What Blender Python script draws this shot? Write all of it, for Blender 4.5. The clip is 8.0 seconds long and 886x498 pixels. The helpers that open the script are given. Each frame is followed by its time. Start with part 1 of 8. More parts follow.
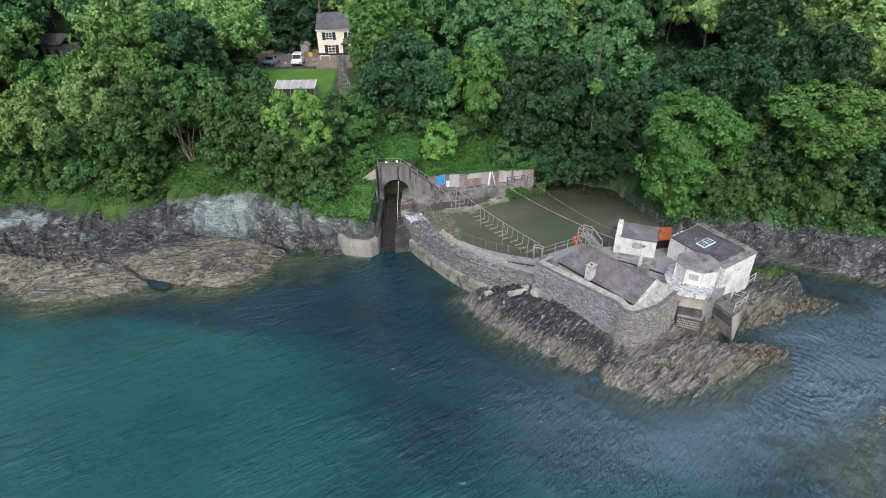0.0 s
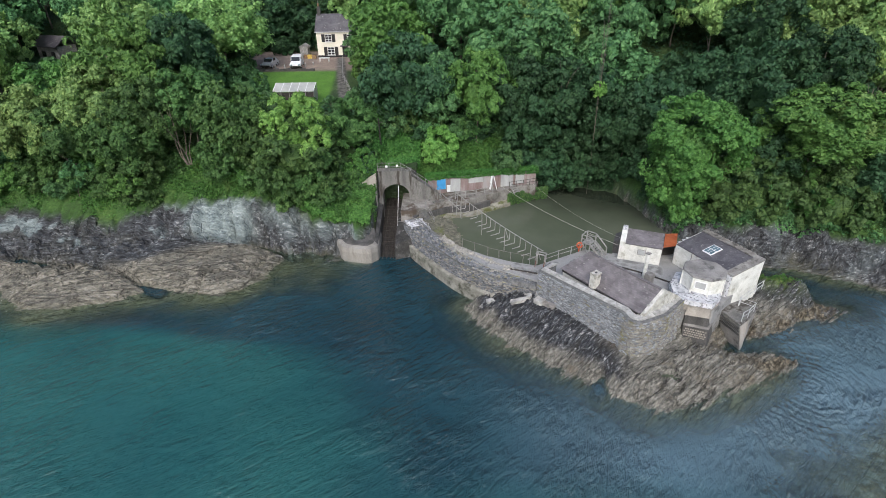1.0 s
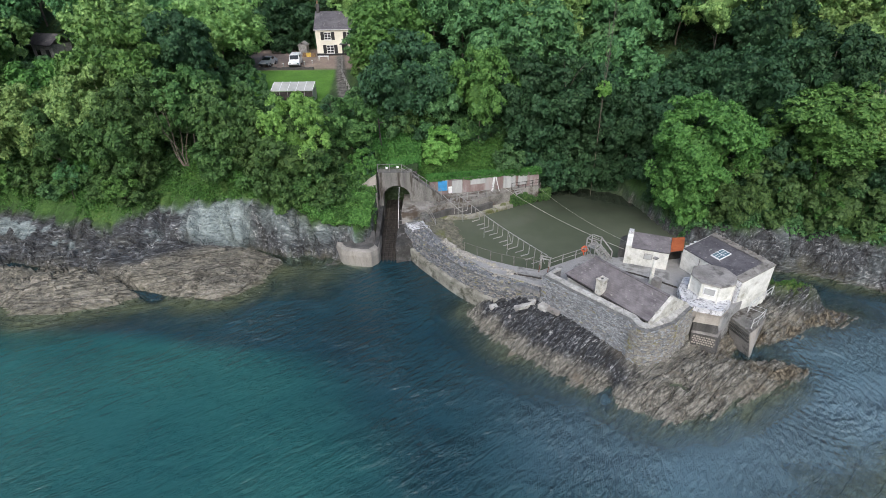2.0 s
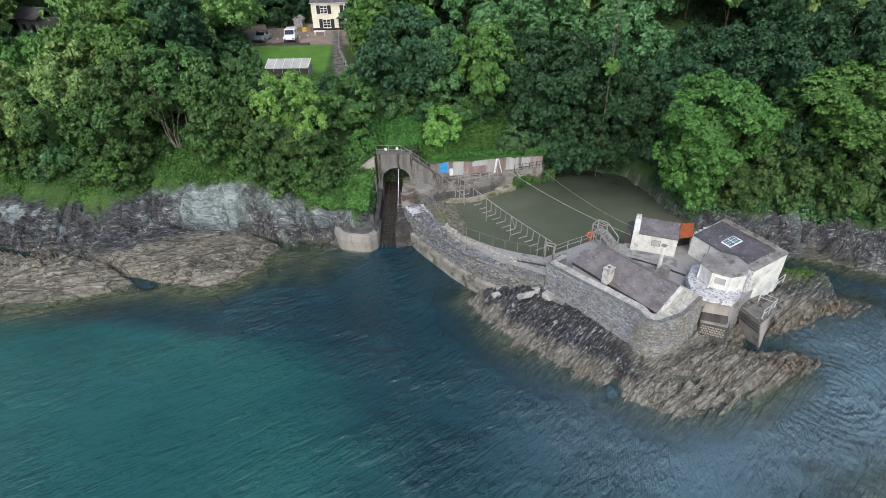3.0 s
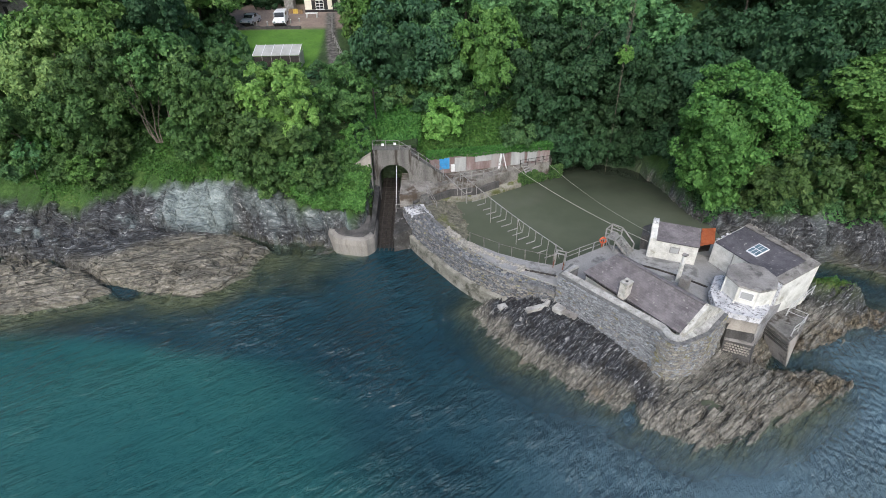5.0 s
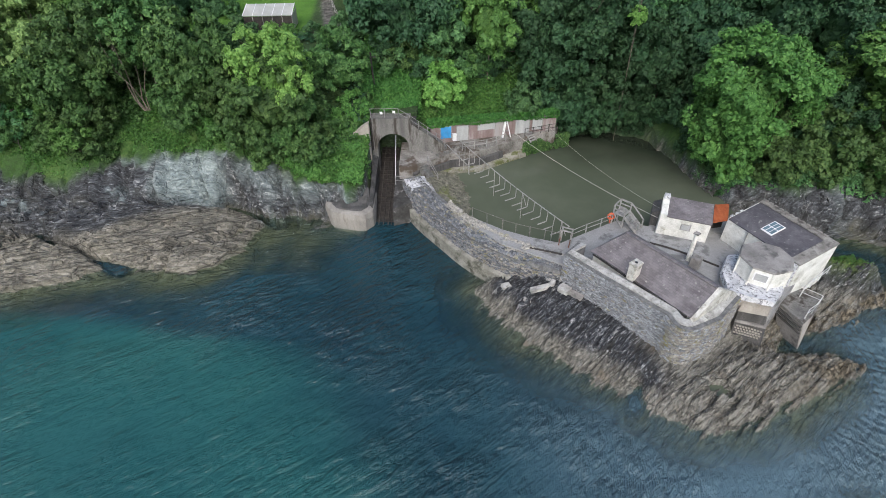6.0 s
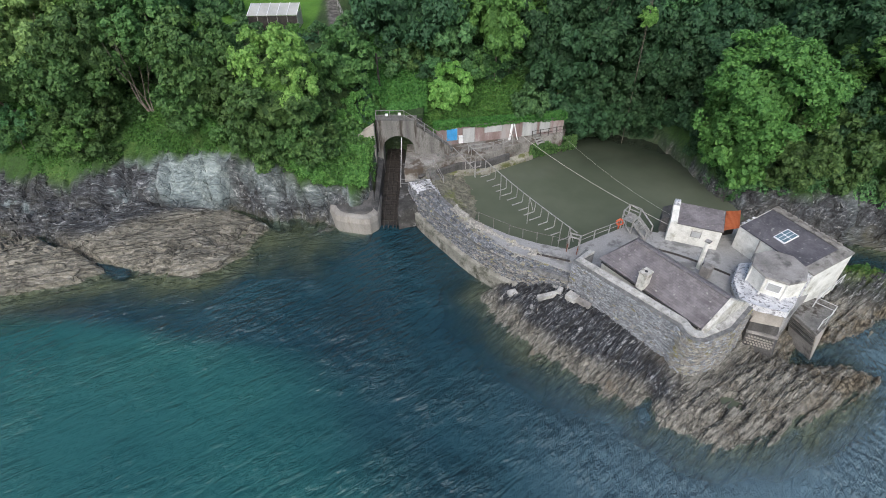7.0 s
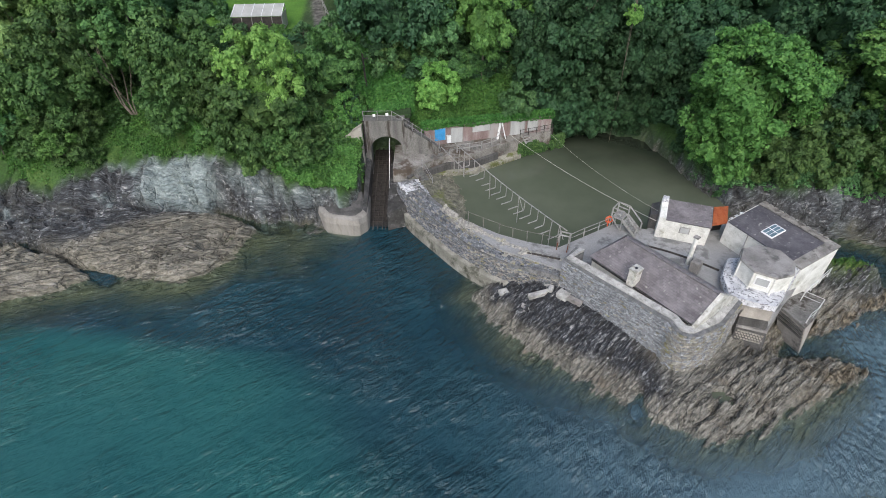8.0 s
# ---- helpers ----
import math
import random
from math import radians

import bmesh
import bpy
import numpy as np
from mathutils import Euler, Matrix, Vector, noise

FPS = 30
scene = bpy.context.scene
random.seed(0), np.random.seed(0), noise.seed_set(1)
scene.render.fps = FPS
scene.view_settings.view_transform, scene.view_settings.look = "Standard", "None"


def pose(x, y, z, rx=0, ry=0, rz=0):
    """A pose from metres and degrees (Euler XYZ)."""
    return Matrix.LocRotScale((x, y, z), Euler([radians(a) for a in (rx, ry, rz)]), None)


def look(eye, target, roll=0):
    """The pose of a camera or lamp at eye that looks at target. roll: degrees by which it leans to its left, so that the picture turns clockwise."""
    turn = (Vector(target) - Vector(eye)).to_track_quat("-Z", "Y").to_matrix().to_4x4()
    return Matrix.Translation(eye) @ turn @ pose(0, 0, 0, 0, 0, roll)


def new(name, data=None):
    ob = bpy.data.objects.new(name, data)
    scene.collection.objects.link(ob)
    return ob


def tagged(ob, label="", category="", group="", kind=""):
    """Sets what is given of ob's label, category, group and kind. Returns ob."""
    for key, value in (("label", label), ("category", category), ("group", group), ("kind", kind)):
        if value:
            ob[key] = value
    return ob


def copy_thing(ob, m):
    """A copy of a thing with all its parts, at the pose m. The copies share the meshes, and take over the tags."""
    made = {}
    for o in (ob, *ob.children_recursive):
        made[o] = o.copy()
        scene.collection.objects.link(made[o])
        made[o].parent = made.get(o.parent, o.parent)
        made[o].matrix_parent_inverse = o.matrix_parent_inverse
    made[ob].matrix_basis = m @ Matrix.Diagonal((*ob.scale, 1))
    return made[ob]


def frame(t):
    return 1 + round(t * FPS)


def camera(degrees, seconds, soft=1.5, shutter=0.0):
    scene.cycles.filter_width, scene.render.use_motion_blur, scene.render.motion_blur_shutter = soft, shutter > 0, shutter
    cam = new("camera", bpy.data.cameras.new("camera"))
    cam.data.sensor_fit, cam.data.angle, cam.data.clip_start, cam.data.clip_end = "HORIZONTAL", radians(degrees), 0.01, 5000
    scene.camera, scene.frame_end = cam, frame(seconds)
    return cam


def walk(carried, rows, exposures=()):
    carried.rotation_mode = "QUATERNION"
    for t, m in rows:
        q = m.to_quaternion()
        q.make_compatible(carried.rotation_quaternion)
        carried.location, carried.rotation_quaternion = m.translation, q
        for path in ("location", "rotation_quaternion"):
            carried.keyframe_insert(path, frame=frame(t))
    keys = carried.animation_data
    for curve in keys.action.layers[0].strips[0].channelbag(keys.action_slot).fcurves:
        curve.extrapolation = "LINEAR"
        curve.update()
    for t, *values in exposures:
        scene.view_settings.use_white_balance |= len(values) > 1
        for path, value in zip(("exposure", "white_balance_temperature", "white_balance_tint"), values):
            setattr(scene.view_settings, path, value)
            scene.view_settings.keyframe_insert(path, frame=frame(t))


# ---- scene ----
cam = camera(79.9, 8.0, soft=0.9)
PATH = [
    (0, (0.185, -0.468, 33.221), (0.169, 1.274, 32.239), -0.7),
    (0.5, (0.122, 0.168, 33.312), (0.105, 1.909, 32.329), -0.7),
    (1, (0.063, 0.808, 33.271), (0.047, 2.551, 32.291), -0.7),
    (1.5, (-0.035, 1.498, 33.28), (-0.051, 3.242, 32.301), -0.7),
    (3, (-0.314, 4.306, 33.306), (-0.329, 5.998, 32.239), -0.7),
    (3.5, (-0.384, 5.511, 33.387), (-0.396, 7.178, 32.282), -0.7),
    (4, (-0.425, 6.706, 33.454), (-0.435, 8.374, 32.35), -0.7),
    (4.2, (-0.499, 7.125, 33.395), (-0.51, 8.795, 32.294), -0.7),
    (5.5, (-0.719, 10.377, 33.494), (-0.727, 11.985, 32.305), -0.7),
    (6, (-0.786, 11.51, 33.565), (-0.797, 13.07, 32.313), -0.7),
    (6.5, (-0.878, 12.302, 33.707), (-0.895, 13.856, 32.447), -0.6),
    (7, (-0.915, 12.557, 33.736), (-0.942, 14.109, 32.475), -0.7),
    (7.5, (-0.959, 12.634, 33.658), (-0.982, 14.187, 32.398), -0.7),
    (8, (-1.008, 12.688, 33.573), (-0.994, 14.242, 32.313), -0.7),
]
walk(cam, [(t, look(eye, target, roll)) for t, eye, target, roll in PATH])

# ------------------------------------------------------------------ world, sun, exposure
SUN_AZ, SUN_EL = 188.0, 44.0          # compass-like: degrees from +x towards +y is 90 - az
wd = bpy.data.worlds.new("overcast_sky")
scene.world = wd
wd.use_nodes = True
wn, wl = wd.node_tree.nodes, wd.node_tree.links
sky = wn.new("ShaderNodeTexSky")
sky.sky_type = "NISHITA"
sky.sun_disc = False
sky.sun_elevation = radians(SUN_EL)
sky.sun_rotation = radians(SUN_AZ)
sky.air_density, sky.dust_density, sky.ozone_density = 1.0, 3.0, 1.2
wl.new(sky.outputs[0], wn["Background"].inputs[0])
wn["Background"].inputs[1].default_value = 0.15
sun = new("sun", bpy.data.lights.new("sun", "SUN"))
sun.data.energy = 1.1
sun.data.angle = radians(45)
sun.data.color = (0.975, 0.99, 1.0)
_sd = Vector((math.sin(radians(SUN_AZ)) * math.cos(radians(SUN_EL)), math.cos(radians(SUN_AZ)) * math.cos(radians(SUN_EL)), math.sin(radians(SUN_EL))))
sun.matrix_world = look(_sd * 100, (0, 0, 0))
scene.view_settings.exposure = 0.6


# ------------------------------------------------------------------ materials
def ramp(nt, fac, stops):
    r = nt.nodes.new("ShaderNodeValToRGB")
    el = r.color_ramp.elements
    while len(el) < len(stops):
        el.new(0.5)
    for e, (p, c) in zip(el, stops):
        e.position, e.color = p, (*c, 1)
    nt.links.new(fac, r.inputs[0])
    return r.outputs[0]


def tex(nt, kind="noise", scale=1.0, detail=6.0, rough=0.55, stretch=(1, 1, 1), turn=(0, 0, 0), space="pos", distort=0.0):
    """A texture in metres of the world (or of the object)."""
    if space == "pos":
        src = nt.nodes.new("ShaderNodeNewGeometry").outputs["Position"]
    else:
        src = nt.nodes.new("ShaderNodeTexCoord").outputs["Object"]
    mp = nt.nodes.new("ShaderNodeMapping")
    mp.vector_type = "TEXTURE"
    mp.inputs["Scale"].default_value = [1 / v for v in stretch]
    mp.inputs["Rotation"].default_value = [radians(a) for a in turn]
    nt.links.new(src, mp.inputs[0])
    if kind == "noise":
        n = nt.nodes.new("ShaderNodeTexNoise")
        n.inputs["Detail"].default_value = detail
        n.inputs["Roughness"].default_value = rough
        n.inputs["Distortion"].default_value = distort
    elif kind == "voronoi":
        n = nt.nodes.new("ShaderNodeTexVoronoi")
    elif kind == "wave":
        n = nt.nodes.new("ShaderNodeTexWave")
        n.inputs["Distortion"].default_value = distort
        n.inputs["Detail"].default_value = detail
    n.inputs["Scale"].default_value = scale
    nt.links.new(mp.outputs[0], n.inputs["Vector"])
    return n.outputs["Fac" if kind != "voronoi" else "Distance"]


def mixc(nt, fac, a, b, mode="MIX"):
    m = nt.nodes.new("ShaderNodeMix")
    m.data_type, m.blend_type = "RGBA", mode
    for sock, v in ((m.inputs[0], fac), (m.inputs[6], a), (m.inputs[7], b)):
        if isinstance(v, (int, float)):
            sock.default_value = v
        elif isinstance(v, tuple):
            sock.default_value = (*v, 1)
        else:
            nt.links.new(v, sock)
    return m.outputs[2]


def mathn(nt, op, a, b=0.0, clamp=False):
    m = nt.nodes.new("ShaderNodeMath")
    m.operation, m.use_clamp = op, clamp
    for sock, v in ((m.inputs[0], a), (m.inputs[1], b)):
        if isinstance(v, (int, float)):
            sock.default_value = v
        else:
            nt.links.new(v, sock)
    return m.outputs[0]


def attr(nt, name):
    a = nt.nodes.new("ShaderNodeAttribute")
    a.attribute_name = name
    return a.outputs["Fac"]


def smooth(nt, v, lo, hi):
    m = nt.nodes.new("ShaderNodeMapRange")
    m.interpolation_type = "SMOOTHSTEP"
    m.inputs[1].default_value, m.inputs[2].default_value = lo, hi
    nt.links.new(v, m.inputs[0])
    return m.outputs[0]


def start(name, rough=0.8, metal=0.0):
    m = bpy.data.materials.new(name)
    m.use_nodes = True
    nt = m.node_tree
    b = nt.nodes["Principled BSDF"]
    b.inputs["Roughness"].default_value = rough
    b.inputs["Metallic"].default_value = metal
    return m, nt, b


def bump(nt, b, h, strength=0.5, dist=0.05, chain=None):
    n = nt.nodes.new("ShaderNodeBump")
    n.inputs["Strength"].default_value = strength
    n.inputs["Distance"].default_value = dist
    nt.links.new(h, n.inputs["Height"])
    if chain is not None:
        nt.links.new(chain, n.inputs["Normal"])
    nt.links.new(n.outputs[0], b.inputs["Normal"])
    return n.outputs[0]


def surface(name, dark, mid, light, scale=1.5, rough=0.85, metal=0.0, relief=0.4, grain=14.0, stain=None, stain_at=(0.55, 0.75), stain_scale=0.5, vary=0.0, streak=False, space="pos"):
    """A mottled surface: broad patches, fine grain, stains or streaks of another colour."""
    m, nt, b = start(name, rough, metal)
    st = (1, 1, 0.18) if streak else (1, 1, 1)
    broad = tex(nt, scale=scale, stretch=st, space=space)
    fine = tex(nt, scale=grain, detail=5, space=space)
    both = mathn(nt, "ADD", mathn(nt, "MULTIPLY", broad, 0.62), mathn(nt, "MULTIPLY", fine, 0.38))
    c = ramp(nt, both, ((0.34, dark), (0.5, mid), (0.66, light)))
    if stain:
        s = tex(nt, scale=stain_scale, detail=8, rough=0.65, stretch=st, space=space)
        c = mixc(nt, smooth(nt, s, *stain_at), c, stain)
    if vary:
        oi = nt.nodes.new("ShaderNodeObjectInfo").outputs["Random"]
        isl = nt.nodes.new("ShaderNodeNewGeometry").outputs["Random Per Island"]
        oi = mathn(nt, "FRACT", mathn(nt, "ADD", mathn(nt, "MULTIPLY", oi, 7.3), isl))
        hs = nt.nodes.new("ShaderNodeHueSaturation")
        nt.links.new(mathn(nt, "ADD", mathn(nt, "MULTIPLY", oi, vary), 1 - vary / 2), hs.inputs["Value"])
        nt.links.new(c, hs.inputs["Color"])
        c = hs.outputs[0]
    nt.links.new(c, b.inputs["Base Color"])
    bump(nt, b, both, relief, 0.06)
    return m


def leaf_material(name, dark, mid, light, vary=0.5):
    m, nt, b = start(name, 0.55)
    isl = nt.nodes.new("ShaderNodeNewGeometry").outputs["Random Per Island"]
    broad = tex(nt, scale=0.35, detail=3)
    fine = tex(nt, scale=5.5, detail=2, rough=0.6)
    f = mathn(nt, "ADD", mathn(nt, "ADD", mathn(nt, "MULTIPLY", isl, 0.26), mathn(nt, "MULTIPLY", broad, 0.46)), mathn(nt, "MULTIPLY", smooth(nt, fine, 0.3, 0.7), 0.28))
    c = ramp(nt, f, ((0.2, dark), (0.5, mid), (0.82, light)))
    bump(nt, b, fine, 0.45, 0.3)
    oi = nt.nodes.new("ShaderNodeObjectInfo").outputs["Random"]
    hs = nt.nodes.new("ShaderNodeHueSaturation")
    nt.links.new(mathn(nt, "ADD", mathn(nt, "MULTIPLY", oi, vary), 1 - vary / 2), hs.inputs["Value"])
    nt.links.new(mathn(nt, "ADD", mathn(nt, "MULTIPLY", oi, 0.026), 0.482), hs.inputs["Hue"])
    nt.links.new(c, hs.inputs["Color"])
    nt.links.new(hs.outputs[0], b.inputs["Base Color"])
    b.inputs["Specular IOR Level"].default_value = 0.3
    tr = nt.nodes.new("ShaderNodeBsdfTranslucent")
    nt.links.new(hs.outputs[0], tr.inputs[0])
    mx = nt.nodes.new("ShaderNodeMixShader")
    mx.inputs[0].default_value = 0.24
    nt.links.new(b.outputs[0], mx.inputs[1])
    nt.links.new(tr.outputs[0], mx.inputs[2])
    nt.links.new(mx.outputs[0], nt.nodes["Material Output"].inputs[0])
    return m


M = {}
M["leaf_mid"] = leaf_material("leaf_mid_green", (0.033, 0.091, 0.037), (0.078, 0.196, 0.074), (0.190, 0.373, 0.137), 0.45)
M["leaf_olive"] = leaf_material("leaf_olive_green", (0.026, 0.066, 0.020), (0.062, 0.146, 0.042), (0.16, 0.29, 0.085), 0.4)
# dark green crowns, darkened further to carry the wood's shade above the pool
M["leaf_dark_shaded"] = leaf_material("leaf_dark_shaded_green", (0.017, 0.048, 0.022), (0.032, 0.086, 0.037), (0.07, 0.158, 0.062), 0.45)
M["leaf_fresh"] = leaf_material("leaf_fresh_green", (0.036, 0.096, 0.024), (0.088, 0.214, 0.049), (0.185, 0.35, 0.09), 0.2)
M["leaf_yellow"] = leaf_material("leaf_yellow_green", (0.066, 0.18, 0.042), (0.158, 0.375, 0.082), (0.285, 0.53, 0.145), 0.15)
M["leaf_pale"] = leaf_material("leaf_pale_green", (0.078, 0.165, 0.052), (0.19, 0.345, 0.105), (0.37, 0.545, 0.185), 0.3)
M["leaf_grass"] = leaf_material("leaf_bank", (0.023, 0.080, 0.019), (0.052, 0.158, 0.032), (0.119, 0.263, 0.061), 0.2)
M["bark"] = surface("bark", (0.06, 0.05, 0.04), (0.13, 0.11, 0.09), (0.24, 0.21, 0.18), 3, 0.9, relief=0.8)
M["bark_pale"] = surface("pale_bark", (0.12, 0.11, 0.09), (0.22, 0.2, 0.17), (0.34, 0.315, 0.275), 3, 0.9, relief=0.6)
M["concrete"] = surface("concrete", (0.14, 0.133, 0.125), (0.24, 0.228, 0.215), (0.36, 0.345, 0.325), 0.7, 0.85, stain=(0.1, 0.097, 0.092), stain_at=(0.5, 0.66), stain_scale=0.9)
M["concrete_pale"] = surface("pale_concrete", (0.22, 0.2, 0.175), (0.34, 0.315, 0.28), (0.47, 0.44, 0.4), 0.8, 0.85, stain=(0.2, 0.17, 0.12), stain_scale=0.8, streak=True)
M["concrete_dark"] = surface("weathered_concrete", (0.032, 0.032, 0.031), (0.072, 0.070, 0.067), (0.144, 0.140, 0.134), 0.9, 0.9, stain=(0.05, 0.048, 0.045), stain_scale=0.9, streak=True)
M["quay"] = surface("stained_quay_concrete", (0.08, 0.079, 0.074), (0.16, 0.157, 0.147), (0.29, 0.284, 0.27), 0.9, 0.9, relief=0.8, grain=9, stain=(0.05, 0.043, 0.035), stain_at=(0.5, 0.64), stain_scale=0.9, streak=True)
M["terrace"] = surface("worn_terrace_concrete", (0.09, 0.085, 0.076), (0.2, 0.19, 0.172), (0.33, 0.318, 0.295), 0.8, 0.9, relief=0.8, grain=7, stain=(0.085, 0.066, 0.05), stain_at=(0.5, 0.62), stain_scale=0.55)
M["pool_footing"] = surface("mossy_pool_footing", (0.14, 0.135, 0.1), (0.25, 0.24, 0.195), (0.38, 0.37, 0.32), 1.1, 0.9, relief=0.9, stain=(0.1, 0.11, 0.035), stain_at=(0.48, 0.6), stain_scale=0.8)
M["wet_wall"] = surface("wet_dark_wall", (0.015, 0.015, 0.014), (0.045, 0.044, 0.042), (0.11, 0.108, 0.104), 1.2, 0.7, relief=0.9, stain=(0.2, 0.2, 0.195), stain_at=(0.58, 0.7), stain_scale=1.4)
M["mossy"] = surface("mossy_pebble_slope", (0.06, 0.06, 0.045), (0.14, 0.135, 0.1), (0.26, 0.25, 0.2), 2.2, 0.95, relief=0.9, grain=9, stain=(0.13, 0.14, 0.05), stain_at=(0.52, 0.7), stain_scale=0.6)
M["bastion"] = surface("stained_bastion_concrete", (0.15, 0.139, 0.125), (0.25, 0.236, 0.213), (0.36, 0.342, 0.312), 0.8, 0.85, stain=(0.13, 0.115, 0.09), stain_scale=0.8, streak=True)
M["footing"] = surface("tide_stained_footing", (0.12, 0.117, 0.098), (0.225, 0.22, 0.188), (0.37, 0.362, 0.325), 0.9, 0.85, relief=0.6, stain=(0.055, 0.056, 0.04), stain_at=(0.48, 0.66), stain_scale=0.7)
M["coping"] = surface("mortar_coping", (0.2, 0.198, 0.185), (0.36, 0.355, 0.335), (0.56, 0.555, 0.53), 1.6, 0.85, relief=0.6, stain=(0.2, 0.198, 0.182), stain_at=(0.54, 0.66), stain_scale=1.8)
M["verge"] = surface("weathered_verge_cement", (0.13, 0.122, 0.11), (0.22, 0.21, 0.192), (0.33, 0.32, 0.298), 1.4, 0.9, relief=0.5, stain=(0.1, 0.094, 0.085), stain_at=(0.5, 0.62), stain_scale=1.5)
M["rail_white"] = surface("weathered_white_rail", (0.38, 0.39, 0.39), (0.52, 0.53, 0.53), (0.62, 0.63, 0.63), 3, 0.5, relief=0.1)
M["deck"] = surface("deck_concrete", (0.2, 0.2, 0.198), (0.3, 0.3, 0.296), (0.42, 0.418, 0.408), 0.6, 0.8, relief=0.3, grain=9, stain=(0.15, 0.15, 0.146), stain_at=(0.48, 0.62), stain_scale=0.6)
M["paint_white"] = surface("white_limewash", (0.44, 0.445, 0.4), (0.66, 0.66, 0.615), (0.8, 0.8, 0.76), 1.3, 0.8, relief=0.5, stain=(0.33, 0.325, 0.265), stain_at=(0.54, 0.74), stain_scale=1.0)
M["lime_grey"] = surface("weathered_gable_limewash", (0.3, 0.295, 0.265), (0.5, 0.49, 0.445), (0.68, 0.67, 0.62), 1.6, 0.85, relief=0.5, stain=(0.24, 0.23, 0.19), stain_at=(0.5, 0.68), stain_scale=1.2)
M["lime_broken"] = surface("patchy_limewash_over_stone", (0.33, 0.34, 0.36), (0.5, 0.51, 0.53), (0.66, 0.665, 0.67), 1.6, 0.85, relief=0.6, stain=(0.17, 0.17, 0.18), stain_at=(0.52, 0.6), stain_scale=4.5)
M["stone"] = surface("grey_rubble_stone", (0.11, 0.12, 0.134), (0.23, 0.245, 0.262), (0.42, 0.435, 0.45), 6.5, 0.9, relief=0.6, grain=16, stain=(0.28, 0.272, 0.23), stain_at=(0.6, 0.78), stain_scale=0.35, vary=0.75)
M["stone_sea"] = surface("dark_sea_wall_stone", (0.06, 0.066, 0.075), (0.135, 0.145, 0.158), (0.3, 0.31, 0.32), 6.5, 0.9, relief=0.6, grain=16, stain=(0.36, 0.37, 0.38), stain_at=(0.62, 0.72), stain_scale=0.9, vary=0.9)
M["stone_tan"] = surface("lichened_rubble_stone", (0.13, 0.127, 0.115), (0.25, 0.24, 0.215), (0.4, 0.385, 0.345), 6.5, 0.9, relief=0.6, grain=16, stain=(0.23, 0.215, 0.1), stain_at=(0.5, 0.7), stain_scale=0.8, vary=0.6)
M["mortar"] = surface("mortar", (0.074, 0.076, 0.077), (0.143, 0.144, 0.144), (0.223, 0.223, 0.220), 3, 0.95, relief=0.7)
M["wood_grey"] = surface("weathered_grey_timber", (0.15, 0.148, 0.138), (0.27, 0.265, 0.25), (0.4, 0.395, 0.375), 3, 0.85, relief=0.4)
# dark wet timber, darkened further for the shade between the slip's walls
M["wood_dark"] = surface("wet_dark_shaded_timber", (0.012, 0.011, 0.009), (0.028, 0.024, 0.020), (0.055, 0.047, 0.039), 3, 0.7, relief=0.5)
M["wood_slip"] = surface("worn_slip_timber", (0.026, 0.023, 0.02), (0.052, 0.046, 0.041), (0.1, 0.09, 0.08), 3, 0.8, relief=0.5)
M["wood_brown"] = surface("brown_timber", (0.12, 0.075, 0.04), (0.22, 0.14, 0.08), (0.32, 0.22, 0.13), 3, 0.8)
M["galv"] = surface("galvanised_steel", (0.16, 0.16, 0.158), (0.27, 0.27, 0.265), (0.39, 0.39, 0.385), 5, 0.65, 0.3, relief=0.1)
M["rail_worn"] = surface("worn_brown_grey_rail", (0.07, 0.064, 0.056), (0.14, 0.13, 0.117), (0.25, 0.24, 0.22), 4, 0.8, relief=0.2)
M["rust_sheet"] = surface("orange_rusted_sheet", (0.2, 0.055, 0.02), (0.36, 0.1, 0.035), (0.46, 0.15, 0.055), 1.5, 0.8, 0.1, relief=0.2)
M["rust"] = surface("rusted_iron", (0.07, 0.025, 0.015), (0.17, 0.06, 0.03), (0.28, 0.11, 0.05), 5, 0.85, 0.3)
M["iron_dark"] = surface("dark_iron", (0.02, 0.018, 0.017), (0.05, 0.045, 0.042), (0.1, 0.085, 0.075), 4, 0.7, 0.4)
M["blue"] = surface("blue_paint", (0.03, 0.2, 0.42), (0.045, 0.28, 0.58), (0.07, 0.35, 0.66), 1.5, 0.6, relief=0.1)
M["door_grey"] = surface("pale_grey_paint", (0.27, 0.28, 0.275), (0.39, 0.4, 0.395), (0.5, 0.51, 0.505), 1.2, 0.6, relief=0.1, streak=True)
M["render_pink"] = surface("pinkish_old_render", (0.14, 0.095, 0.088), (0.235, 0.175, 0.165), (0.36, 0.3, 0.29), 0.9, 0.9, relief=0.5, stain=(0.33, 0.315, 0.305), stain_at=(0.5, 0.65), stain_scale=0.9, streak=True)
M["plastic_white"] = surface("white_plastic", (0.62, 0.63, 0.63), (0.75, 0.76, 0.76), (0.82, 0.83, 0.83), 2, 0.4, relief=0.05)
M["orange"] = surface("orange_plastic", (0.4, 0.06, 0.02), (0.52, 0.09, 0.03), (0.6, 0.15, 0.06), 3, 0.5, relief=0.05)
M["rope"] = surface("pale_rope", (0.35, 0.34, 0.3), (0.48, 0.47, 0.42), (0.58, 0.57, 0.52), 8, 0.9)
M["cream"] = surface("cream_house_paint", (0.66, 0.62, 0.52), (0.78, 0.74, 0.63), (0.84, 0.8, 0.7), 0.8, 0.8, relief=0.1)
M["crate_yellow"] = surface("yellow_plastic", (0.45, 0.3, 0.05), (0.6, 0.42, 0.08), (0.7, 0.52, 0.14), 3, 0.5, relief=0.05)
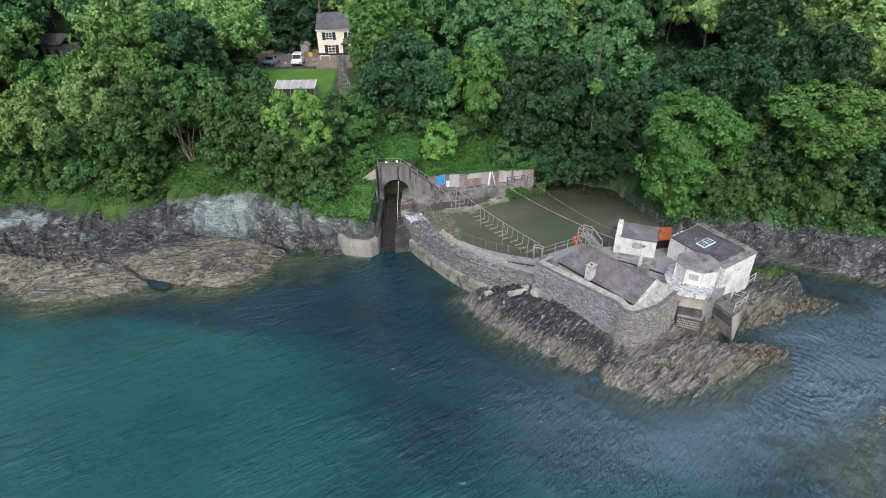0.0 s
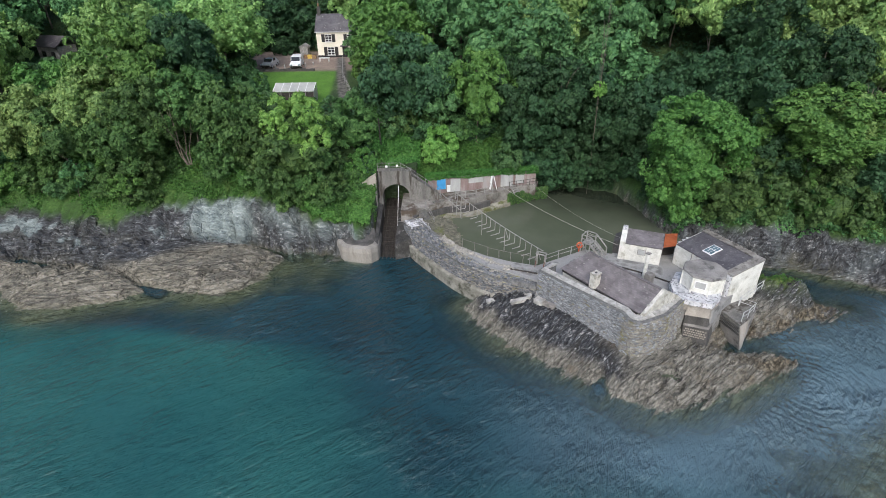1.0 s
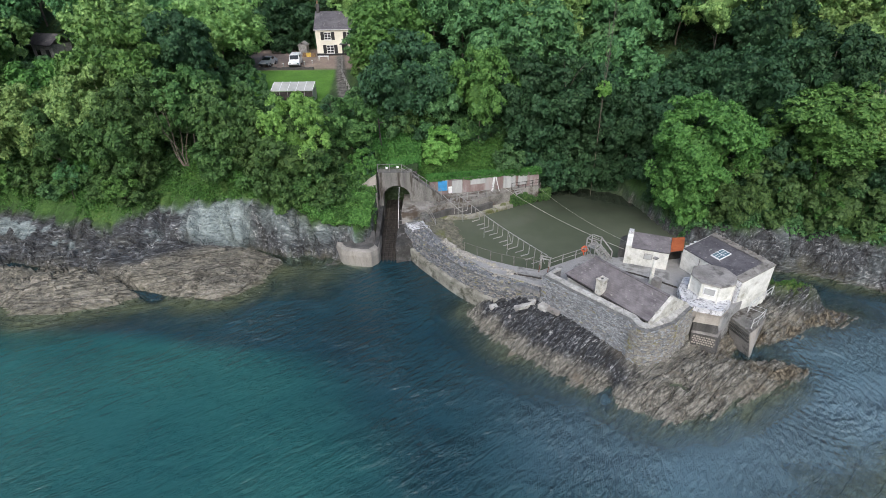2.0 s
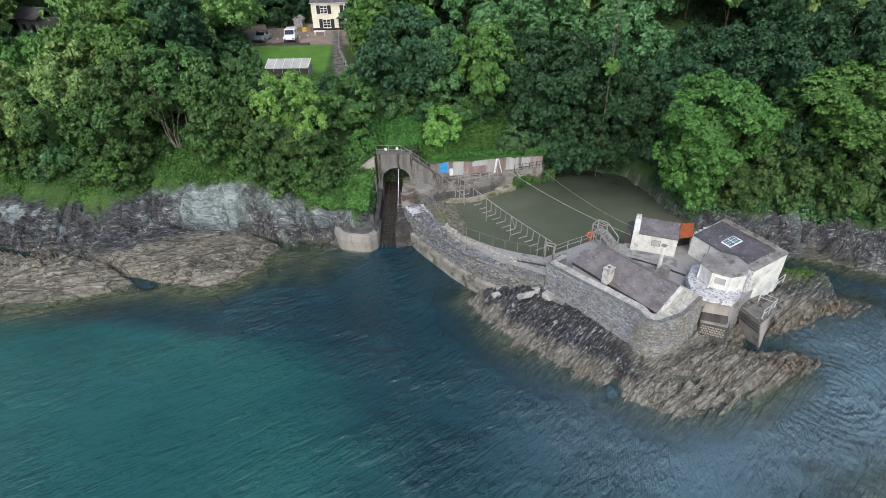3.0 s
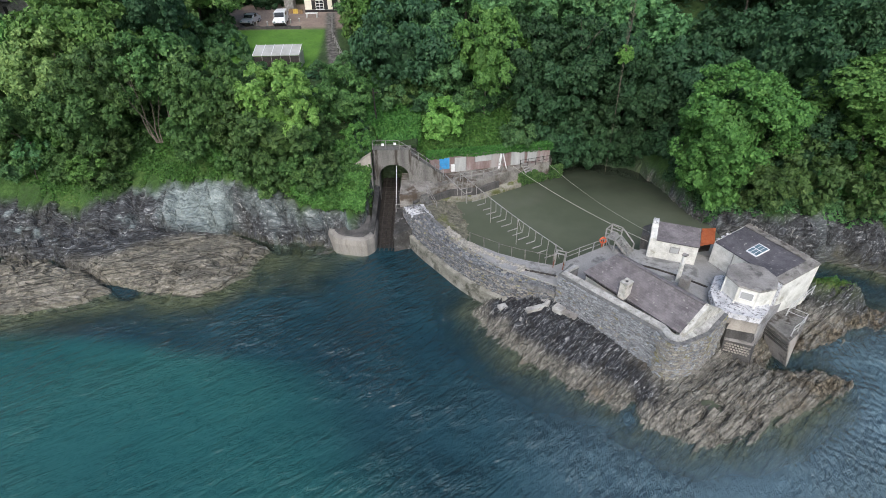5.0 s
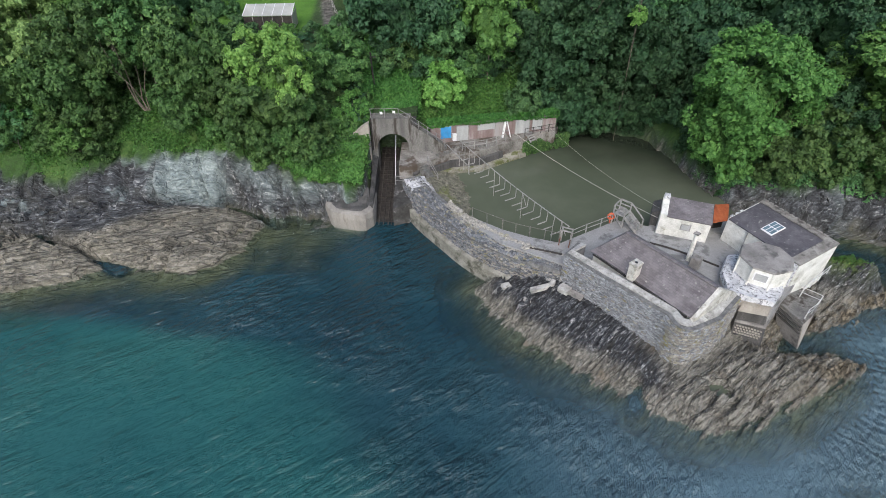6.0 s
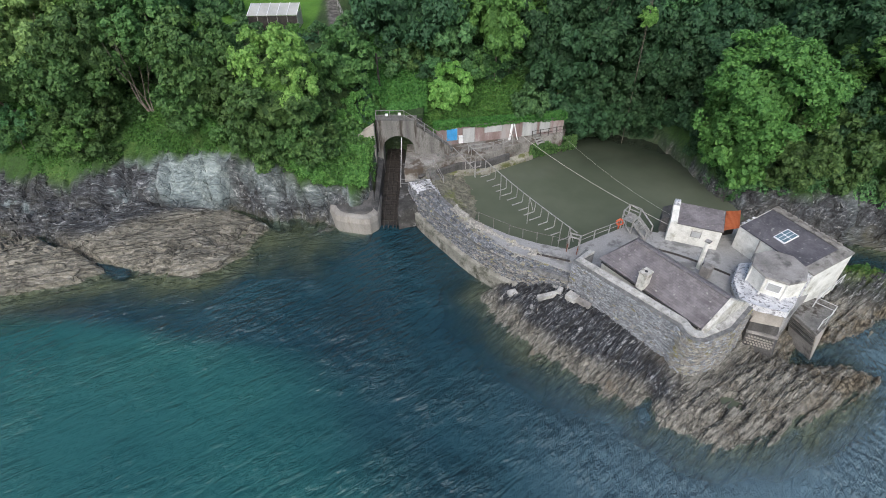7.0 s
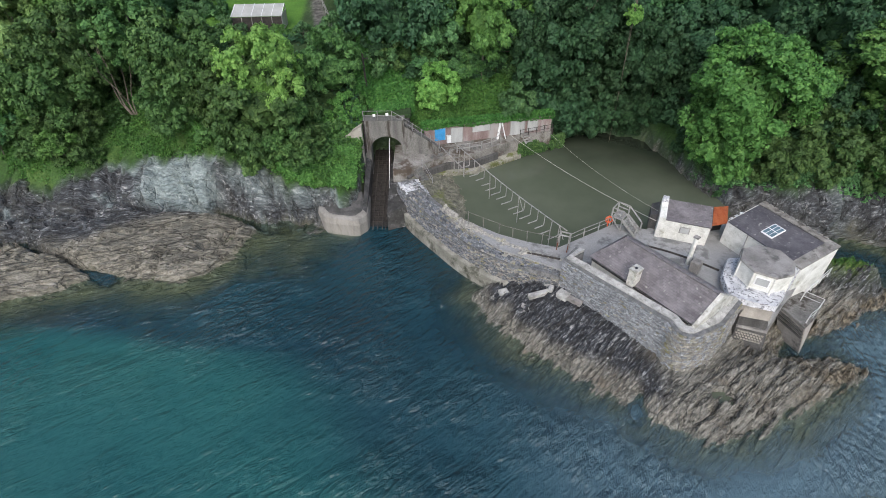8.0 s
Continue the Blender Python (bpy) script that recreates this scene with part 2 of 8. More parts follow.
M["black"] = surface("black_gloss_paint", (0.01, 0.01, 0.011), (0.018, 0.018, 0.02), (0.03, 0.03, 0.032), 2, 0.4, relief=0.05)
M["lawn"] = surface("mown_lawn", (0.05, 0.13, 0.015), (0.085, 0.2, 0.024), (0.13, 0.26, 0.04), 0.35, 0.9, grain=9)
M["silver"] = surface("silver_car_paint", (0.42, 0.44, 0.46), (0.5, 0.52, 0.54), (0.56, 0.58, 0.6), 2, 0.3, 0.5, relief=0.02)
M["van_white"] = surface("white_car_paint", (0.74, 0.75, 0.76), (0.8, 0.81, 0.82), (0.84, 0.85, 0.86), 2, 0.3, relief=0.02)
M["tyre"] = surface("tyre_rubber", (0.012, 0.012, 0.012), (0.02, 0.02, 0.02), (0.035, 0.035, 0.035), 5, 0.85)


def glass_material(name, tint, rough=0.06):
    m, nt, b = start(name, rough)
    c = ramp(nt, tex(nt, scale=1.2), ((0.3, tuple(v * 0.6 for v in tint)), (0.7, tint)))
    nt.links.new(c, b.inputs["Base Color"])
    b.inputs["IOR"].default_value = 1.5
    b.inputs["Coat Weight"].default_value = 0.4
    return m


M["glass_dark"] = glass_material("dark_window_glass", (0.03, 0.035, 0.04))
M["glass_sky"] = glass_material("skylight_glass", (0.16, 0.24, 0.28))
M["poly"] = surface("milky_greenhouse_sheet", (0.3, 0.3, 0.28), (0.4, 0.4, 0.375), (0.5, 0.5, 0.47), 0.6, 0.45, relief=0.05)


def slate_material(name, along, dark, mid, light):
    """Slate courses: each slate a little different in grey."""
    m, nt, b = start(name, 0.6)
    co = nt.nodes.new("ShaderNodeUVMap").outputs[0]
    br = nt.nodes.new("ShaderNodeTexBrick")
    br.inputs["Scale"].default_value = 1.0
    br.inputs["Brick Width"].default_value = 0.3
    br.inputs["Row Height"].default_value = 0.19
    br.inputs["Mortar Size"].default_value = 0.012
    br.inputs["Color1"].default_value = (*dark, 1)
    br.inputs["Color2"].default_value = (*light, 1)
    br.inputs["Mortar"].default_value = (*[v * 0.45 for v in dark], 1)
    nt.links.new(co, br.inputs["Vector"])
    broad = tex(nt, scale=0.8, detail=7)
    c = mixc(nt, 0.66, br.outputs[0], ramp(nt, broad, ((0.35, dark), (0.5, mid), (0.68, light))))
    spots = tex(nt, scale=3.5, detail=4)
    c = mixc(nt, smooth(nt, spots, 0.62, 0.72), c, (0.3, 0.3, 0.27))
    nt.links.new(c, b.inputs["Base Color"])
    bump(nt, b, mathn(nt, "SUBTRACT", broad, br.outputs["Fac"]), 0.5, 0.03)
    return m


M["slate"] = slate_material("purple_grey_slate", 0, (0.094, 0.084, 0.088), (0.158, 0.143, 0.148), (0.24, 0.222, 0.226))
M["ridge"] = surface("purple_grey_ridge_tile", (0.1, 0.09, 0.094), (0.16, 0.146, 0.15), (0.23, 0.214, 0.218), 2.0, 0.7, relief=0.3)
M["slate_dark"] = slate_material("dark_slate", 0, (0.055, 0.053, 0.06), (0.095, 0.09, 0.1), (0.15, 0.14, 0.15))


def cracks(nt, scale, dip, width, slim=3.0, lean=0.0):
    """Open joints between long angular slabs that lie along the bedding: 0 in the joint, 1 outside it."""
    pos = nt.nodes.new("ShaderNodeNewGeometry").outputs["Position"]
    wob = nt.nodes.new("ShaderNodeTexNoise")
    wob.inputs["Scale"].default_value, wob.inputs["Detail"].default_value = scale * 1.1, 3.0
    nt.links.new(pos, wob.inputs["Vector"])
    mv = nt.nodes.new("ShaderNodeVectorMath")
    mv.operation = "MULTIPLY_ADD"
    mv.inputs[1].default_value = [0.22 / scale] * 3
    nt.links.new(wob.outputs["Color"], mv.inputs[0])
    nt.links.new(pos, mv.inputs[2])
    mp = nt.nodes.new("ShaderNodeMapping")
    mp.vector_type = "TEXTURE"
    mp.inputs["Scale"].default_value = (slim, 1, 1)
    mp.inputs["Rotation"].default_value = (0, radians(lean), radians(dip))
    nt.links.new(mv.outputs[0], mp.inputs[0])
    vo = nt.nodes.new("ShaderNodeTexVoronoi")
    vo.feature = "DISTANCE_TO_EDGE"
    vo.inputs["Scale"].default_value = scale
    nt.links.new(mp.outputs[0], vo.inputs["Vector"])
    return smooth(nt, vo.outputs["Distance"], 0.0, width)


def seams(nt, scale, dip, lean=0.0):
    """Wide-set long joints and a finer set between them, the fine set fading in and out."""
    wide = cracks(nt, scale * 0.8, dip, 0.035, 9.0, lean)
    fine_ = cracks(nt, scale * 3.0, dip + 6, 0.09, 7.0, lean)
    gate = smooth(nt, tex(nt, scale=0.7, detail=4), 0.42, 0.6)
    keep_ = mathn(nt, "SUBTRACT", 1.0, mathn(nt, "MULTIPLY", mathn(nt, "SUBTRACT", 1.0, fine_), mathn(nt, "ADD", mathn(nt, "MULTIPLY", gate, 0.7), 0.1)))
    return mathn(nt, "MULTIPLY", wide, keep_)


def rock_material(name, dip):
    """Bedded coastal rock: pale dry upper faces, brown weed low down, pale barnacle band, streaks along the bedding."""
    m, nt, b = start(name, 0.9)
    bed = tex(nt, scale=2.0, detail=9, rough=0.8, stretch=(0.25, 2.2, 1.2), turn=(0, 0, dip), distort=0.6)
    fine = tex(nt, scale=4.0, detail=8, rough=0.75, stretch=(0.5, 1.5, 1), turn=(0, 0, dip))
    patch = tex(nt, scale=0.16, detail=6, rough=0.6)
    f = mathn(nt, "ADD", mathn(nt, "MULTIPLY", bed, 0.6), mathn(nt, "MULTIPLY", fine, 0.4))
    brown = ramp(nt, f, ((0.41, (0.03, 0.029, 0.025)), (0.45, (0.115, 0.11, 0.094)), (0.51, (0.2, 0.192, 0.164)), (0.58, (0.35, 0.338, 0.296))))
    brown = mixc(nt, smooth(nt, tex(nt, scale=0.5, detail=5), 0.55, 0.72), brown, (0.178, 0.153, 0.118))
    seam = seams(nt, 0.95, 38)
    grey = ramp(nt, f, ((0.43, (0.01, 0.01, 0.013)), (0.5, (0.034, 0.037, 0.044)), (0.54, (0.1, 0.108, 0.118)), (0.59, (0.42, 0.43, 0.43))))
    c = mixc(nt, attr(nt, "grey"), brown, grey)
    pale = ramp(nt, f, ((0.34, (0.2, 0.22, 0.22)), (0.5, (0.36, 0.4, 0.4)), (0.66, (0.55, 0.57, 0.56))))
    c = mixc(nt, attr(nt, "pale"), c, pale)
    c = mixc(nt, mathn(nt, "MULTIPLY", mathn(nt, "SUBTRACT", 1.0, seam), 0.62), c, (0.025, 0.024, 0.02))
    c = mixc(nt, mathn(nt, "MULTIPLY", attr(nt, "weed"), smooth(nt, tex(nt, scale=0.9, detail=6, rough=0.65), 0.4, 0.56)), c, ramp(nt, tex(nt, scale=3.0, detail=5), ((0.4, (0.03, 0.024, 0.014)), (0.51, (0.105, 0.086, 0.058)), (0.62, (0.23, 0.2, 0.145)))))
    wetv = mathn(nt, "MULTIPLY", attr(nt, "wet"), smooth(nt, patch, 0.3, 0.6))
    c = mixc(nt, mathn(nt, "MULTIPLY", wetv, 0.8), c, (0.2, 0.19, 0.15))
    c = mixc(nt, mathn(nt, "MULTIPLY", attr(nt, "green"), smooth(nt, tex(nt, scale=1.3, detail=6), 0.36, 0.5)), c,
             ramp(nt, tex(nt, scale=2.5, detail=6), ((0.35, (0.04, 0.08, 0.012)), (0.65, (0.14, 0.2, 0.04)))))
    nt.links.new(c, b.inputs["Base Color"])
    bump(nt, b, mathn(nt, "ADD", mathn(nt, "MULTIPLY", f, 0.8), mathn(nt, "MULTIPLY", seam, 0.3)), 1.0, 0.3)
    return m


M["rock"] = rock_material("bedded_shore_rock", 38)


def ground_material():
    m, nt, b = start("ground_cover", 0.95)
    n1 = tex(nt, scale=0.35, detail=7, rough=0.6)
    n2 = tex(nt, scale=3.2, detail=7, rough=0.7)
    f = mathn(nt, "ADD", mathn(nt, "MULTIPLY", n1, 0.5), mathn(nt, "MULTIPLY", n2, 0.5))
    c = ramp(nt, f, ((0.35, (0.014, 0.03, 0.01)), (0.5, (0.03, 0.066, 0.016)), (0.65, (0.06, 0.11, 0.028))))
    grass = ramp(nt, f, ((0.4, (0.025, 0.06, 0.01)), (0.5, (0.038, 0.095, 0.016)), (0.6, (0.075, 0.135, 0.03))))
    c = mixc(nt, attr(nt, "green"), c, grass)
    bed = tex(nt, scale=1.8, detail=9, rough=0.72, stretch=(0.16, 2.2, 1.1), turn=(0, 25, 14), distort=0.6)
    fine = tex(nt, scale=3.6, detail=8, rough=0.75, stretch=(0.5, 1.5, 1), turn=(0, 0, 14))
    mac = tex(nt, scale=0.55, detail=5, rough=0.6, distort=0.6)
    g = mathn(nt, "ADD", mathn(nt, "ADD", mathn(nt, "MULTIPLY", bed, 0.5), mathn(nt, "MULTIPLY", fine, 0.3)), mathn(nt, "MULTIPLY", mac, 0.2))
    brown = ramp(nt, g, ((0.41, (0.036, 0.034, 0.027)), (0.455, (0.112, 0.105, 0.083)), (0.52, (0.19, 0.177, 0.143)), (0.585, (0.31, 0.292, 0.245))))
    seam = seams(nt, 0.75, 16)
    grey = ramp(nt, g, ((0.43, (0.014, 0.015, 0.018)), (0.505, (0.044, 0.049, 0.058)), (0.555, (0.115, 0.127, 0.14)), (0.605, (0.42, 0.43, 0.42))))
    pale = ramp(nt, g, ((0.4, (0.075, 0.095, 0.1)), (0.46, (0.18, 0.222, 0.225)), (0.54, (0.285, 0.342, 0.338)), (0.62, (0.46, 0.495, 0.48))))
    r = mixc(nt, attr(nt, "grey"), brown, grey)
    r = mixc(nt, attr(nt, "pale"), r, pale)
    r = mixc(nt, mathn(nt, "MULTIPLY", smooth(nt, tex(nt, scale=0.3, detail=7, rough=0.65, stretch=(0.6, 1.3, 1)), 0.5, 0.66), mathn(nt, "SUBTRACT", 0.5, mathn(nt, "MULTIPLY", attr(nt, "pale"), 0.45))), r, (0.062, 0.062, 0.052))
    r = mixc(nt, mathn(nt, "MULTIPLY", mathn(nt, "SUBTRACT", 1.0, seam), mathn(nt, "MAXIMUM", mathn(nt, "SUBTRACT", mathn(nt, "SUBTRACT", 0.6, mathn(nt, "MULTIPLY", attr(nt, "face"), 0.35)), mathn(nt, "MULTIPLY", attr(nt, "pale"), 0.3)), 0.05)), r, (0.018, 0.017, 0.015))
    r = mixc(nt, mathn(nt, "MULTIPLY", attr(nt, "wet"), smooth(nt, n1, 0.3, 0.6)), r, (0.16, 0.155, 0.095))
    c = mixc(nt, attr(nt, "rock"), c, r)
    c = mixc(nt, attr(nt, "lawn"), c, ramp(nt, f, ((0.35, (0.05, 0.14, 0.014)), (0.65, (0.11, 0.25, 0.03)))))
    c = mixc(nt, attr(nt, "drive"), c, ramp(nt, f, ((0.35, (0.16, 0.12, 0.1)), (0.65, (0.34, 0.27, 0.22)))))
    c = mixc(nt, attr(nt, "path"), c, ramp(nt, tex(nt, scale=1.6, detail=5), ((0.35, (0.05, 0.047, 0.043)), (0.65, (0.19, 0.18, 0.165)))))
    nt.links.new(c, b.inputs["Base Color"])
    bump(nt, b, mathn(nt, "ADD", g, mathn(nt, "MULTIPLY", seam, mathn(nt, "MULTIPLY", attr(nt, "rock"), 0.5))), 0.9, 0.3)
    return m


M["ground"] = ground_material()


def sea_material():
    """Clear teal over sand, dark navy over weed and depth, a pale sky sheen painted in to the south and east; the shore
    shows through where it is shallow.
    """
    m, nt, b = start("sea_water", 0.1)
    b.inputs["IOR"].default_value = 1.42
    broad = tex(nt, scale=0.05, detail=4)
    teal = ramp(nt, broad, ((0.35, (0.013, 0.076, 0.076)), (0.65, (0.023, 0.106, 0.096))))
    navy = ramp(nt, broad, ((0.35, (0.009, 0.032, 0.044)), (0.65, (0.014, 0.052, 0.066))))
    c = mixc(nt, attr(nt, "sand"), navy, teal)
    c = mixc(nt, attr(nt, "sky_sheen"), c, (0.14, 0.222, 0.268))
    nt.links.new(c, b.inputs["Base Color"])
    w1 = tex(nt, scale=0.95, detail=3, rough=0.55, stretch=(0.5, 1.45, 1), turn=(0, 0, 36), distort=0.4)
    w2 = tex(nt, scale=2.4, detail=3, rough=0.6, stretch=(0.6, 1.3, 1), turn=(0, 0, 48), distort=0.4)
    w3 = tex(nt, scale=1.3, detail=3, rough=0.6, stretch=(0.5, 1.4, 1), turn=(0, 0, 74), distort=0.3)
    long_w = mathn(nt, "ADD", mathn(nt, "MULTIPLY", w1, mathn(nt, "SUBTRACT", 1.0, mathn(nt, "MULTIPLY", attr(nt, "east"), 0.75))), mathn(nt, "MULTIPLY", w3, mathn(nt, "MULTIPLY", attr(nt, "east"), 0.8)))
    wv = nt.nodes.new("ShaderNodeTexWave")
    wv.wave_type, wv.rings_direction = "RINGS", "Z"
    wv.inputs["Scale"].default_value, wv.inputs["Distortion"].default_value = 0.42, 5.5
    wv.inputs["Detail"].default_value, wv.inputs["Detail Scale"].default_value = 2.0, 1.6
    mpw = nt.nodes.new("ShaderNodeMapping")
    mpw.inputs["Location"].default_value = (-31.5, -35.0, 0)
    nt.links.new(nt.nodes.new("ShaderNodeNewGeometry").outputs["Position"], mpw.inputs[0])
    nt.links.new(mpw.outputs[0], wv.inputs["Vector"])
    h = mathn(nt, "ADD", mathn(nt, "ADD", long_w, mathn(nt, "MULTIPLY", w2, 0.55)), mathn(nt, "MULTIPLY", wv.outputs[1], mathn(nt, "MULTIPLY", attr(nt, "ring"), 0.17)))
    gust = mathn(nt, "ADD", mathn(nt, "MULTIPLY", smooth(nt, tex(nt, scale=0.13, detail=3), 0.35, 0.62), 0.6), 0.4)
    calm = mathn(nt, "ADD", mathn(nt, "SUBTRACT", 1.0, mathn(nt, "MULTIPLY", attr(nt, "sand"), 0.5)), mathn(nt, "MULTIPLY", attr(nt, "east"), 0.35))
    bump(nt, b, mathn(nt, "MULTIPLY", h, mathn(nt, "MULTIPLY", calm, gust)), 1.0, 0.74)
    tr = nt.nodes.new("ShaderNodeBsdfTransparent")
    tr.inputs[0].default_value = (0.74, 0.82, 0.74, 1)
    mx = nt.nodes.new("ShaderNodeMixShader")
    nt.links.new(mathn(nt, "MULTIPLY", attr(nt, "shallow"), 0.88), mx.inputs[0])
    nt.links.new(b.outputs[0], mx.inputs[1])
    nt.links.new(tr.outputs[0], mx.inputs[2])
    nt.links.new(mx.outputs[0], nt.nodes["Material Output"].inputs[0])
    return m


def pool_material():
    m, nt, b = start("murky_pool_water", 0.05)
    b.inputs["IOR"].default_value = 1.333
    c = ramp(nt, tex(nt, scale=0.12, detail=4), ((0.35, (0.088, 0.105, 0.073)), (0.65, (0.115, 0.132, 0.095))))
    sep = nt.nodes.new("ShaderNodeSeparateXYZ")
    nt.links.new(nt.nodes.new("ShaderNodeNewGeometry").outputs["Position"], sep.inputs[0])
    # reflection of the dark trees, painted into the colour towards the far end
    tree_reflection = mathn(nt, "ADD", mathn(nt, "ADD", sep.outputs["Y"], mathn(nt, "MULTIPLY", sep.outputs["X"], 0.35)), mathn(nt, "MULTIPLY", tex(nt, scale=0.15, detail=3), 8.0))
    c = mixc(nt, smooth(nt, tree_reflection, 70.0, 86.0), c, (0.022, 0.03, 0.02))
    nt.links.new(c, b.inputs["Base Color"])
    bump(nt, b, tex(nt, scale=2.0, detail=3), 0.08, 0.1)
    return m


M["sea"], M["pool"] = sea_material(), pool_material()


# ------------------------------------------------------------------ building helpers
def mesh_object(name, bm_or_data, mat, parent=None, label="", shade=False):
    me = bm_or_data
    if isinstance(me, bmesh.types.BMesh):
        me = bpy.data.meshes.new(name)
        bm_or_data.normal_update()
        bm_or_data.to_mesh(me)
        bm_or_data.free()
    if mat is not None and not me.materials:
        me.materials.append(mat)
    if shade:
        me.polygons.foreach_set("use_smooth", [True] * len(me.polygons))
    ob = new(name, me)
    if parent is not None:
        ob.parent = parent
    if label:
        ob["label"] = label
    return ob


def part(name, bm, mat, parent, label="", shade=False):
    return mesh_object(name, bm, mat, parent, label, shade)


def thing(name, m, label, category, group="", kind=""):
    ob = new(name)
    ob.empty_display_size = 0.2
    ob.matrix_basis = m
    return tagged(ob, label, category, group, kind)


def box(bm, c, s, rz=0.0, bevel=0.0, tilt=None):
    mt = Matrix.Translation(c) @ (tilt if tilt is not None else Matrix.Rotation(radians(rz), 4, "Z")) @ Matrix.Diagonal((*s, 1))
    r = bmesh.ops.create_cube(bm, size=1.0, matrix=mt)
    if bevel:
        es = {e for v in r["verts"] for e in v.link_edges}
        bmesh.ops.bevel(bm, geom=list(es), offset=bevel, segments=1, affect="EDGES")
    return bm


def a_box(c, s, rz=0.0, bevel=0.0):
    return box(bmesh.new(), c, s, rz, bevel)


def rod(bm, p, q, r, n=8, r2=None):
    p, q = Vector(p), Vector(q)
    d = q - p
    mt = Matrix.Translation((p + q) / 2) @ d.to_track_quat("Z", "Y").to_matrix().to_4x4()
    bmesh.ops.create_cone(bm, cap_ends=True, segments=n, radius1=r, radius2=r if r2 is None else r2, depth=d.length, matrix=mt)
    return bm


def beam(bm, p, q, w, h):
    p, q = Vector(p), Vector(q)
    d = q - p
    x = d.normalized()
    y = Vector((0, 0, 1)).cross(x)
    y = y.normalized() if y.length > 1e-4 else Vector((0, 1, 0))
    z = x.cross(y)
    rot = Matrix((x, y, z)).transposed().to_4x4()
    return box(bm, (p + q) / 2, (d.length, w, h), tilt=rot)


def prism(bm, foot, z0, top, z1):
    """A solid between two outlines of the same count; z0, z1 may be lists."""
    n = len(foot)
    zs0 = z0 if isinstance(z0, (list, tuple)) else [z0] * n
    zs1 = z1 if isinstance(z1, (list, tuple)) else [z1] * n
    a = [bm.verts.new((x, y, z)) for (x, y), z in zip(foot, zs0)]
    b = [bm.verts.new((x, y, z)) for (x, y), z in zip(top, zs1)]
    fs = [bm.faces.new(a[::-1]), bm.faces.new(b)]
    for i in range(n):
        j = (i + 1) % n
        fs.append(bm.faces.new((a[i], a[j], b[j], b[i])))
    bmesh.ops.recalc_face_normals(bm, faces=fs)
    return bm


def roof_slab(quad, thick):
    """A roof slope with slate coordinates: quad = eave left, eave right, ridge right, ridge left."""
    bm = bmesh.new()
    uv = bm.loops.layers.uv.new("UVMap")
    q = [Vector(p) for p in quad]
    nrm = (q[1] - q[0]).cross(q[-1] - q[0]).normalized()
    top = [bm.verts.new(p) for p in q]
    low = [bm.verts.new(p - nrm * thick) for p in q]
    f = bm.faces.new(top)
    bm.faces.new(low[::-1])
    k = len(q)
    for i in range(k):
        j = (i + 1) % k
        bm.faces.new((top[j], top[i], low[i], low[j]))
    ex = (q[1] - q[0]).normalized()
    ey = nrm.cross(ex)
    for face in bm.faces:
        for lp in face.loops:
            d = lp.vert.co - q[0]
            lp[uv].uv = (d.dot(ex), d.dot(ey))
    return bm


def leaf_mesh(name, pts, nrm, size, rng):
    """Many small pointed leaf sprays, each an island of one face."""
    n = len(pts)
    t = rng.normal(size=(n, 3))
    t -= nrm * np.sum(t * nrm, 1)[:, None]
    t /= np.linalg.norm(t, axis=1)[:, None] + 1e-9
    s = np.cross(nrm, t)
    L = size[:, None]
    w = L * rng.uniform(0.6, 0.95, (n, 1))
    sag = nrm * L * rng.uniform(0.1, 0.4, (n, 1))
    v = np.stack([pts + t * L * 0.6 - sag, pts - t * L * 0.35 + s * w * 0.55, pts - t * L * 0.45 - s * w * 0.55], 1).reshape(-1, 3)
    me = bpy.data.meshes.new(name)
    me.vertices.add(3 * n)
    me.vertices.foreach_set("co", v.ravel())
    me.loops.add(3 * n)
    me.loops.foreach_set("vertex_index", np.arange(3 * n))
    me.polygons.add(n)
    me.polygons.foreach_set("loop_start", np.arange(0, 3 * n, 3))
    me.polygons.foreach_set("loop_total", np.full(n, 3))
    me.update()
    return me


def grid_mesh(name, X, Y, Z, attrs, facets=None):
    ny, nx = X.shape
    co = np.stack([X, Y, Z], -1).reshape(-1, 3)
    i = np.arange(nx * ny).reshape(ny, nx)
    q = np.stack([i[:-1, :-1], i[:-1, 1:], i[1:, 1:], i[1:, :-1]], -1).reshape(-1, 4)
    me = bpy.data.meshes.new(name)
    me.vertices.add(len(co))
    me.vertices.foreach_set("co", co.ravel())
    me.loops.add(q.size)
    me.loops.foreach_set("vertex_index", q.ravel())
    me.polygons.add(len(q))
    me.polygons.foreach_set("loop_start", np.arange(0, q.size, 4))
    me.polygons.foreach_set("loop_total", np.full(len(q), 4))
    me.polygons.foreach_set("use_smooth", np.ones(len(q), bool) if facets is None else ~facets[:-1, :-1].ravel())
    me.update()
    for k, a in attrs.items():
        at = me.attributes.new(k, "FLOAT", "POINT")
        at.data.foreach_set("value", np.clip(a, 0, 1).astype(np.float32).ravel())
    return me


# ------------------------------------------------------------------ the lie of the land
def _hash(ix, iy, seed):
    h = (ix.astype(np.int64) * 374761393 + iy.astype(np.int64) * 668265263 + seed * 1442695041) & 0xFFFFFFFF
    h = ((h ^ (h >> 13)) * 1274126177) & 0xFFFFFFFF
    return ((h ^ (h >> 16)) & 0xFFFF) / 65535.0


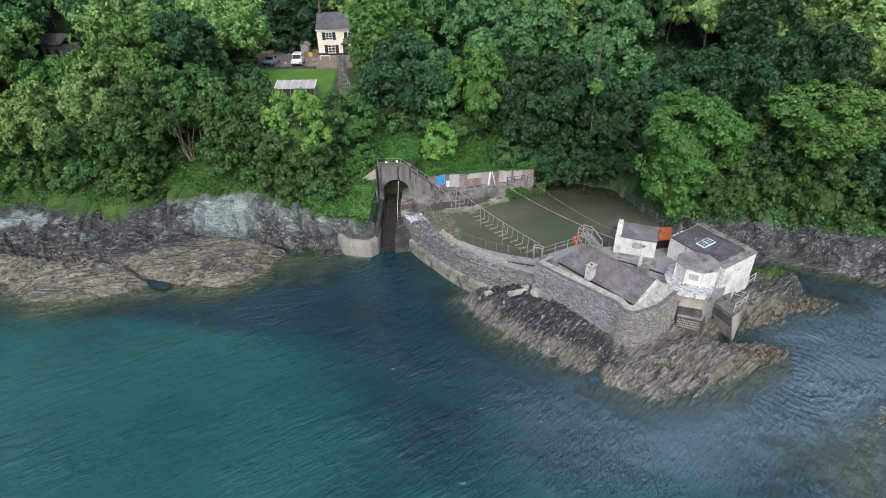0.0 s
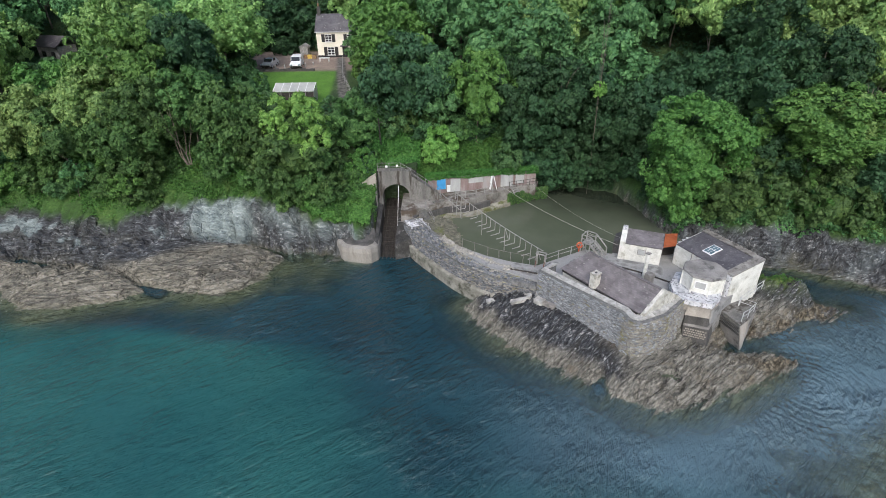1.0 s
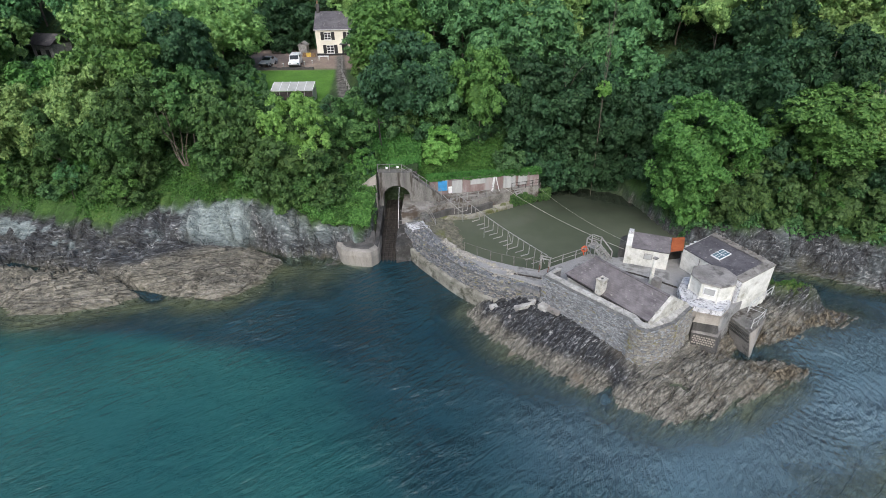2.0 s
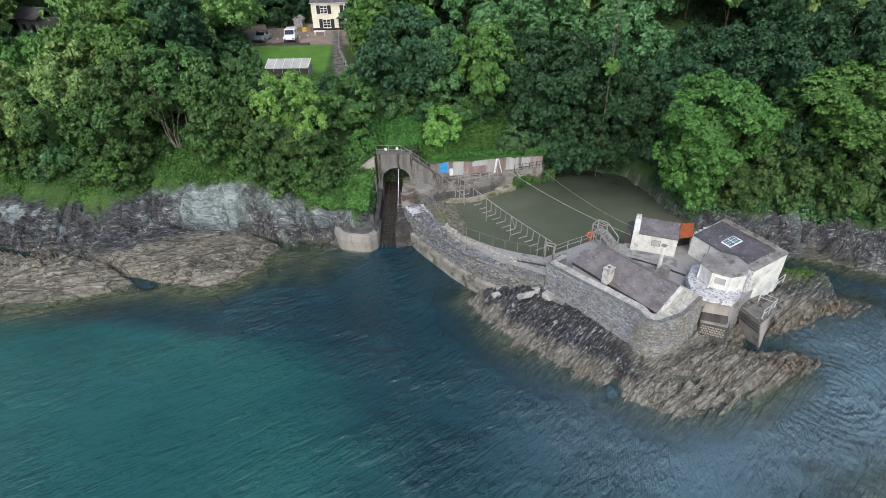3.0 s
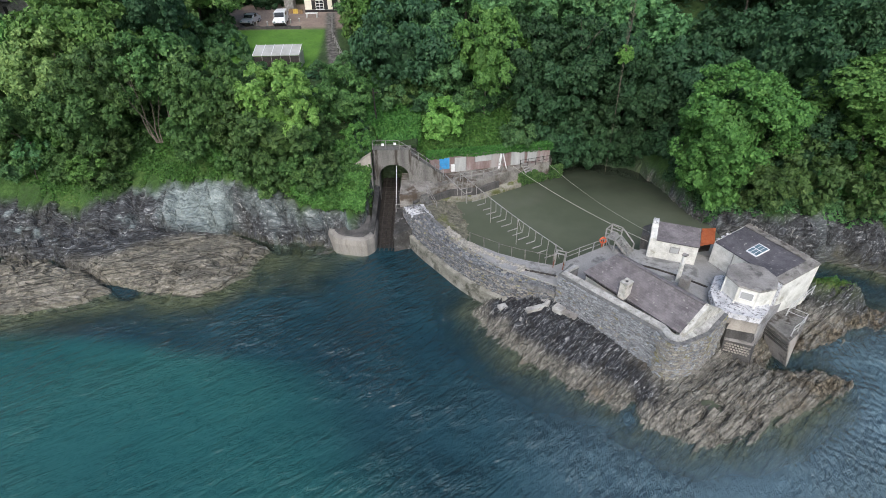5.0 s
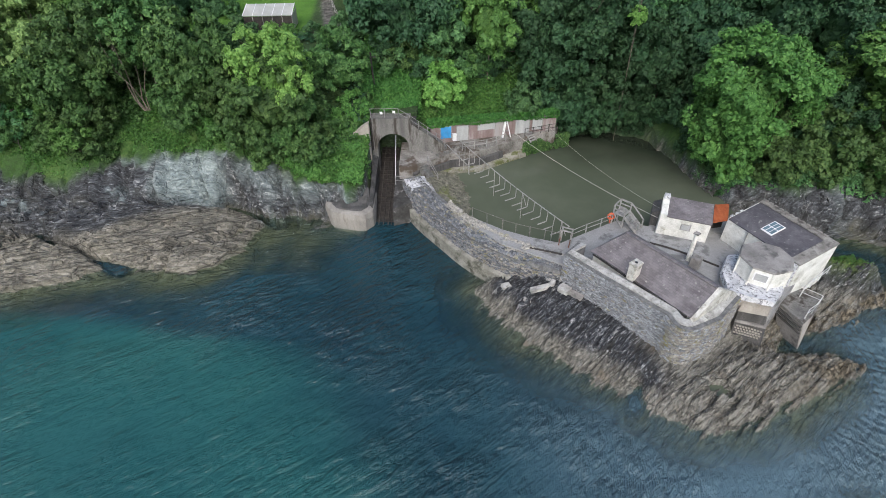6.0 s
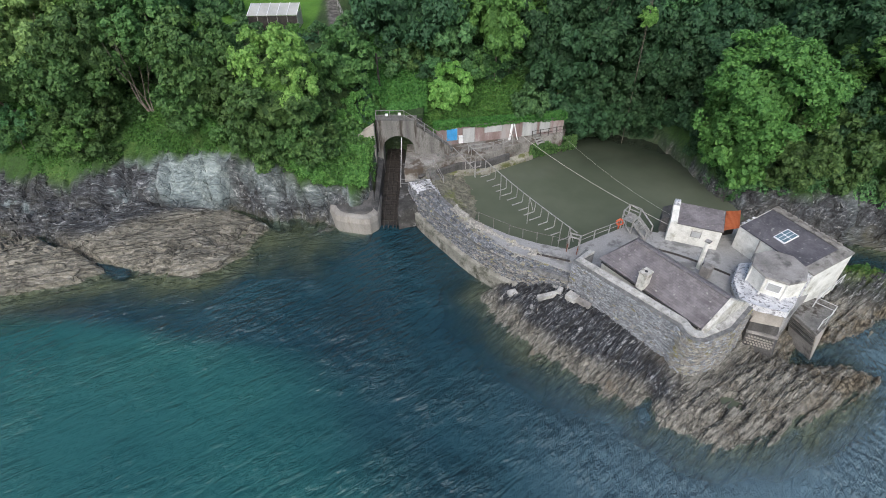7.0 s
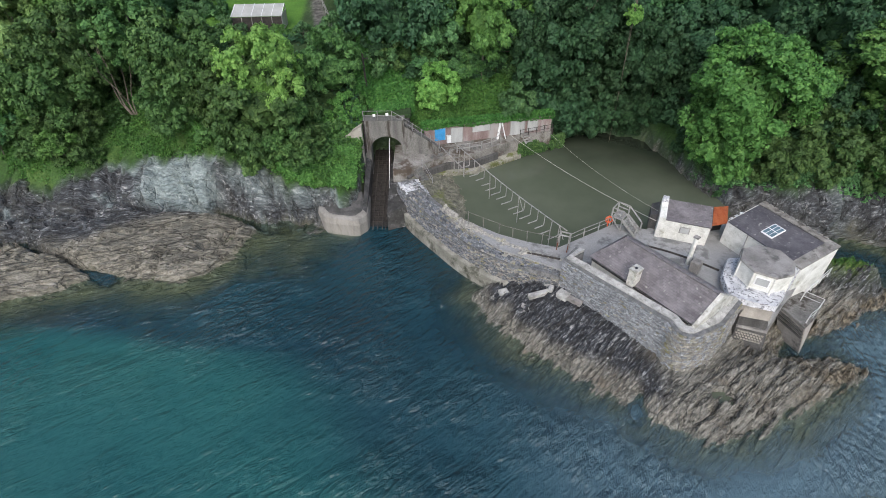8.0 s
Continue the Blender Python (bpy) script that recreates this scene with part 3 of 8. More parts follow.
def vnoise(x, y, seed=0):
    x, y = np.broadcast_arrays(np.asarray(x, float), np.asarray(y, float))
    ix, iy = np.floor(x), np.floor(y)
    fx, fy = x - ix, y - iy
    fx, fy = fx * fx * (3 - 2 * fx), fy * fy * (3 - 2 * fy)
    a, b_, c, d = (_hash(ix + i, iy + j, seed) for j in (0, 1) for i in (0, 1))
    return (a * (1 - fx) + b_ * fx) * (1 - fy) + (c * (1 - fx) + d * fx) * fy


def fbm(x, y, octaves=4, seed=0):
    s, a, t = 0.0, 1.0, 0.0
    for o in range(octaves):
        s = s + a * vnoise(x * 2 ** o + 17.3 * o, y * 2 ** o - 9.1 * o, seed + o)
        t += a
        a *= 0.5
    return s / t - 0.5


def strata(x, y, deg, step, seed):
    """Tilted beds: broken ledges along a direction, each block at a height of its own with a saw-toothed back."""
    a = radians(deg)
    u, v = x * math.cos(a) + y * math.sin(a), -x * math.sin(a) + y * math.cos(a)
    v = v + 1.6 * fbm(u * 0.16, v * 0.3, 4, seed)
    k = v / step + 1.5 * fbm(u * 0.07, v * 0.15, 2, seed + 5)
    kf = np.floor(k)
    saw = k - kf
    cell = np.floor(u / (2.2 + 2.5 * _hash(kf, kf * 0, seed + 3)) + 9 * _hash(kf, kf * 0, seed))
    blk = _hash(kf, cell, seed + 9)
    k2 = v / (step * 0.31) + 2 * fbm(u * 0.3, v * 0.3, 2, seed + 6)
    saw2 = k2 - np.floor(k2)
    return (blk - 0.5) * 0.9 + (saw ** 1.3 - 0.5) * (0.35 + 0.7 * blk) + (saw2 - 0.5) * 0.28


def crag(x, y, size, seed, deg=0.0, long=1.0):
    """Broken rock: angular blocks, each at a height of its own with a tilted top, with cracks between. Returns height and crack depth, both 0 to 1."""
    a = radians(deg)
    u, v = (x * math.cos(a) + y * math.sin(a)) / (size * long), (-x * math.sin(a) + y * math.cos(a)) / size
    u, v = u + 0.35 * fbm(x * 0.6, y * 0.6, 2, seed + 1), v + 0.35 * fbm(x * 0.6 + 5, y * 0.6, 2, seed + 2)
    iu, iv = np.floor(u), np.floor(v)
    d1 = np.full(u.shape, 9.0)
    d2 = d1.copy()
    hh = d1 * 0
    for i in (-1, 0, 1):
        for j in (-1, 0, 1):
            cu, cv = iu + i, iv + j
            pu, pv = cu + _hash(cu, cv, seed), cv + _hash(cu, cv, seed + 7)
            d = np.hypot(u - pu, v - pv)
            tilt = (u - pu) * (_hash(cu, cv, seed + 11) - 0.5) + (v - pv) * (_hash(cu, cv, seed + 13) - 0.5)
            h = _hash(cu, cv, seed + 17) + 1.1 * tilt
            near = d < d1
            d2 = np.where(near, d1, np.minimum(d2, d))
            hh = np.where(near, h, hh)
            d1 = np.where(near, d, d1)
    return hh, 1 - sstep(0.0, 0.16, d2 - d1)


def sstep(a, b_, x):
    t = np.clip((x - a) / (b_ - a), 0, 1)
    return t * t * (3 - 2 * t)


# knots along the shore: x, waterline y, platform height, cliff foot y and z, cliff top y and z
SHORE = [
    (-140, 60, 1.0, 68, 1.5, 71, 4.5), (-62, 54.5, 1.2, 61.0, 1.8, 64.0, 4.0), (-55, 53.0, 1.2, 60.6, 2.0, 63.6, 3.9), (-50.5, 50.2, 1.4, 60.5, 2.0, 63.2, 3.8),
    (-46.5, 47.4, 1.6, 60.2, 2.2, 61.9, 3.8), (-42, 47.3, 1.8, 60.0, 2.4, 61.0, 3.8), (-39.9, 47.8, 1.9, 59.8, 2.3, 61.2, 4.2), (-37, 48.7, 1.9, 59.6, 2.2, 63.6, 5.4), (-35.2, 49.6, 1.9, 60.0, 2.4, 63.6, 5.0), (-33, 50.8, 2.0, 60.4, 2.3, 63.8, 5.1),
    (-29.8, 50.3, 1.9, 60.7, 2.2, 63.4, 5.3), (-27.9, 49.5, 1.8, 60.6, 2.0, 63.1, 5.4), (-25.5, 49.6, 1.6, 60.8, 1.8, 62.8, 5.5), (-23.3, 50.5, 1.3, 60.9, 1.2, 62.2, 5.5), (-21.2, 53.6, 0.8, 59.3, 0.6, 61.4, 5.8), (-20.0, 57.4, 0.5, 58.9, 0.5, 60.7, 5.6), (-17.6, 57.6, 0.4, 58.4, 0.4, 59.7, 5.2),
    (-15, 57.4, 0.3, 57.8, 0.3, 58.8, 3.9), (-12.4, 57.7, 0.3, 58.0, 0.3, 58.9, 3.6), (-9.5, 58.2, 0.3, 58.5, 0.3, 59.4, 3.3), (-9.2, 62.5, 0.3, 63.0, 0.3, 66.4, 6.4), (-8.7, 69.6, 0.3, 70.0, 0.3, 70.6, 8.2), (-4.8, 69.6, 0.2, 70.0, 0.4, 70.6, 8.0), (-4.2, 67.5, 0.2, 68.0, 0.4, 69.0, 6.9), (0, 68.4, 0.2, 68.8, 0.4, 69.6, 6.6),
    (7, 70.2, 0.2, 70.6, 0.6, 71.4, 6.8), (12, 71.4, 0.3, 71.8, 1.4, 73.2, 5.4), (16, 73.6, 0.5, 74.0, 1.9, 75.6, 4.2), (20, 74.2, 0.6, 74.6, 2.0, 76.6, 4.2), (24.5, 72.0, 0.6, 72.6, 2.0, 75.0, 4.0),
    (26.2, 66.0, 0.8, 67.2, 2.2, 69.0, 3.4), (27.4, 60.0, 0.8, 61.2, 2.4, 62.5, 3.4), (29, 55.8, 0.8, 57.0, 1.6, 59.0, 3.6), (33, 55.2, 0.9, 56.6, 1.6, 58.0, 4.2), (37.5, 54.6, 1.0, 56.0, 1.6, 57.4, 4.4),
    (41, 53.4, 1.0, 55.2, 1.6, 56.8, 4.2), (46, 51.0, 1.0, 53.0, 1.6, 55.0, 4.2), (50, 48.4, 1.0, 50.6, 1.6, 52.8, 4.2), (60, 43, 1.0, 45.2, 1.6, 47.4, 4.2), (140, 12, 1.0, 15, 1.6, 18, 4.5),
]
_S = np.array(SHORE, float)
GULLIES = [([(-54, 57.4), (-51.4, 56.6), (-47.0, 55.2), (-43.8, 55.5)], 0.8, 3.0), ([(-42.4, 54.6), (-40.6, 53.6), (-37.6, 52.4), (-34.6, 51.4), (-32.4, 50.4)], 0.4, 1.8), ([(-24.4, 54.2), (-23.2, 55.2), (-22.6, 56.4)], 0.6, 1.0),
           ([(-44.4, 55.4), (-41.6, 54.5)], 0.7, 2.0), ([(-28.4, 49.6), (-27.6, 52.5)], 0.25, 0.5), ([(-33, 59.9), (-29.5, 60.0), (-26.4, 60.2), (-24, 60.3), (-21.5, 59.3), (-19.5, 58.5), (-17.0, 57.9)], 0.5, 1.7)]


def knots(x):
    return [np.interp(x, _S[:, 0], _S[:, i]) for i in range(1, 7)]


def ground_z(x, y, rough=True):
    x, y = np.broadcast_arrays(np.asarray(x, float), np.asarray(y, float))
    wob = 1.1 * fbm(x * 0.22, y * 0.22, 3, 40)
    yw, zp, yc, zc, yt, zt = knots(x)
    yy = y + wob
    off = np.clip(yw - yy, 0, None)
    z = -(off * 0.1 + off ** 2 * 0.04) - sstep(-14, -7, x) * off * 0.5
    z = np.maximum(z, -7.0)
    shelf = np.exp(-((x + 19.5) / 8.8) ** 4 - ((y - 53.9 + 0.2 * (x + 20)) / 4.6) ** 4) * (0.75 + 0.8 * fbm(x * 0.3, y * 0.3, 3, 18))
    z = np.where(z < -0.15, z * (1 - shelf) - 0.16 * shelf, z)
    pl = np.minimum(1.0, (yy - yw) / 3.2)
    z = np.where(yy >= yw, np.clip(pl, 0, 1) ** 0.8 * zp, z)
    f = np.clip((yy - np.maximum(yw + 3.2, yw)) / np.maximum(yc - yw - 3.2, 0.3), 0, 1)
    z = np.where(yy > yw + 3.2, zp + (zc - zp) * f, z)
    z = np.where(yy > yc, zc + (zt - zc) * np.clip((yy - yc) / (yt - yc), 0, 1) ** 0.75, z)
    # bank and hill above the edge
    up = np.clip(yy - yt, 0, None)
    bank = zt + np.minimum(up, 14) * 0.62 + np.clip(up - 14, 0, 30) * 0.2 + np.clip(up - 40, 0, 400) * 0.55
    bank_e = zt + np.minimum(up, 10) * 0.45 + np.clip(up - 10, 0, 400) * 0.42
    e = sstep(12, 30, x)
    bank = bank * (1 - e) + bank_e * e
    z = np.where(yy > yt, bank, z)
    # level garden terrace round the house
    tw = sstep(-44, -38, x) * (1 - sstep(-9, -4, x)) * sstep(74, 79, y) * (1 - sstep(112, 122, y))
    z = z * (1 - tw) + (14.0 + 2.2 * sstep(80, 103, y)) * tw
    if rough:
        shore = sstep(-4, 1, yy - yw) * (1 - sstep(0.2, 2.0, yy - yt))
        plat = sstep(-3, 0.5, yy - yw) * (1 - sstep(-0.5, 0.5, yy - yc))
        cl = sstep(-0.5, 0.3, yy - yc) * (1 - sstep(0.0, 1.5, yy - yt))
        made = 1 - sstep(-9.8, -9.2, x) * (1 - sstep(24, 27, x)) * sstep(66.0, 66.6, y)
        cl = cl * made
        z = z + plat * (0.2 * strata(x, y, 16, 0.55, 3) + 0.7 * fbm(x * 0.22, y * 0.4, 4, 11))
        h1, c1 = crag(x, y, 1.1, 51, 10, 2.6)
        h2, c2 = crag(x, y, 2.6, 55, 12, 2.0)
        z = z + plat * (0.13 * (h1 - 0.5) + 0.16 * (h2 - 0.5) - 0.1 * c1 - 0.1 * c2)
        up_z = np.maximum(sstep(-4, -1, yy - yc) * plat * sstep(-31, -37, x), sstep(-38, -44, x) * sstep(2, 5, yy - yw) * plat)
        h3, c3 = crag(x, y, 0.9, 57, 30, 1.5)
        z = z + up_z * (0.8 * (h3 - 0.5) + 0.5 * strata(x, y, 24, 0.9, 7) - 0.3 * c3)
        h4, c4 = crag(x, y * 0.6, 1.5, 59, 75, 1.6)
        z = z + cl * (0.6 * fbm(x * 0.6, y * 0.5, 5, 21) + 0.45 * (h4 - 0.5) + 0.25 * (h3 - 0.5) - 0.5 * c4)
        # broken ledges: the beds step down to the water
        q = z / 0.42 + 0.9 * fbm(x * 0.25, y * 0.4, 3, 19)
        fq = q - np.floor(q)
        z = z + plat * 0.42 * (sstep(0.55, 0.95, fq) - fq) * 0.75
        for line, wd_, dp in GULLIES:
            z = z - dp * np.exp(-(near_line(x + 0.5 * fbm(x, y, 2, 15), y, line) / wd_) ** 2)
        z = z + (1 - shore) * sstep(0, 3, yy - yt) * (1 - tw) * 0.8 * fbm(x * 0.25, y * 0.25, 3, 31)
    return z


def near_line(x, y, pts):
    """Distance to a broken line."""
    d = np.full(np.broadcast(x, y).shape, 1e9)
    for (ax, ay), (bx, by) in zip(pts, pts[1:]):
        vx, vy = bx - ax, by - ay
        t = np.clip(((x - ax) * vx + (y - ay) * vy) / (vx * vx + vy * vy), 0, 1)
        d = np.minimum(d, np.hypot(x - ax - t * vx, y - ay - t * vy))
    return d


def inside(x, y, poly):
    r = np.zeros(np.broadcast(x, y).shape, bool)
    for (ax, ay), (bx, by) in zip(poly, poly[1:] + poly[:1]):
        if ay != by:
            r ^= ((ay > y) != (by > y)) & (x < (bx - ax) * (y - ay) / (by - ay) + ax)
    return r


ISLET = [(1.7, 47.2), (2.4, 45.4), (3.6, 43.8), (4.8, 42.2), (6.5, 40.5), (8.7, 38.5), (11.0, 37.0), (13.3, 35.0), (13.9, 33.7), (16.4, 32.7), (19.9, 32.7), (23.2, 33.8), (27.4, 35.8),
         (30.6, 37.2), (32.2, 38.2), (30.2, 39.2), (28.6, 40.3), (30.4, 41.4), (32.1, 42.2), (36.4, 44.2), (38.8, 45.0), (41.2, 45.8), (39.2, 46.9), (37.0, 49.6), (34.0, 51.2), (30.0, 52.6), (26.0, 54.0), (18.0, 54.0), (10.0, 51.0), (4.0, 50.0)]


def islet_z(x, y):
    wob_x, wob_y = x + 0.9 * fbm(x * 0.5, y * 0.5, 3, 61), y + 0.9 * fbm(x * 0.5 + 9, y * 0.5, 3, 62)
    d = near_line(wob_x, wob_y, ISLET + ISLET[:1])
    s = np.where(inside(wob_x, wob_y, ISLET), d, -d)
    z = np.where(s > 0, 1.15 * (1 - np.exp(-np.clip(s, 0, 50))) + 0.17 * np.clip(s - 0.8, 0, 6), 0.2 * s - 0.05 * s * s)
    z = np.clip(z, -3.5, None)
    # the masonry stands on a higher core; a crest runs out to the east
    core = near_line(x, y, [(8.5, 46.0), (12, 42.5), (16.0, 38.8), (21.5, 41.5), (24.5, 41.5)])
    z = z + sstep(0, 1.5, s) * (1.0 - 0.9 * sstep(17, 20, x)) * np.exp(-(core / 2.6) ** 2)
    z = z - 1.5 * np.exp(-(np.hypot((x - 27.2) / 2.6, (y - 40.6) / 1.7)) ** 2) - 1.05 * np.exp(-(np.hypot((x - 23.4) / 2.4, (y - 39.6) / 1.3)) ** 2)
    crest = near_line(x, y, [(28.5, 45.5), (32.5, 46.6), (36.0, 46.6)])
    z = z + sstep(0, 2, s) * 2.3 * np.exp(-(crest / 1.9) ** 2)
    e = sstep(12, 17, x)
    amp = sstep(-2.5, 0.8, s)
    z = z + amp * ((1 - e) * 0.3 * strata(x, y, 46, 0.38, 71) + e * 0.4 * strata(x, y, 37, 0.5, 72) + 0.55 * fbm(x * 0.5, y * 0.5, 5, 73))
    h1, c1 = crag(x, y, 0.42, 76, 37, 4.2)
    h2, c2 = crag(x, y, 0.36, 77, 46, 4.4)
    h3, c3 = crag(x, y, 1.5, 78, 20, 1.8)
    z = z + amp * (e * (0.34 * (h1 - 0.5) - 0.16 * c1) + (1 - e) * (0.36 * (h2 - 0.5) - 0.14 * c2) + 0.3 * (h3 - 0.5) - 0.12 * c3)
    apron = 0.85 * np.exp(-(near_line(x, y, [(9.4, 46.2), (11.2, 43.4), (13.7, 40.6), (15.6, 38.3), (16.9, 36.9), (18.6, 37.4), (21.2, 39.9)]) / 1.5) ** 2) * sstep(-0.2, 0.6, s)
    z = z * (1 - apron) + apron * (np.interp(x, [8.5, 11.0, 13.7, 16.5, 18.5], [2.0, 1.95, 1.6, 1.35, 1.0]) + 0.35 * (z - 1.6))
    sh = near_line(x, y, [(29.6, 25.4), (32.3, 27.4), (36.4, 31.3), (44, 33)])
    z = np.maximum(z, -0.04 - 0.16 * sh + 0.8 * fbm(x * 0.4, y * 0.4, 4, 75))
    hole = np.hypot((x - 19.3) / 0.95, (y - 35.3) / 0.8)
    z = z - 0.8 * (1 - sstep(0.75, 1.05, hole)) - 1.5 * np.exp(-(near_line(x, y, [(13.0, 34.6), (13.9, 36.3)]) / 0.45) ** 2)
    return z, s


# ------------------------------------------------------------------ ground, sea, islet
def steps(*spans):
    out = [spans[0][0]]
    for a, b_, d in spans:
        n = max(1, round((b_ - a) / d))
        out += list(a + (b_ - a) * (np.arange(n) + 1) / n)
    return np.array(out)


gx = steps((-3000, -400, 520), (-400, -140, 26), (-140, -64, 3.0), (-64, -58, 0.5), (-58, -8, 0.24), (-8, 26, 0.7), (26, 64, 0.34), (64, 140, 3.0), (140, 400, 26), (400, 3000, 520))
gy = steps((-3000, -300, 540), (-300, 20, 20), (20, 44, 2.0), (44, 64, 0.24), (64, 66, 0.4), (66, 84, 0.6), (84, 126, 1.5), (126, 300, 12), (300, 3000, 540))
GX, GY = np.meshgrid(gx, gy)
GZ = ground_z(GX, GY)
yw, zp, yc, zc, yt, zt = knots(GX)
gw = GY + 1.1 * fbm(GX * 0.22, GY * 0.22, 3, 40)
g_rock = 1 - sstep(-0.4, 0.9, gw - yt + 2.2 * fbm(GX * 0.35, GY * 0.35, 3, 81))
g_rock = np.where((GX > -9.3) & (GX < 27) & (GY > 66.3), np.minimum(g_rock, 0.25), g_rock)
pool_bank = sstep(24.2, 25.0, GX) * (1 - sstep(29.0, 30.5, GX)) * sstep(63.0, 64.5, GY) * (1 - sstep(73.5, 75.0, GY)) * sstep(0.35, 0.6, 0.62 + fbm(GX * 0.4, GY * 0.4, 3, 79)) * (1 - sstep(2.3, 2.9, GZ))
g_rock = np.maximum(g_rock, pool_bank)
grey_w = np.interp(GX, [-60, -50, -41, -36, -32, -27, -22, 26, 40], [3.5, 3.5, 5.2, 4.8, 2.8, 1.2, 1.0, 0.0, 1.5])
g_grey = (1 - pool_bank) * sstep(-1.6, 1.4, gw - yc + grey_w + 2.4 * fbm(GX * 0.25, GY * 0.4, 4, 82)) * 0.92
g_pale = sstep(-0.6, 0.2, gw - yc) * sstep(-33.5, -31, GX + 3 * fbm(GX * 0.4, GY * 0.4, 2, 83)) * (1 - sstep(-27, -23.5, GX + 2 * fbm(GX * 0.4, GY * 0.4, 2, 80))) * 0.95
g_pale = np.maximum(g_pale, 0.85 * sstep(0.1, 0.2, fbm(GX * 0.35 + 3, GY * 0.5, 3, 89)) * g_grey * (1 - 0.75 * sstep(18, 28, GX)) * sstep(-4, -1, gw - yc))
g_pale = np.maximum(g_pale, 0.5 * sstep(-24.5, -22.5, GX) * (1 - sstep(-15, -12, GX)) * sstep(0.15, 0.7, (gw - yc) / np.maximum(yt - yc, 0.3) + 0.6 * fbm(GX * 0.5, GY * 0.5, 3, 90)) * g_rock)
g_wet = 0.7 - 0.7 * sstep(-0.4, 0.4, GZ + 0.5 * fbm(GX * 0.5, GY * 0.5, 3, 84))
g_green = sstep(-1, 1, gw - yt) * (1 - sstep(5, 9, gw - yt))
g_lawn = sstep(78.5, 79.5, GY) * (1 - sstep(94.4, 95.4, GY)) * sstep(-34.5, -33.5, GX) * (1 - sstep(0, 0.8, GX + 18.2 + (GY - 80) * 0.06))
g_drive = sstep(94.8, 95.8, GY) * (1 - sstep(111, 113, GY)) * sstep(-45, -42, GX) * (1 - sstep(-12, -9, GX))
path_d = near_line(GX, GY, [(-19.3, 103.5), (-18.4, 98.0), (-16.6, 88.0), (-14.0, 76.0)])
g_path = (1 - sstep(0.6, 1.0, path_d)) * sstep(76, 78, GY)
# the cliff face bulges and hollows
cliffy = sstep(-1.0, 0.6, gw - yc) * (1 - sstep(0.3, 2.5, gw - yt)) * (1 - sstep(-9.8, -9.2, GX) * (1 - sstep(24, 27, GX)) * sstep(66.0, 66.6, GY))
hc, cc = crag(GX + 0.25 * GZ, GZ * 0.3, 2.6, 88)
GY2 = GY + cliffy * (2.8 * fbm(GX * 0.28, GZ * 0.12, 2, 86) + 0.4 * fbm(GX * 0.9, GZ * 0.8, 4, 87) + 0.9 * (hc - 0.5) + 1.0 * cc)
ground = mesh_object("ground", grid_mesh("ground", GX, GY2, GZ, dict(rock=g_rock, grey=g_grey, pale=g_pale, wet=g_wet, green=g_green, lawn=g_lawn, drive=g_drive, path=g_path, face=cliffy), (g_rock > 0.5) & (cliffy < 0.4)), M["ground"])
tagged(ground, "wooded hillside falling to a rocky grey and brown shore", "ground", kind="structure")

ix, iy = np.meshgrid(np.arange(-1, 45, 0.115), np.arange(21.5, 57, 0.115))
IZ, IS = islet_z(ix, iy)
i_grey = (1 - sstep(13.8, 16.5, ix + 3 * fbm(ix * 0.4, iy * 0.4, 3, 91))) * sstep(0.8, 1.9, IS + 1.2 * fbm(ix * 0.8, iy * 0.8, 3, 92))
i_grey = np.maximum(i_grey, sstep(29, 31, ix) * sstep(44.0, 45.5, iy + 1.5 * fbm(ix * 0.6, iy * 0.6, 3, 94)) * 0.9)
i_wet = 0.7 - 0.7 * sstep(-0.3, 0.35, IZ + 0.5 * fbm(ix * 0.6, iy * 0.6, 3, 93))
i_weed = sstep(22, 29, ix + 4 * fbm(ix * 0.3, iy * 0.3, 3, 95)) * (1 - sstep(0.7, 1.7, IZ + 0.8 * fbm(ix * 0.5, iy * 0.5, 3, 96)))
i_pale = 0.8 * np.exp(-(near_line(ix, iy, [(29.6, 25.4), (32.3, 27.4), (36.4, 31.3), (44, 33)]) / 2.4) ** 2)
i_green = np.exp(-(np.hypot((ix - 34.2) / 2.4, (iy - 47.4) / 1.3)) ** 2) * 1.6
islet = mesh_object("rock_islet", grid_mesh("rock_islet", ix, iy, IZ, dict(grey=i_grey, pale=i_pale, weed=i_weed, wet=i_wet, green=i_green), ix > -99), M["rock"])
tagged(islet, "brown bedded rock islet with tilted ledges, under the walled buildings", "rock", kind="structure")

sx = steps((-3000, -400, 520), (-400, -120, 28), (-120, -62, 4), (-62, 62, 0.5), (62, 120, 4), (120, 400, 28), (400, 3000, 520))
sy = steps((-3000, -300, 540), (-300, 20, 16), (20, 72, 0.5), (72, 100, 7))
SX, SY = np.meshgrid(sx, sy)
bed = np.maximum(ground_z(SX, SY, False) + 0.2, islet_z(SX, SY)[0])
for line, wd_, dp in GULLIES[:2]:
    bed = bed - 3.2 * np.exp(-(near_line(SX, SY, line) / (wd_ + 0.4)) ** 2)
shoal = 1.0 * np.exp(-((near_line(SX, SY, [(29.6, 25.4), (32.3, 27.4), (36.4, 31.3), (44, 33)]) + 3.5 * fbm(SX * 0.25, SY * 0.25, 4, 77)) / 2.2) ** 2)
shal = np.clip(1.12 * np.exp(np.clip(bed + 1.1 * fbm(SX * 0.3, SY * 0.3, 4, 97), -9, 0) / 0.95) - 0.12, 0, 1)
shal = shal * (1 - 0.6 * sstep(29, 33, SX) * (1 - sstep(42, 47, SY)))
shal = np.maximum(shal, 0.9 * shoal)
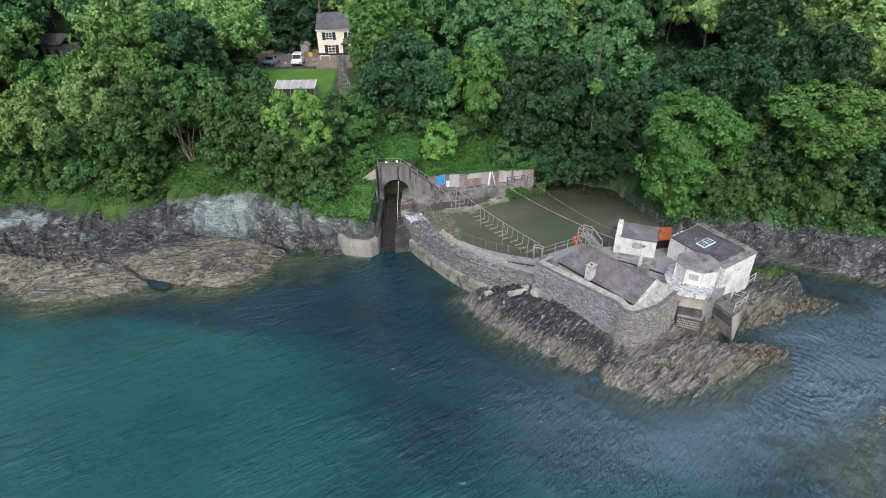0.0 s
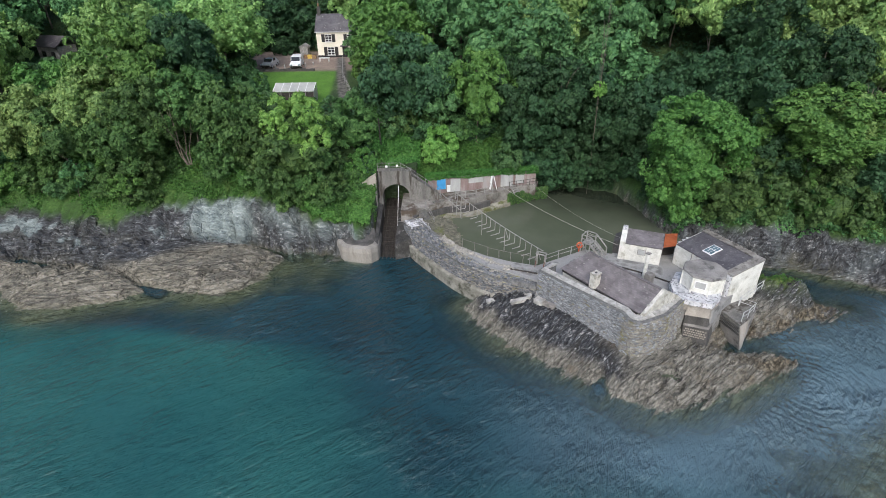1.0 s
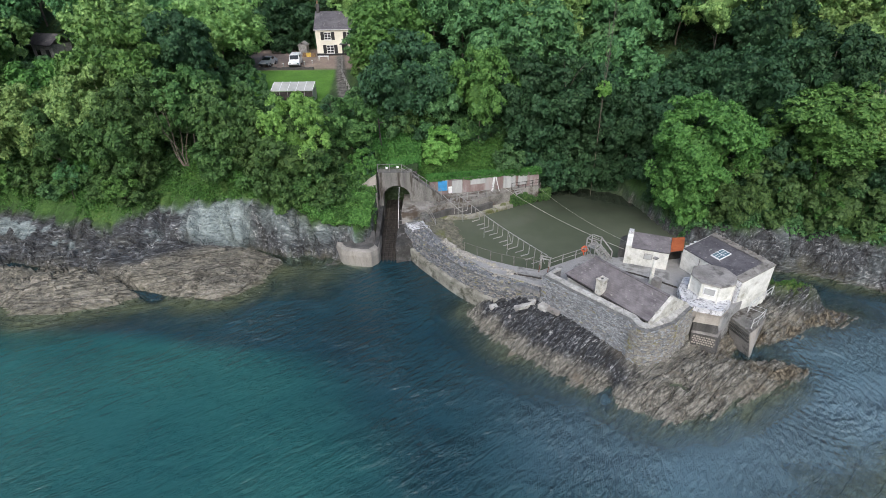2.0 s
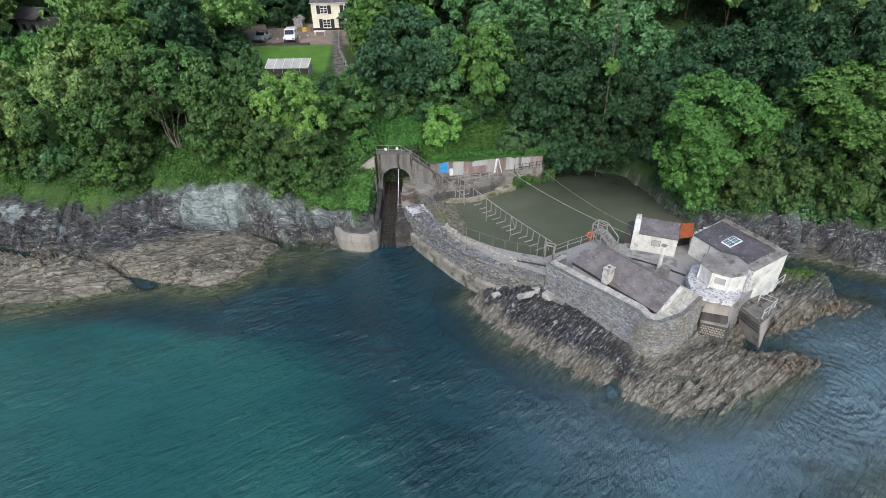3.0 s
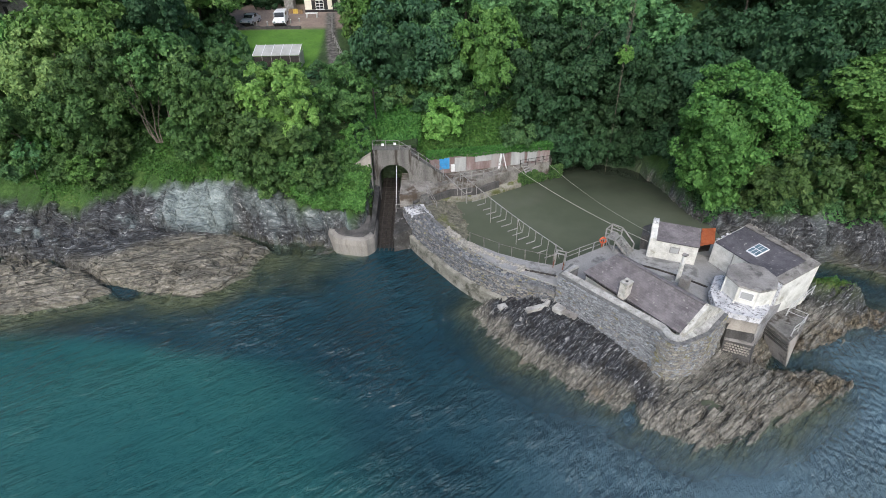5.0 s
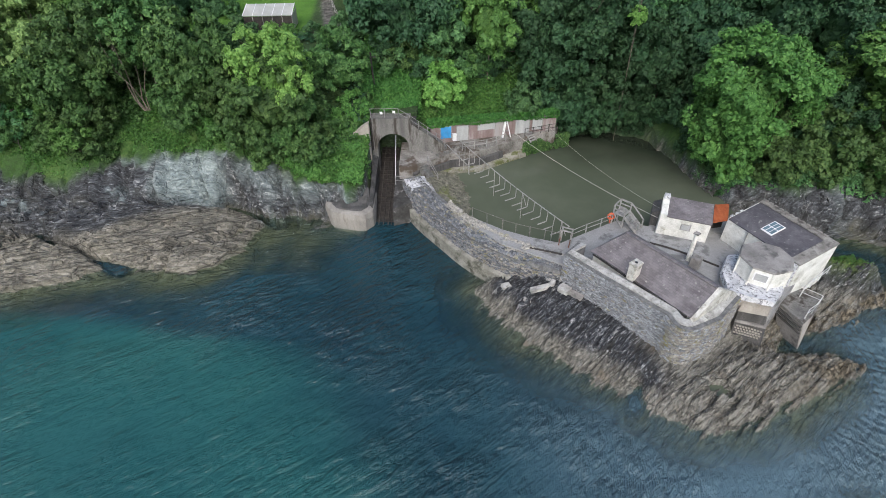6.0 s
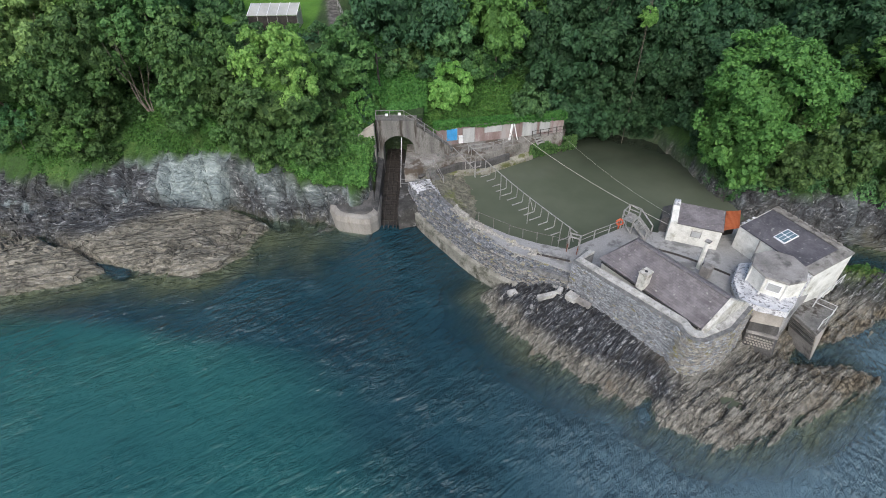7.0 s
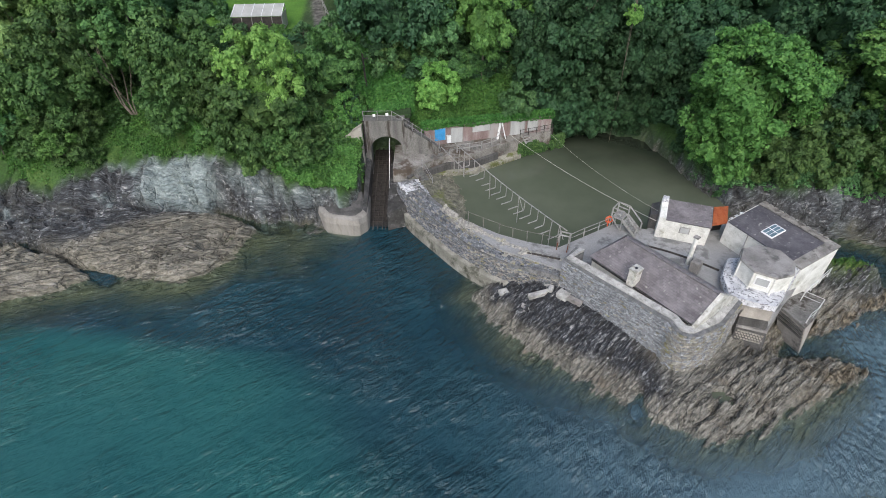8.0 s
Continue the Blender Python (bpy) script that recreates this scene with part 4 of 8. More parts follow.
# where the sky's reflection is painted into the water as pale blue-grey
sky_sheen = sstep(-3, 22, SX + 10 * fbm(SX * 0.06, SY * 0.06, 3, 99)) * (1 - sstep(33, 44, SY))
sky_sheen = np.maximum(sky_sheen, 0.62 * sstep(26, 33, SX) * (1 - sstep(42, 52, SY)))
sky_sheen = sky_sheen * (0.62 + 0.38 * sstep(18, 34, SX)) * np.maximum(sstep(19, 28, SY + 5 * fbm(SX * 0.1, SY * 0.1, 3, 78)), sstep(20, 32, SX))
sand_edge = np.interp(SY, [20, 29, 37, 41, 44, 48], [-4.5, -6.5, -12, -20, -36, -70])
sand = 1 - sstep(-8, 7, SX - 1.5 - sand_edge + 8 * fbm(SX * 0.09, SY * 0.09, 3, 95))
sand = np.maximum(sand, 0.8 * (1 - sstep(22, 29, SY + 6 * fbm(SX * 0.08, SY * 0.08, 3, 98))) * (1 - sstep(12, 28, SX)))
sea = mesh_object("water", grid_mesh("water", SX, SY, SX * 0, dict(shallow=np.clip(shal, 0, 1), sand=sand, sky_sheen=sky_sheen, ring=np.exp(-(np.hypot(SX - 31.5, SY - 35.0) / 7.5) ** 2), east=sstep(-4, 14, SX + 5 * fbm(SX * 0.1, SY * 0.1, 2, 94)))), M["sea"])
tagged(sea, "rippled teal and dark blue sea water", "water", kind="structure")

ph = bmesh.new()
ph.faces.new([ph.verts.new((19.3 + 0.98 * math.cos(a), 35.3 + 0.84 * math.sin(a), 0.72)) for a in [2 * math.pi * k / 14 for k in range(14)]])
tagged(mesh_object("water_rockpool", ph, M["pool"]), "still dark water in a small rock pool", "water", kind="structure")

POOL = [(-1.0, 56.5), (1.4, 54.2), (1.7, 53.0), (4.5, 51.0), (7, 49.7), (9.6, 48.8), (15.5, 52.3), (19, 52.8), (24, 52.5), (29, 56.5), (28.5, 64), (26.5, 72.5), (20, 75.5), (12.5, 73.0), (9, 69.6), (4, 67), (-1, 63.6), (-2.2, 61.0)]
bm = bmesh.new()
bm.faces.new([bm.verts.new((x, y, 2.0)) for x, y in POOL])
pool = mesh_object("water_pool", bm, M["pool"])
tagged(pool, "still murky olive green water in the walled tidal pool", "water", kind="structure")

# brown rock bank on the pool's far side
ru, rv = np.meshgrid(np.linspace(0, 1, 60), np.linspace(0, 1, 16))
rkx, rky = 24.7 + 2.6 * ru + rv * 2.4, 73.4 - 9.2 * ru + rv * 0.7
rkz = 1.7 + 1.5 * np.minimum(1, rv * 1.7) + 0.5 * fbm(rkx * 0.6, rky * 0.6, 4, 68) + 0.5 * (crag(rkx, rky, 0.9, 69, -70, 2.2)[0] - 0.5)
bank = mesh_object("rock_bank", grid_mesh("rock_bank", rkx, rky, rkz, dict(grey=rkx * 0, pale=rkx * 0, wet=rkx * 0, green=rkx * 0), rkx > -99), M["rock"])
tagged(bank, "brown ledge of bare rock along the pool's far bank", "rock", kind="structure")


# ------------------------------------------------------------------ masonry with stones as pieces
def stone_templates(name, mat, count=7):
    rng = random.Random(5)
    out = []
    for _ in range(count):
        b = bmesh.new()
        fr, bk = [], []
        for sx_, sz_ in ((-1, -1), (1, -1), (1, 1), (-1, 1)):
            jx, jz = rng.uniform(0.36, 0.44), rng.uniform(0.34, 0.44)
            bk.append(b.verts.new((sx_ * 0.49, 0, sz_ * 0.48)))
            fr.append(b.verts.new((sx_ * jx, -rng.uniform(0.7, 1.1), sz_ * jz)))
        b.faces.new(fr)
        for i in range(4):
            j = (i + 1) % 4
            b.faces.new((bk[i], bk[j], fr[j], fr[i]))
        bmesh.ops.recalc_face_normals(b, faces=b.faces)
        me = bpy.data.meshes.new(name)
        b.to_mesh(me)
        b.free()
        me.materials.append(mat)
        out.append(me)
    return out


def lay_stones(name, parent, surf, length, height, mats, row=(0.2, 0.36), wide=(0.3, 0.85), proud=0.06, seed=1, keep=300, tan=None, v0=0.0):
    """Random rubble laid in rough courses on surf(u, v) -> point, u and v in metres. The first keep stones nearest the middle are objects, the rest one mesh."""
    rng = random.Random(seed)
    spots = []
    v = v0
    while v < height - 0.1:
        h = min(rng.uniform(*row), height - v)
        u = rng.uniform(-0.4, 0)
        while u < length:
            w = rng.uniform(*wide)
            a, b_ = max(u, 0), min(u + w, length)
            if b_ - a > 0.12:
                spots.append(((a + b_) / 2, v + h / 2, b_ - a - 0.03, h - 0.03))
            u += w
        v += h
    spots.sort(key=lambda s: abs(s[0] - length * 0.62) + 0.2 * abs(s[1] - height * 0.6))
    tm = {k: stone_templates(name, m) for k, m in mats.items()}
    verts, faces, fm = [], [], []
    keys = list(mats)
    for n, (u, v, w, h) in enumerate(spots):
        p = Vector(surf(u, v))
        du = (Vector(surf(min(u + 0.1, length), v)) - Vector(surf(max(u - 0.1, 0), v))).normalized()
        dv = (Vector(surf(u, v + 0.1)) - Vector(surf(u, v - 0.1))).normalized()
        out = du.cross(dv).normalized()
        skew = rng.uniform(-0.09, 0.09)
        du, dv = du + dv * skew, dv - du * skew
        d = proud * rng.uniform(0.6, 1.5)
        k = keys[0]
        if tan and len(keys) > 1 and tan(u, v, rng):
            k = keys[1]
        me = rng.choice(tm[k])
        mt = Matrix((( *(du * w), 0), (*(out * d), 0), (*(dv * h), 0), (*p, 1))).transposed()
        if n < keep:
            ob = new(name, me)
            ob.parent = parent
            ob.matrix_basis = mt @ Matrix.Rotation(math.pi, 4, "Z")
        else:
            r = mt @ Matrix.Rotation(math.pi, 4, "Z")
            b0 = len(verts)
            verts += [r @ vv.co for vv in me.vertices]
            for pl in me.polygons:
                faces.append([b0 + q for q in pl.vertices])
                fm.append(keys.index(k))
    if faces:
        me = bpy.data.meshes.new(name + "_rest")
        me.from_pydata(verts, [], faces)
        for k in keys:
            me.materials.append(mats[k])
        me.polygons.foreach_set("material_index", fm)
        ob = new(name + "_courses", me)
        ob.parent = parent
        ob["kind"] = "stuff"


def along(pts, s):
    for (ax, ay), (bx, by) in zip(pts, pts[1:]):
        l = math.hypot(bx - ax, by - ay)
        if s <= l + 1e-6:
            return ax + (bx - ax) * s / l, ay + (by - ay) * s / l
        s -= l
    return pts[-1]


def path_len(pts):
    return sum(math.hypot(b[0] - a[0], b[1] - a[1]) for a, b in zip(pts, pts[1:]))


def smooth_path(pts, n=3):
    for _ in range(n):
        q = [pts[0]]
        for a, b_ in zip(pts, pts[1:]):
            q += [(a[0] * 0.75 + b_[0] * 0.25, a[1] * 0.75 + b_[1] * 0.25), (a[0] * 0.25 + b_[0] * 0.75, a[1] * 0.25 + b_[1] * 0.75)]
        q.append(pts[-1])
        pts = q
    return pts


def offset_path(pts, d):
    out = []
    for i, p in enumerate(pts):
        a, b_ = pts[max(i - 1, 0)], pts[min(i + 1, len(pts) - 1)]
        dx, dy = b_[0] - a[0], b_[1] - a[1]
        l = math.hypot(dx, dy)
        out.append((p[0] - dy / l * d, p[1] + dx / l * d))
    return out


# the curved sea wall of the pool
SEAW = smooth_path([(-5.4, 61.0), (-4.4, 58.6), (-3.0, 56.3), (-1.2, 53.9), (0.6, 51.4), (2.2, 49.6), (4.2, 48.0), (6.8, 46.4), (9.0, 45.5)], 2)
FOOT = offset_path(SEAW, -0.45)
INNER = offset_path(SEAW, 2.0)


def strip_solid(bm, a, b_, z0, za, zb):
    """A wall between two lines, with top heights za (outer) and zb (inner)."""
    rows = []
    for i in range(len(a)):
        t = i / (len(a) - 1)
        f = lambda z: z(t) if callable(z) else z
        rows.append([bm.verts.new((*a[i], f(z0))), bm.verts.new((*a[i], f(za))), bm.verts.new((*b_[i], f(zb))), bm.verts.new((*b_[i], f(z0)))])
    for r, s in zip(rows, rows[1:]):
        for i in range(4):
            j = (i + 1) % 4
            bm.faces.new((r[i], s[i], s[j], r[j]))
    bm.faces.new(rows[0][::-1])
    bm.faces.new(rows[-1])
    bmesh.ops.recalc_face_normals(bm, faces=bm.faces)
    return bm


wall_top = lambda t: 3.55 + 0.25 * math.sin(9 * t) * t
bm = bmesh.new()
strip_solid(bm, SEAW, INNER, -2.5, wall_top, wall_top)
for v in bm.verts:
    if v.co.z > 1 :
        v.co.z += random.uniform(-0.1, 0.12)
sea_wall = tagged(mesh_object("wall_sea", bm, M["mortar"]), "curved grey rubble sea wall round the tidal pool", "wall", kind="structure")
bm = strip_solid(bmesh.new(), FOOT, offset_path(SEAW, 0.2), -2.5, lambda t: 1.45 + 0.1 * math.sin(14 * t), lambda t: 1.7)
part("footing", bm, M["footing"], sea_wall, "tan stained cement footing along the waterline")

# rubble wall of the fort-like platform
RUB = [(10.7, 47.2), (9.35, 45.85), (11.3, 43.55), (13.8, 40.75), (15.55, 38.75)] + [(16.6 + 0.95 * math.cos(a), 38.3 + 0.95 * math.sin(a)) for a in [radians(d) for d in (205, 230, 255, 280, 300)]] + [(19.1, 38.4), (21.4, 40.6)]
RUBF = offset_path(RUB, -0.2)
rub_top = lambda t: 5.45
bm = strip_solid(bmesh.new(), RUBF, offset_path(RUB, 0.6), 0.4, rub_top, rub_top)
rub_wall = tagged(mesh_object("wall_rubble", bm, M["mortar"]), "tall grey rubble wall with a rounded corner above the rocks", "wall", kind="structure")
bm = strip_solid(bmesh.new(), offset_path(RUB, 0.1), offset_path(RUB, 0.62), 5.44, lambda t: 5.56, lambda t: 5.66)
part("coping", bm, M["coping"], rub_wall, "pale smooth mortar coping")

# fill and deck
DECK = [(1.8, 53.2), (4.5, 51.2), (6.9, 50.0), (9.6, 49.1), (15.5, 52.5), (18.2, 51.5), (20.2, 53.8), (24.0, 53.0), (28.0, 52.0), (31.6, 46.4), (27.2, 43.0), (24.6, 40.6), (22.0, 41.4), (17.0, 38.9), (15.7, 38.9), (9.6, 45.9), (6.8, 47.6), (4.3, 49.0), (2.2, 51.6)]
bm = prism(bmesh.new(), DECK, 0.3, DECK, 4.0)
deck = tagged(mesh_object("pavement_deck", bm, M["deck"]), "grey concrete quay deck and walkway", "pavement", kind="structure")
# low rough bank along the walkway's outer side
bm = strip_solid(bmesh.new(), offset_path(SEAW, 1.15)[12:], offset_path(SEAW, 2.0)[12:], 2.0, lambda t: 3.85 + 0.1 * math.sin(11 * t), lambda t: 4.1)
bmesh.ops.subdivide_edges(bm, edges=bm.edges, cuts=6, use_grid_fill=True)
for v in bm.verts:
    hx, hc_ = crag(np.array([v.co.x]), np.array([v.co.y]), 0.34, 66)
    v.co += Vector((random.uniform(-0.02, 0.02), random.uniform(-0.02, 0.02), 0.26 * (float(hx[0]) - 0.5) - 0.12 * float(hc_[0]) + 0.5 * float(fbm(np.array([v.co.x * 0.6]), np.array([v.co.y * 0.6]), 3, 67)[0])))
part("rubble_top", bm, M["stone_tan"], sea_wall, "rough lichened rubble top, yellow-brown")
# broken limewashed end and the beach inside the pool
bm = strip_solid(bmesh.new(), offset_path(SEAW, 0.1)[:8], offset_path(SEAW, 2.4)[:8], 1.0, lambda t: 3.3 + 0.55 * math.sin(3 * t), lambda t: 3.4)
bmesh.ops.subdivide_edges(bm, edges=bm.edges, cuts=2, use_grid_fill=True)
for v in bm.verts:
    v.co += Vector((random.uniform(-0.15, 0.15), random.uniform(-0.15, 0.15), random.uniform(-0.15, 0.2)))
part("broken_end", bm, M["lime_broken"], sea_wall, "crumbling white limewashed masonry end")
bx2, by2 = np.meshgrid(np.arange(-5.5, 3.4, 0.15), np.arange(51.5, 65.0, 0.15))
water_x = np.interp(by2, [53.5, 57.8, 60.3, 62.7, 64.5], [1.9, 1.95, 1.5, 1.4, 0.9])
bz2 = np.clip(2.0 + 0.34 * (water_x - bx2), -2, 3.3) + 0.4 * fbm(bx2 * 0.5, by2 * 0.5, 4, 64) + 0.14 * (crag(bx2, by2, 0.4, 65)[0] - 0.5)
bz2 = np.where((bx2 > water_x + 2.5) | ~inside(bx2, by2, offset_path(SEAW, 0.9) + [(12.0, 45.0), (12.0, 65.2), (-1.0, 65.2), (-3.4, 63.6)]), -2.0, bz2)
slope = mesh_object("ground_slope", grid_mesh("ground_slope", bx2, by2, bz2, {}, bx2 > -99), M["mossy"])
tagged(slope, "yellow-brown stony slope running into the pool", "ground", kind="structure")


# ------------------------------------------------------------------ north quay, huts' facade, arch and slip
QF = [(-5.9, 62.6), (-4.4, 62.7), (-2.5, 63.9), (0.0, 65.5), (3.1, 65.9), (5.9, 67.7), (8.6, 69.3), (12.7, 71.0)]
QB = [(-5.9, 68.2), (-3.4, 68.2), (-1.4, 68.4), (0.5, 69.0), (3.1, 69.6), (6.2, 70.4), (9.2, 71.0), (13.2, 72.0)]
bm = strip_solid(bmesh.new(), QF, QB, 0.5, 4.2, 4.3)
quay = tagged(mesh_object("pavement_quay", bm, M["terrace"]), "stained concrete quay terrace before the walled huts", "pavement", kind="structure")
bm = strip_solid(bmesh.new(), offset_path(QF[2:7], -0.75), offset_path(QF[2:7], 0.1), 0.5, 2.45, 2.75)
part("footing", bm, M["pool_footing"], quay, "pale weathered footing at the pool's waterline")
bm = strip_solid(bmesh.new(), offset_path(QF[1:6], -0.32), offset_path(QF[1:6], 0.1), 2.4, 3.35, 3.45)
part("ledge", bm, M["concrete_dark"], quay)

FA, FB = Vector((-2.4, 67.7, 0)), Vector((12.7, 71.3, 0))
fu = (FB - FA).normalized()
fn = Vector((fu.y, -fu.x, 0))
fdeg = math.degrees(math.atan2(fu.y, fu.x))
bm = bmesh.new()
foot = [FA, FB, FB - fn * 0.6, FA - fn * 0.6]
prism(bm, [(p.x, p.y) for p in foot], 3.9, [(p.x, p.y) for p in foot], [6.5, 6.1, 6.1, 6.5])
facade = tagged(mesh_object("wall_huts", bm, M["render_pink"]), "old pinkish rendered retaining wall with boarded openings", "wall", kind="structure")
bm = bmesh.new()
for i in range(15):
    s = i * (FB - FA).length / 15
    p = FA + fu * (s + 0.5) - fn * 0.25
    box(bm, (p.x, p.y, 6.52 - 0.4 * i / 15 + random.uniform(-0.05, 0.06)), (1.02, 0.66, 0.08), fdeg, 0.02)
part("coping", bm, M["quay"], facade, "uneven weathered concrete coping")


def on_facade(s, z, out=0.03):
    p = FA + fu * s + fn * out
    return Matrix.Translation((p.x, p.y, z)) @ Matrix.Rotation(radians(fdeg), 4, "Z")


def boarded_door(s, z, w, h, mat, label, cat="door"):
    d = thing("hut_door" if cat == "door" else "shutter", on_facade(s, z), label, cat, "boarded openings of the huts")
    n = max(2, round(w / 0.4))
    for i in range(n):
        part("board", a_box(((i + 0.5) * w / n - w / 2, -0.03, h / 2), (w / n - 0.012, 0.05, h), 0, 0.008), mat, d)
    part("head", a_box((0, -0.045, h + 0.04), (w + 0.12, 0.08, 0.08), 0, 0.01), M["wood_grey"], d)
    part("jamb", a_box((-w / 2 - 0.04, -0.04, h / 2), (0.08, 0.07, h), 0, 0.01), M["wood_grey"], d)
    part("jamb", a_box((w / 2 + 0.04, -0.04, h / 2), (0.08, 0.07, h), 0, 0.01), M["wood_grey"], d)
    return d


boarded_door(1.75, 4.85, 1.25, 1.45, M["blue"], "bright blue painted double shutter in the hut wall", "shutter")
boarded_door(3.75, 4.32, 1.35, 1.85, M["door_grey"], "pale grey boarded hut door in the old wall")
boarded_door(6.7, 5.35, 2.1, 0.75, M["door_grey"], "pale boarded window shutter high in the wall", "shutter")
boarded_door(11.2, 4.32, 1.7, 1.85, M["door_grey"], "pale grey boarded hut door with peeling paint")
boarded_door(13.1, 4.6, 1.2, 1.35, M["door_grey"], "pale grey boarded hut door near the quay's end")
cab = thing("meter_cabinet", on_facade(2.75, 4.5, 0.2), "small white cabinet on the wall beside the blue shutter", "cabinet")
part("body", a_box((0, 0, 0.4), (0.45, 0.34, 0.8), 0, 0.02), M["plastic_white"], cab)
part("lid", a_box((0, -0.02, 0.83), (0.5, 0.42, 0.06), 0, 0.02), M["plastic_white"], cab)
fr = thing("white_a_frame", on_facade(9.0, 4.25, 0.5), "white painted timber A-frame leaning at the hut wall", "timber frame")
for sx_ in (-1, 1):
    part("leg", beam(bmesh.new(), (sx_ * 0.5 + 0.1, 0, 0), (sx_ * 0.12, 0.1, 1.95), 0.28, 0.1), M["plastic_white"], fr)
part("crosspiece", beam(bmesh.new(), (-0.4, 0.02, 0.85), (0.4, 0.02, 0.85), 0.08, 0.1), M["wood_grey"], fr)


def stair(name, p0, p1, width, n, mat, label, rail=True, solid=True):
    """Steps from p0 (foot) up to p1, both at the middle of the flight."""
    p0, p1 = Vector(p0), Vector(p1)
    d = p1 - p0
    run = Vector((d.x, d.y, 0))
    a = math.degrees(math.atan2(d.y, d.x))
    st = thing(name, Matrix.Translation(p0) @ Matrix.Rotation(radians(a), 4, "Z"), label, "steps")
    L, Hh = run.length, d.z
    for i in range(n):
        z = (i + 1) * Hh / n
        lo = 0 if solid else z - 0.06
        part("step", a_box(((i + 0.5) * L / n, 0, (z + lo) / 2), (L / n + 0.01, width, z - lo), 0, 0.012), mat, st)
    if not solid:
        for s in (-1, 1):
            part("stringer", beam(bmesh.new(), (0, s * width / 2, 0.02), (L, s * width / 2, Hh - 0.08), 0.06, 0.2), mat, st)
    return st


def railing(name, pts, mat, label, height=1.05, gap=2.0, r=0.035, rails=(1.0, 0.52), lean=0.0):
    """Posts and rails along points on the deck."""
    ra = thing(name, Matrix.Translation(pts[0]), label, "railing")
    o = Vector(pts[0])
    rng = random.Random(len(label) + int(10 * pts[0][0]))
    for a, b_ in zip(pts, pts[1:]):
        a, b_ = Vector(a) - o, Vector(b_) - o
        n = max(1, round((b_ - a).length / gap))
        prev = None
        for i in range(n + 1):
            p = a.lerp(b_, i / n)
            t = p + Vector((rng.uniform(-lean, lean), rng.uniform(-lean, lean), height))
            if not (i == n and b_ != pts[-1] and False):
                part("post", rod(bmesh.new(), p, t, r * 1.25, 8), mat, ra)
            if prev:
                for h in rails:
                    part("rail", rod(bmesh.new(), prev[0].lerp(prev[1], h), p.lerp(t, h), r * 0.8, 6), mat, ra)
            prev = (p, t)
    return ra


stair("wooden_steps", (9.9, 69.2, 3.7), (9.3, 70.1, 4.5), 0.9, 4, M["wood_grey"], "short grey timber steps at the quay wall", solid=False)
stair("landing_steps", (-2.0, 61.6, 2.6), (-3.2, 62.9, 4.15), 1.0, 7, M["quay"], "worn steps from the pool slope to the quay")
railing("landing_steps_railing", [(-1.6, 61.9, 2.7), (-2.7, 63.2, 4.2)], M["galv"], "grey tubular handrail by the worn steps", 0.95, 1.6)
rub2 = random.Random(8)
for i in range(16):
    px_, py_ = -3.4 + rub2.uniform(0, 7.5), 0
    py_ = 65.2 + 0.35 * px_ + rub2.uniform(0.4, 2.0)
    db = thing("fallen_stone", Matrix.Translation((px_, py_, 4.2)) @ Matrix.Rotation(rub2.uniform(0, 3), 4, "Z"), "loose grey stone lying on the quay terrace", "stone", "loose stones on the quay")
    part("stone", a_box((0, 0, 0.1), (rub2.uniform(0.2, 0.5), rub2.uniform(0.15, 0.3), 0.2), 0, 0.05), M["quay"], db)

# arch over the slip
bm = bmesh.new()
xs0, xs1, crown, spring = -8.45, -4.9, 6.5, 4.9
outline = [(-9.1, 0.5), (xs0, 0.5), (xs0, spring)]
for k in range(1, 12):
    a = math.pi - k * math.pi / 12
    outline.append(((xs0 + xs1) / 2 + (xs1 - xs0) / 2 * math.cos(a), spring + (crown - spring) * math.sin(a)))
outline += [(xs1, spring), (xs1, 0.5), (-4.6, 0.5), (-4.6, 8.3), (-9.1, 8.3)]
fa_ = [bm.verts.new((x, 66.0, z)) for x, z in outline]
fb_ = [bm.verts.new((x, 67.4, z)) for x, z in outline]
bm.faces.new(fa_)
bm.faces.new(fb_[::-1])
for i in range(len(outline)):
    j = (i + 1) % len(outline)
    bm.faces.new((fa_[i], fb_[i], fb_[j], fa_[j]))
bmesh.ops.recalc_face_normals(bm, faces=bm.faces)
arch = tagged(mesh_object("wall_arch", bm, M["quay"]), "weathered concrete arch over the boat slip", "wall", kind="structure")
part("back_wall", a_box((-6.7, 70.6, 4.2), (4.6, 0.3, 8.0)), M["concrete_dark"], arch)
part("vault", a_box((-6.7, 69.0, 7.2), (5.2, 3.4, 1.4)), M["concrete_dark"], arch)
part("turf", a_box((-6.7, 69.3, 8.1), (5.6, 3.6, 0.5), 0, 0.1), M["ground"], arch, "rough turf over the vault")
for x in (-9.0, -4.55):
    part("side_wall", a_box((x, 69.0, 4.0), (0.5, 3.4, 6.0)), M["concrete_dark"], arch)
WING = [(-12.0, 64.6), (-9.15, 65.0), (-9.15, 65.7), (-12.0, 65.3)]
part("wing_wall", prism(bmesh.new(), WING, 2.0, WING, [6.6, 8.25, 8.25, 6.6]), M["concrete_pale"], arch, "pale sloping wing wall in the bank")
part("drain_pipe", rod(bmesh.new(), (-9.0, 65.9, 4.6), (-9.0, 65.9, 8.4), 0.09, 10), M["iron_dark"], arch, "dark rusted drain pipe")
railing("platform_railing", [(-9.0, 66.3, 8.3), (-5.9, 66.3, 8.3)], M["galv"], "grey metal railing on top of the arch", 1.05, 1.5)
pl = thing("notice_board", Matrix.Translation((-7.8, 66.2, 8.9)), "small white notice plate fixed to the railing", "notice")
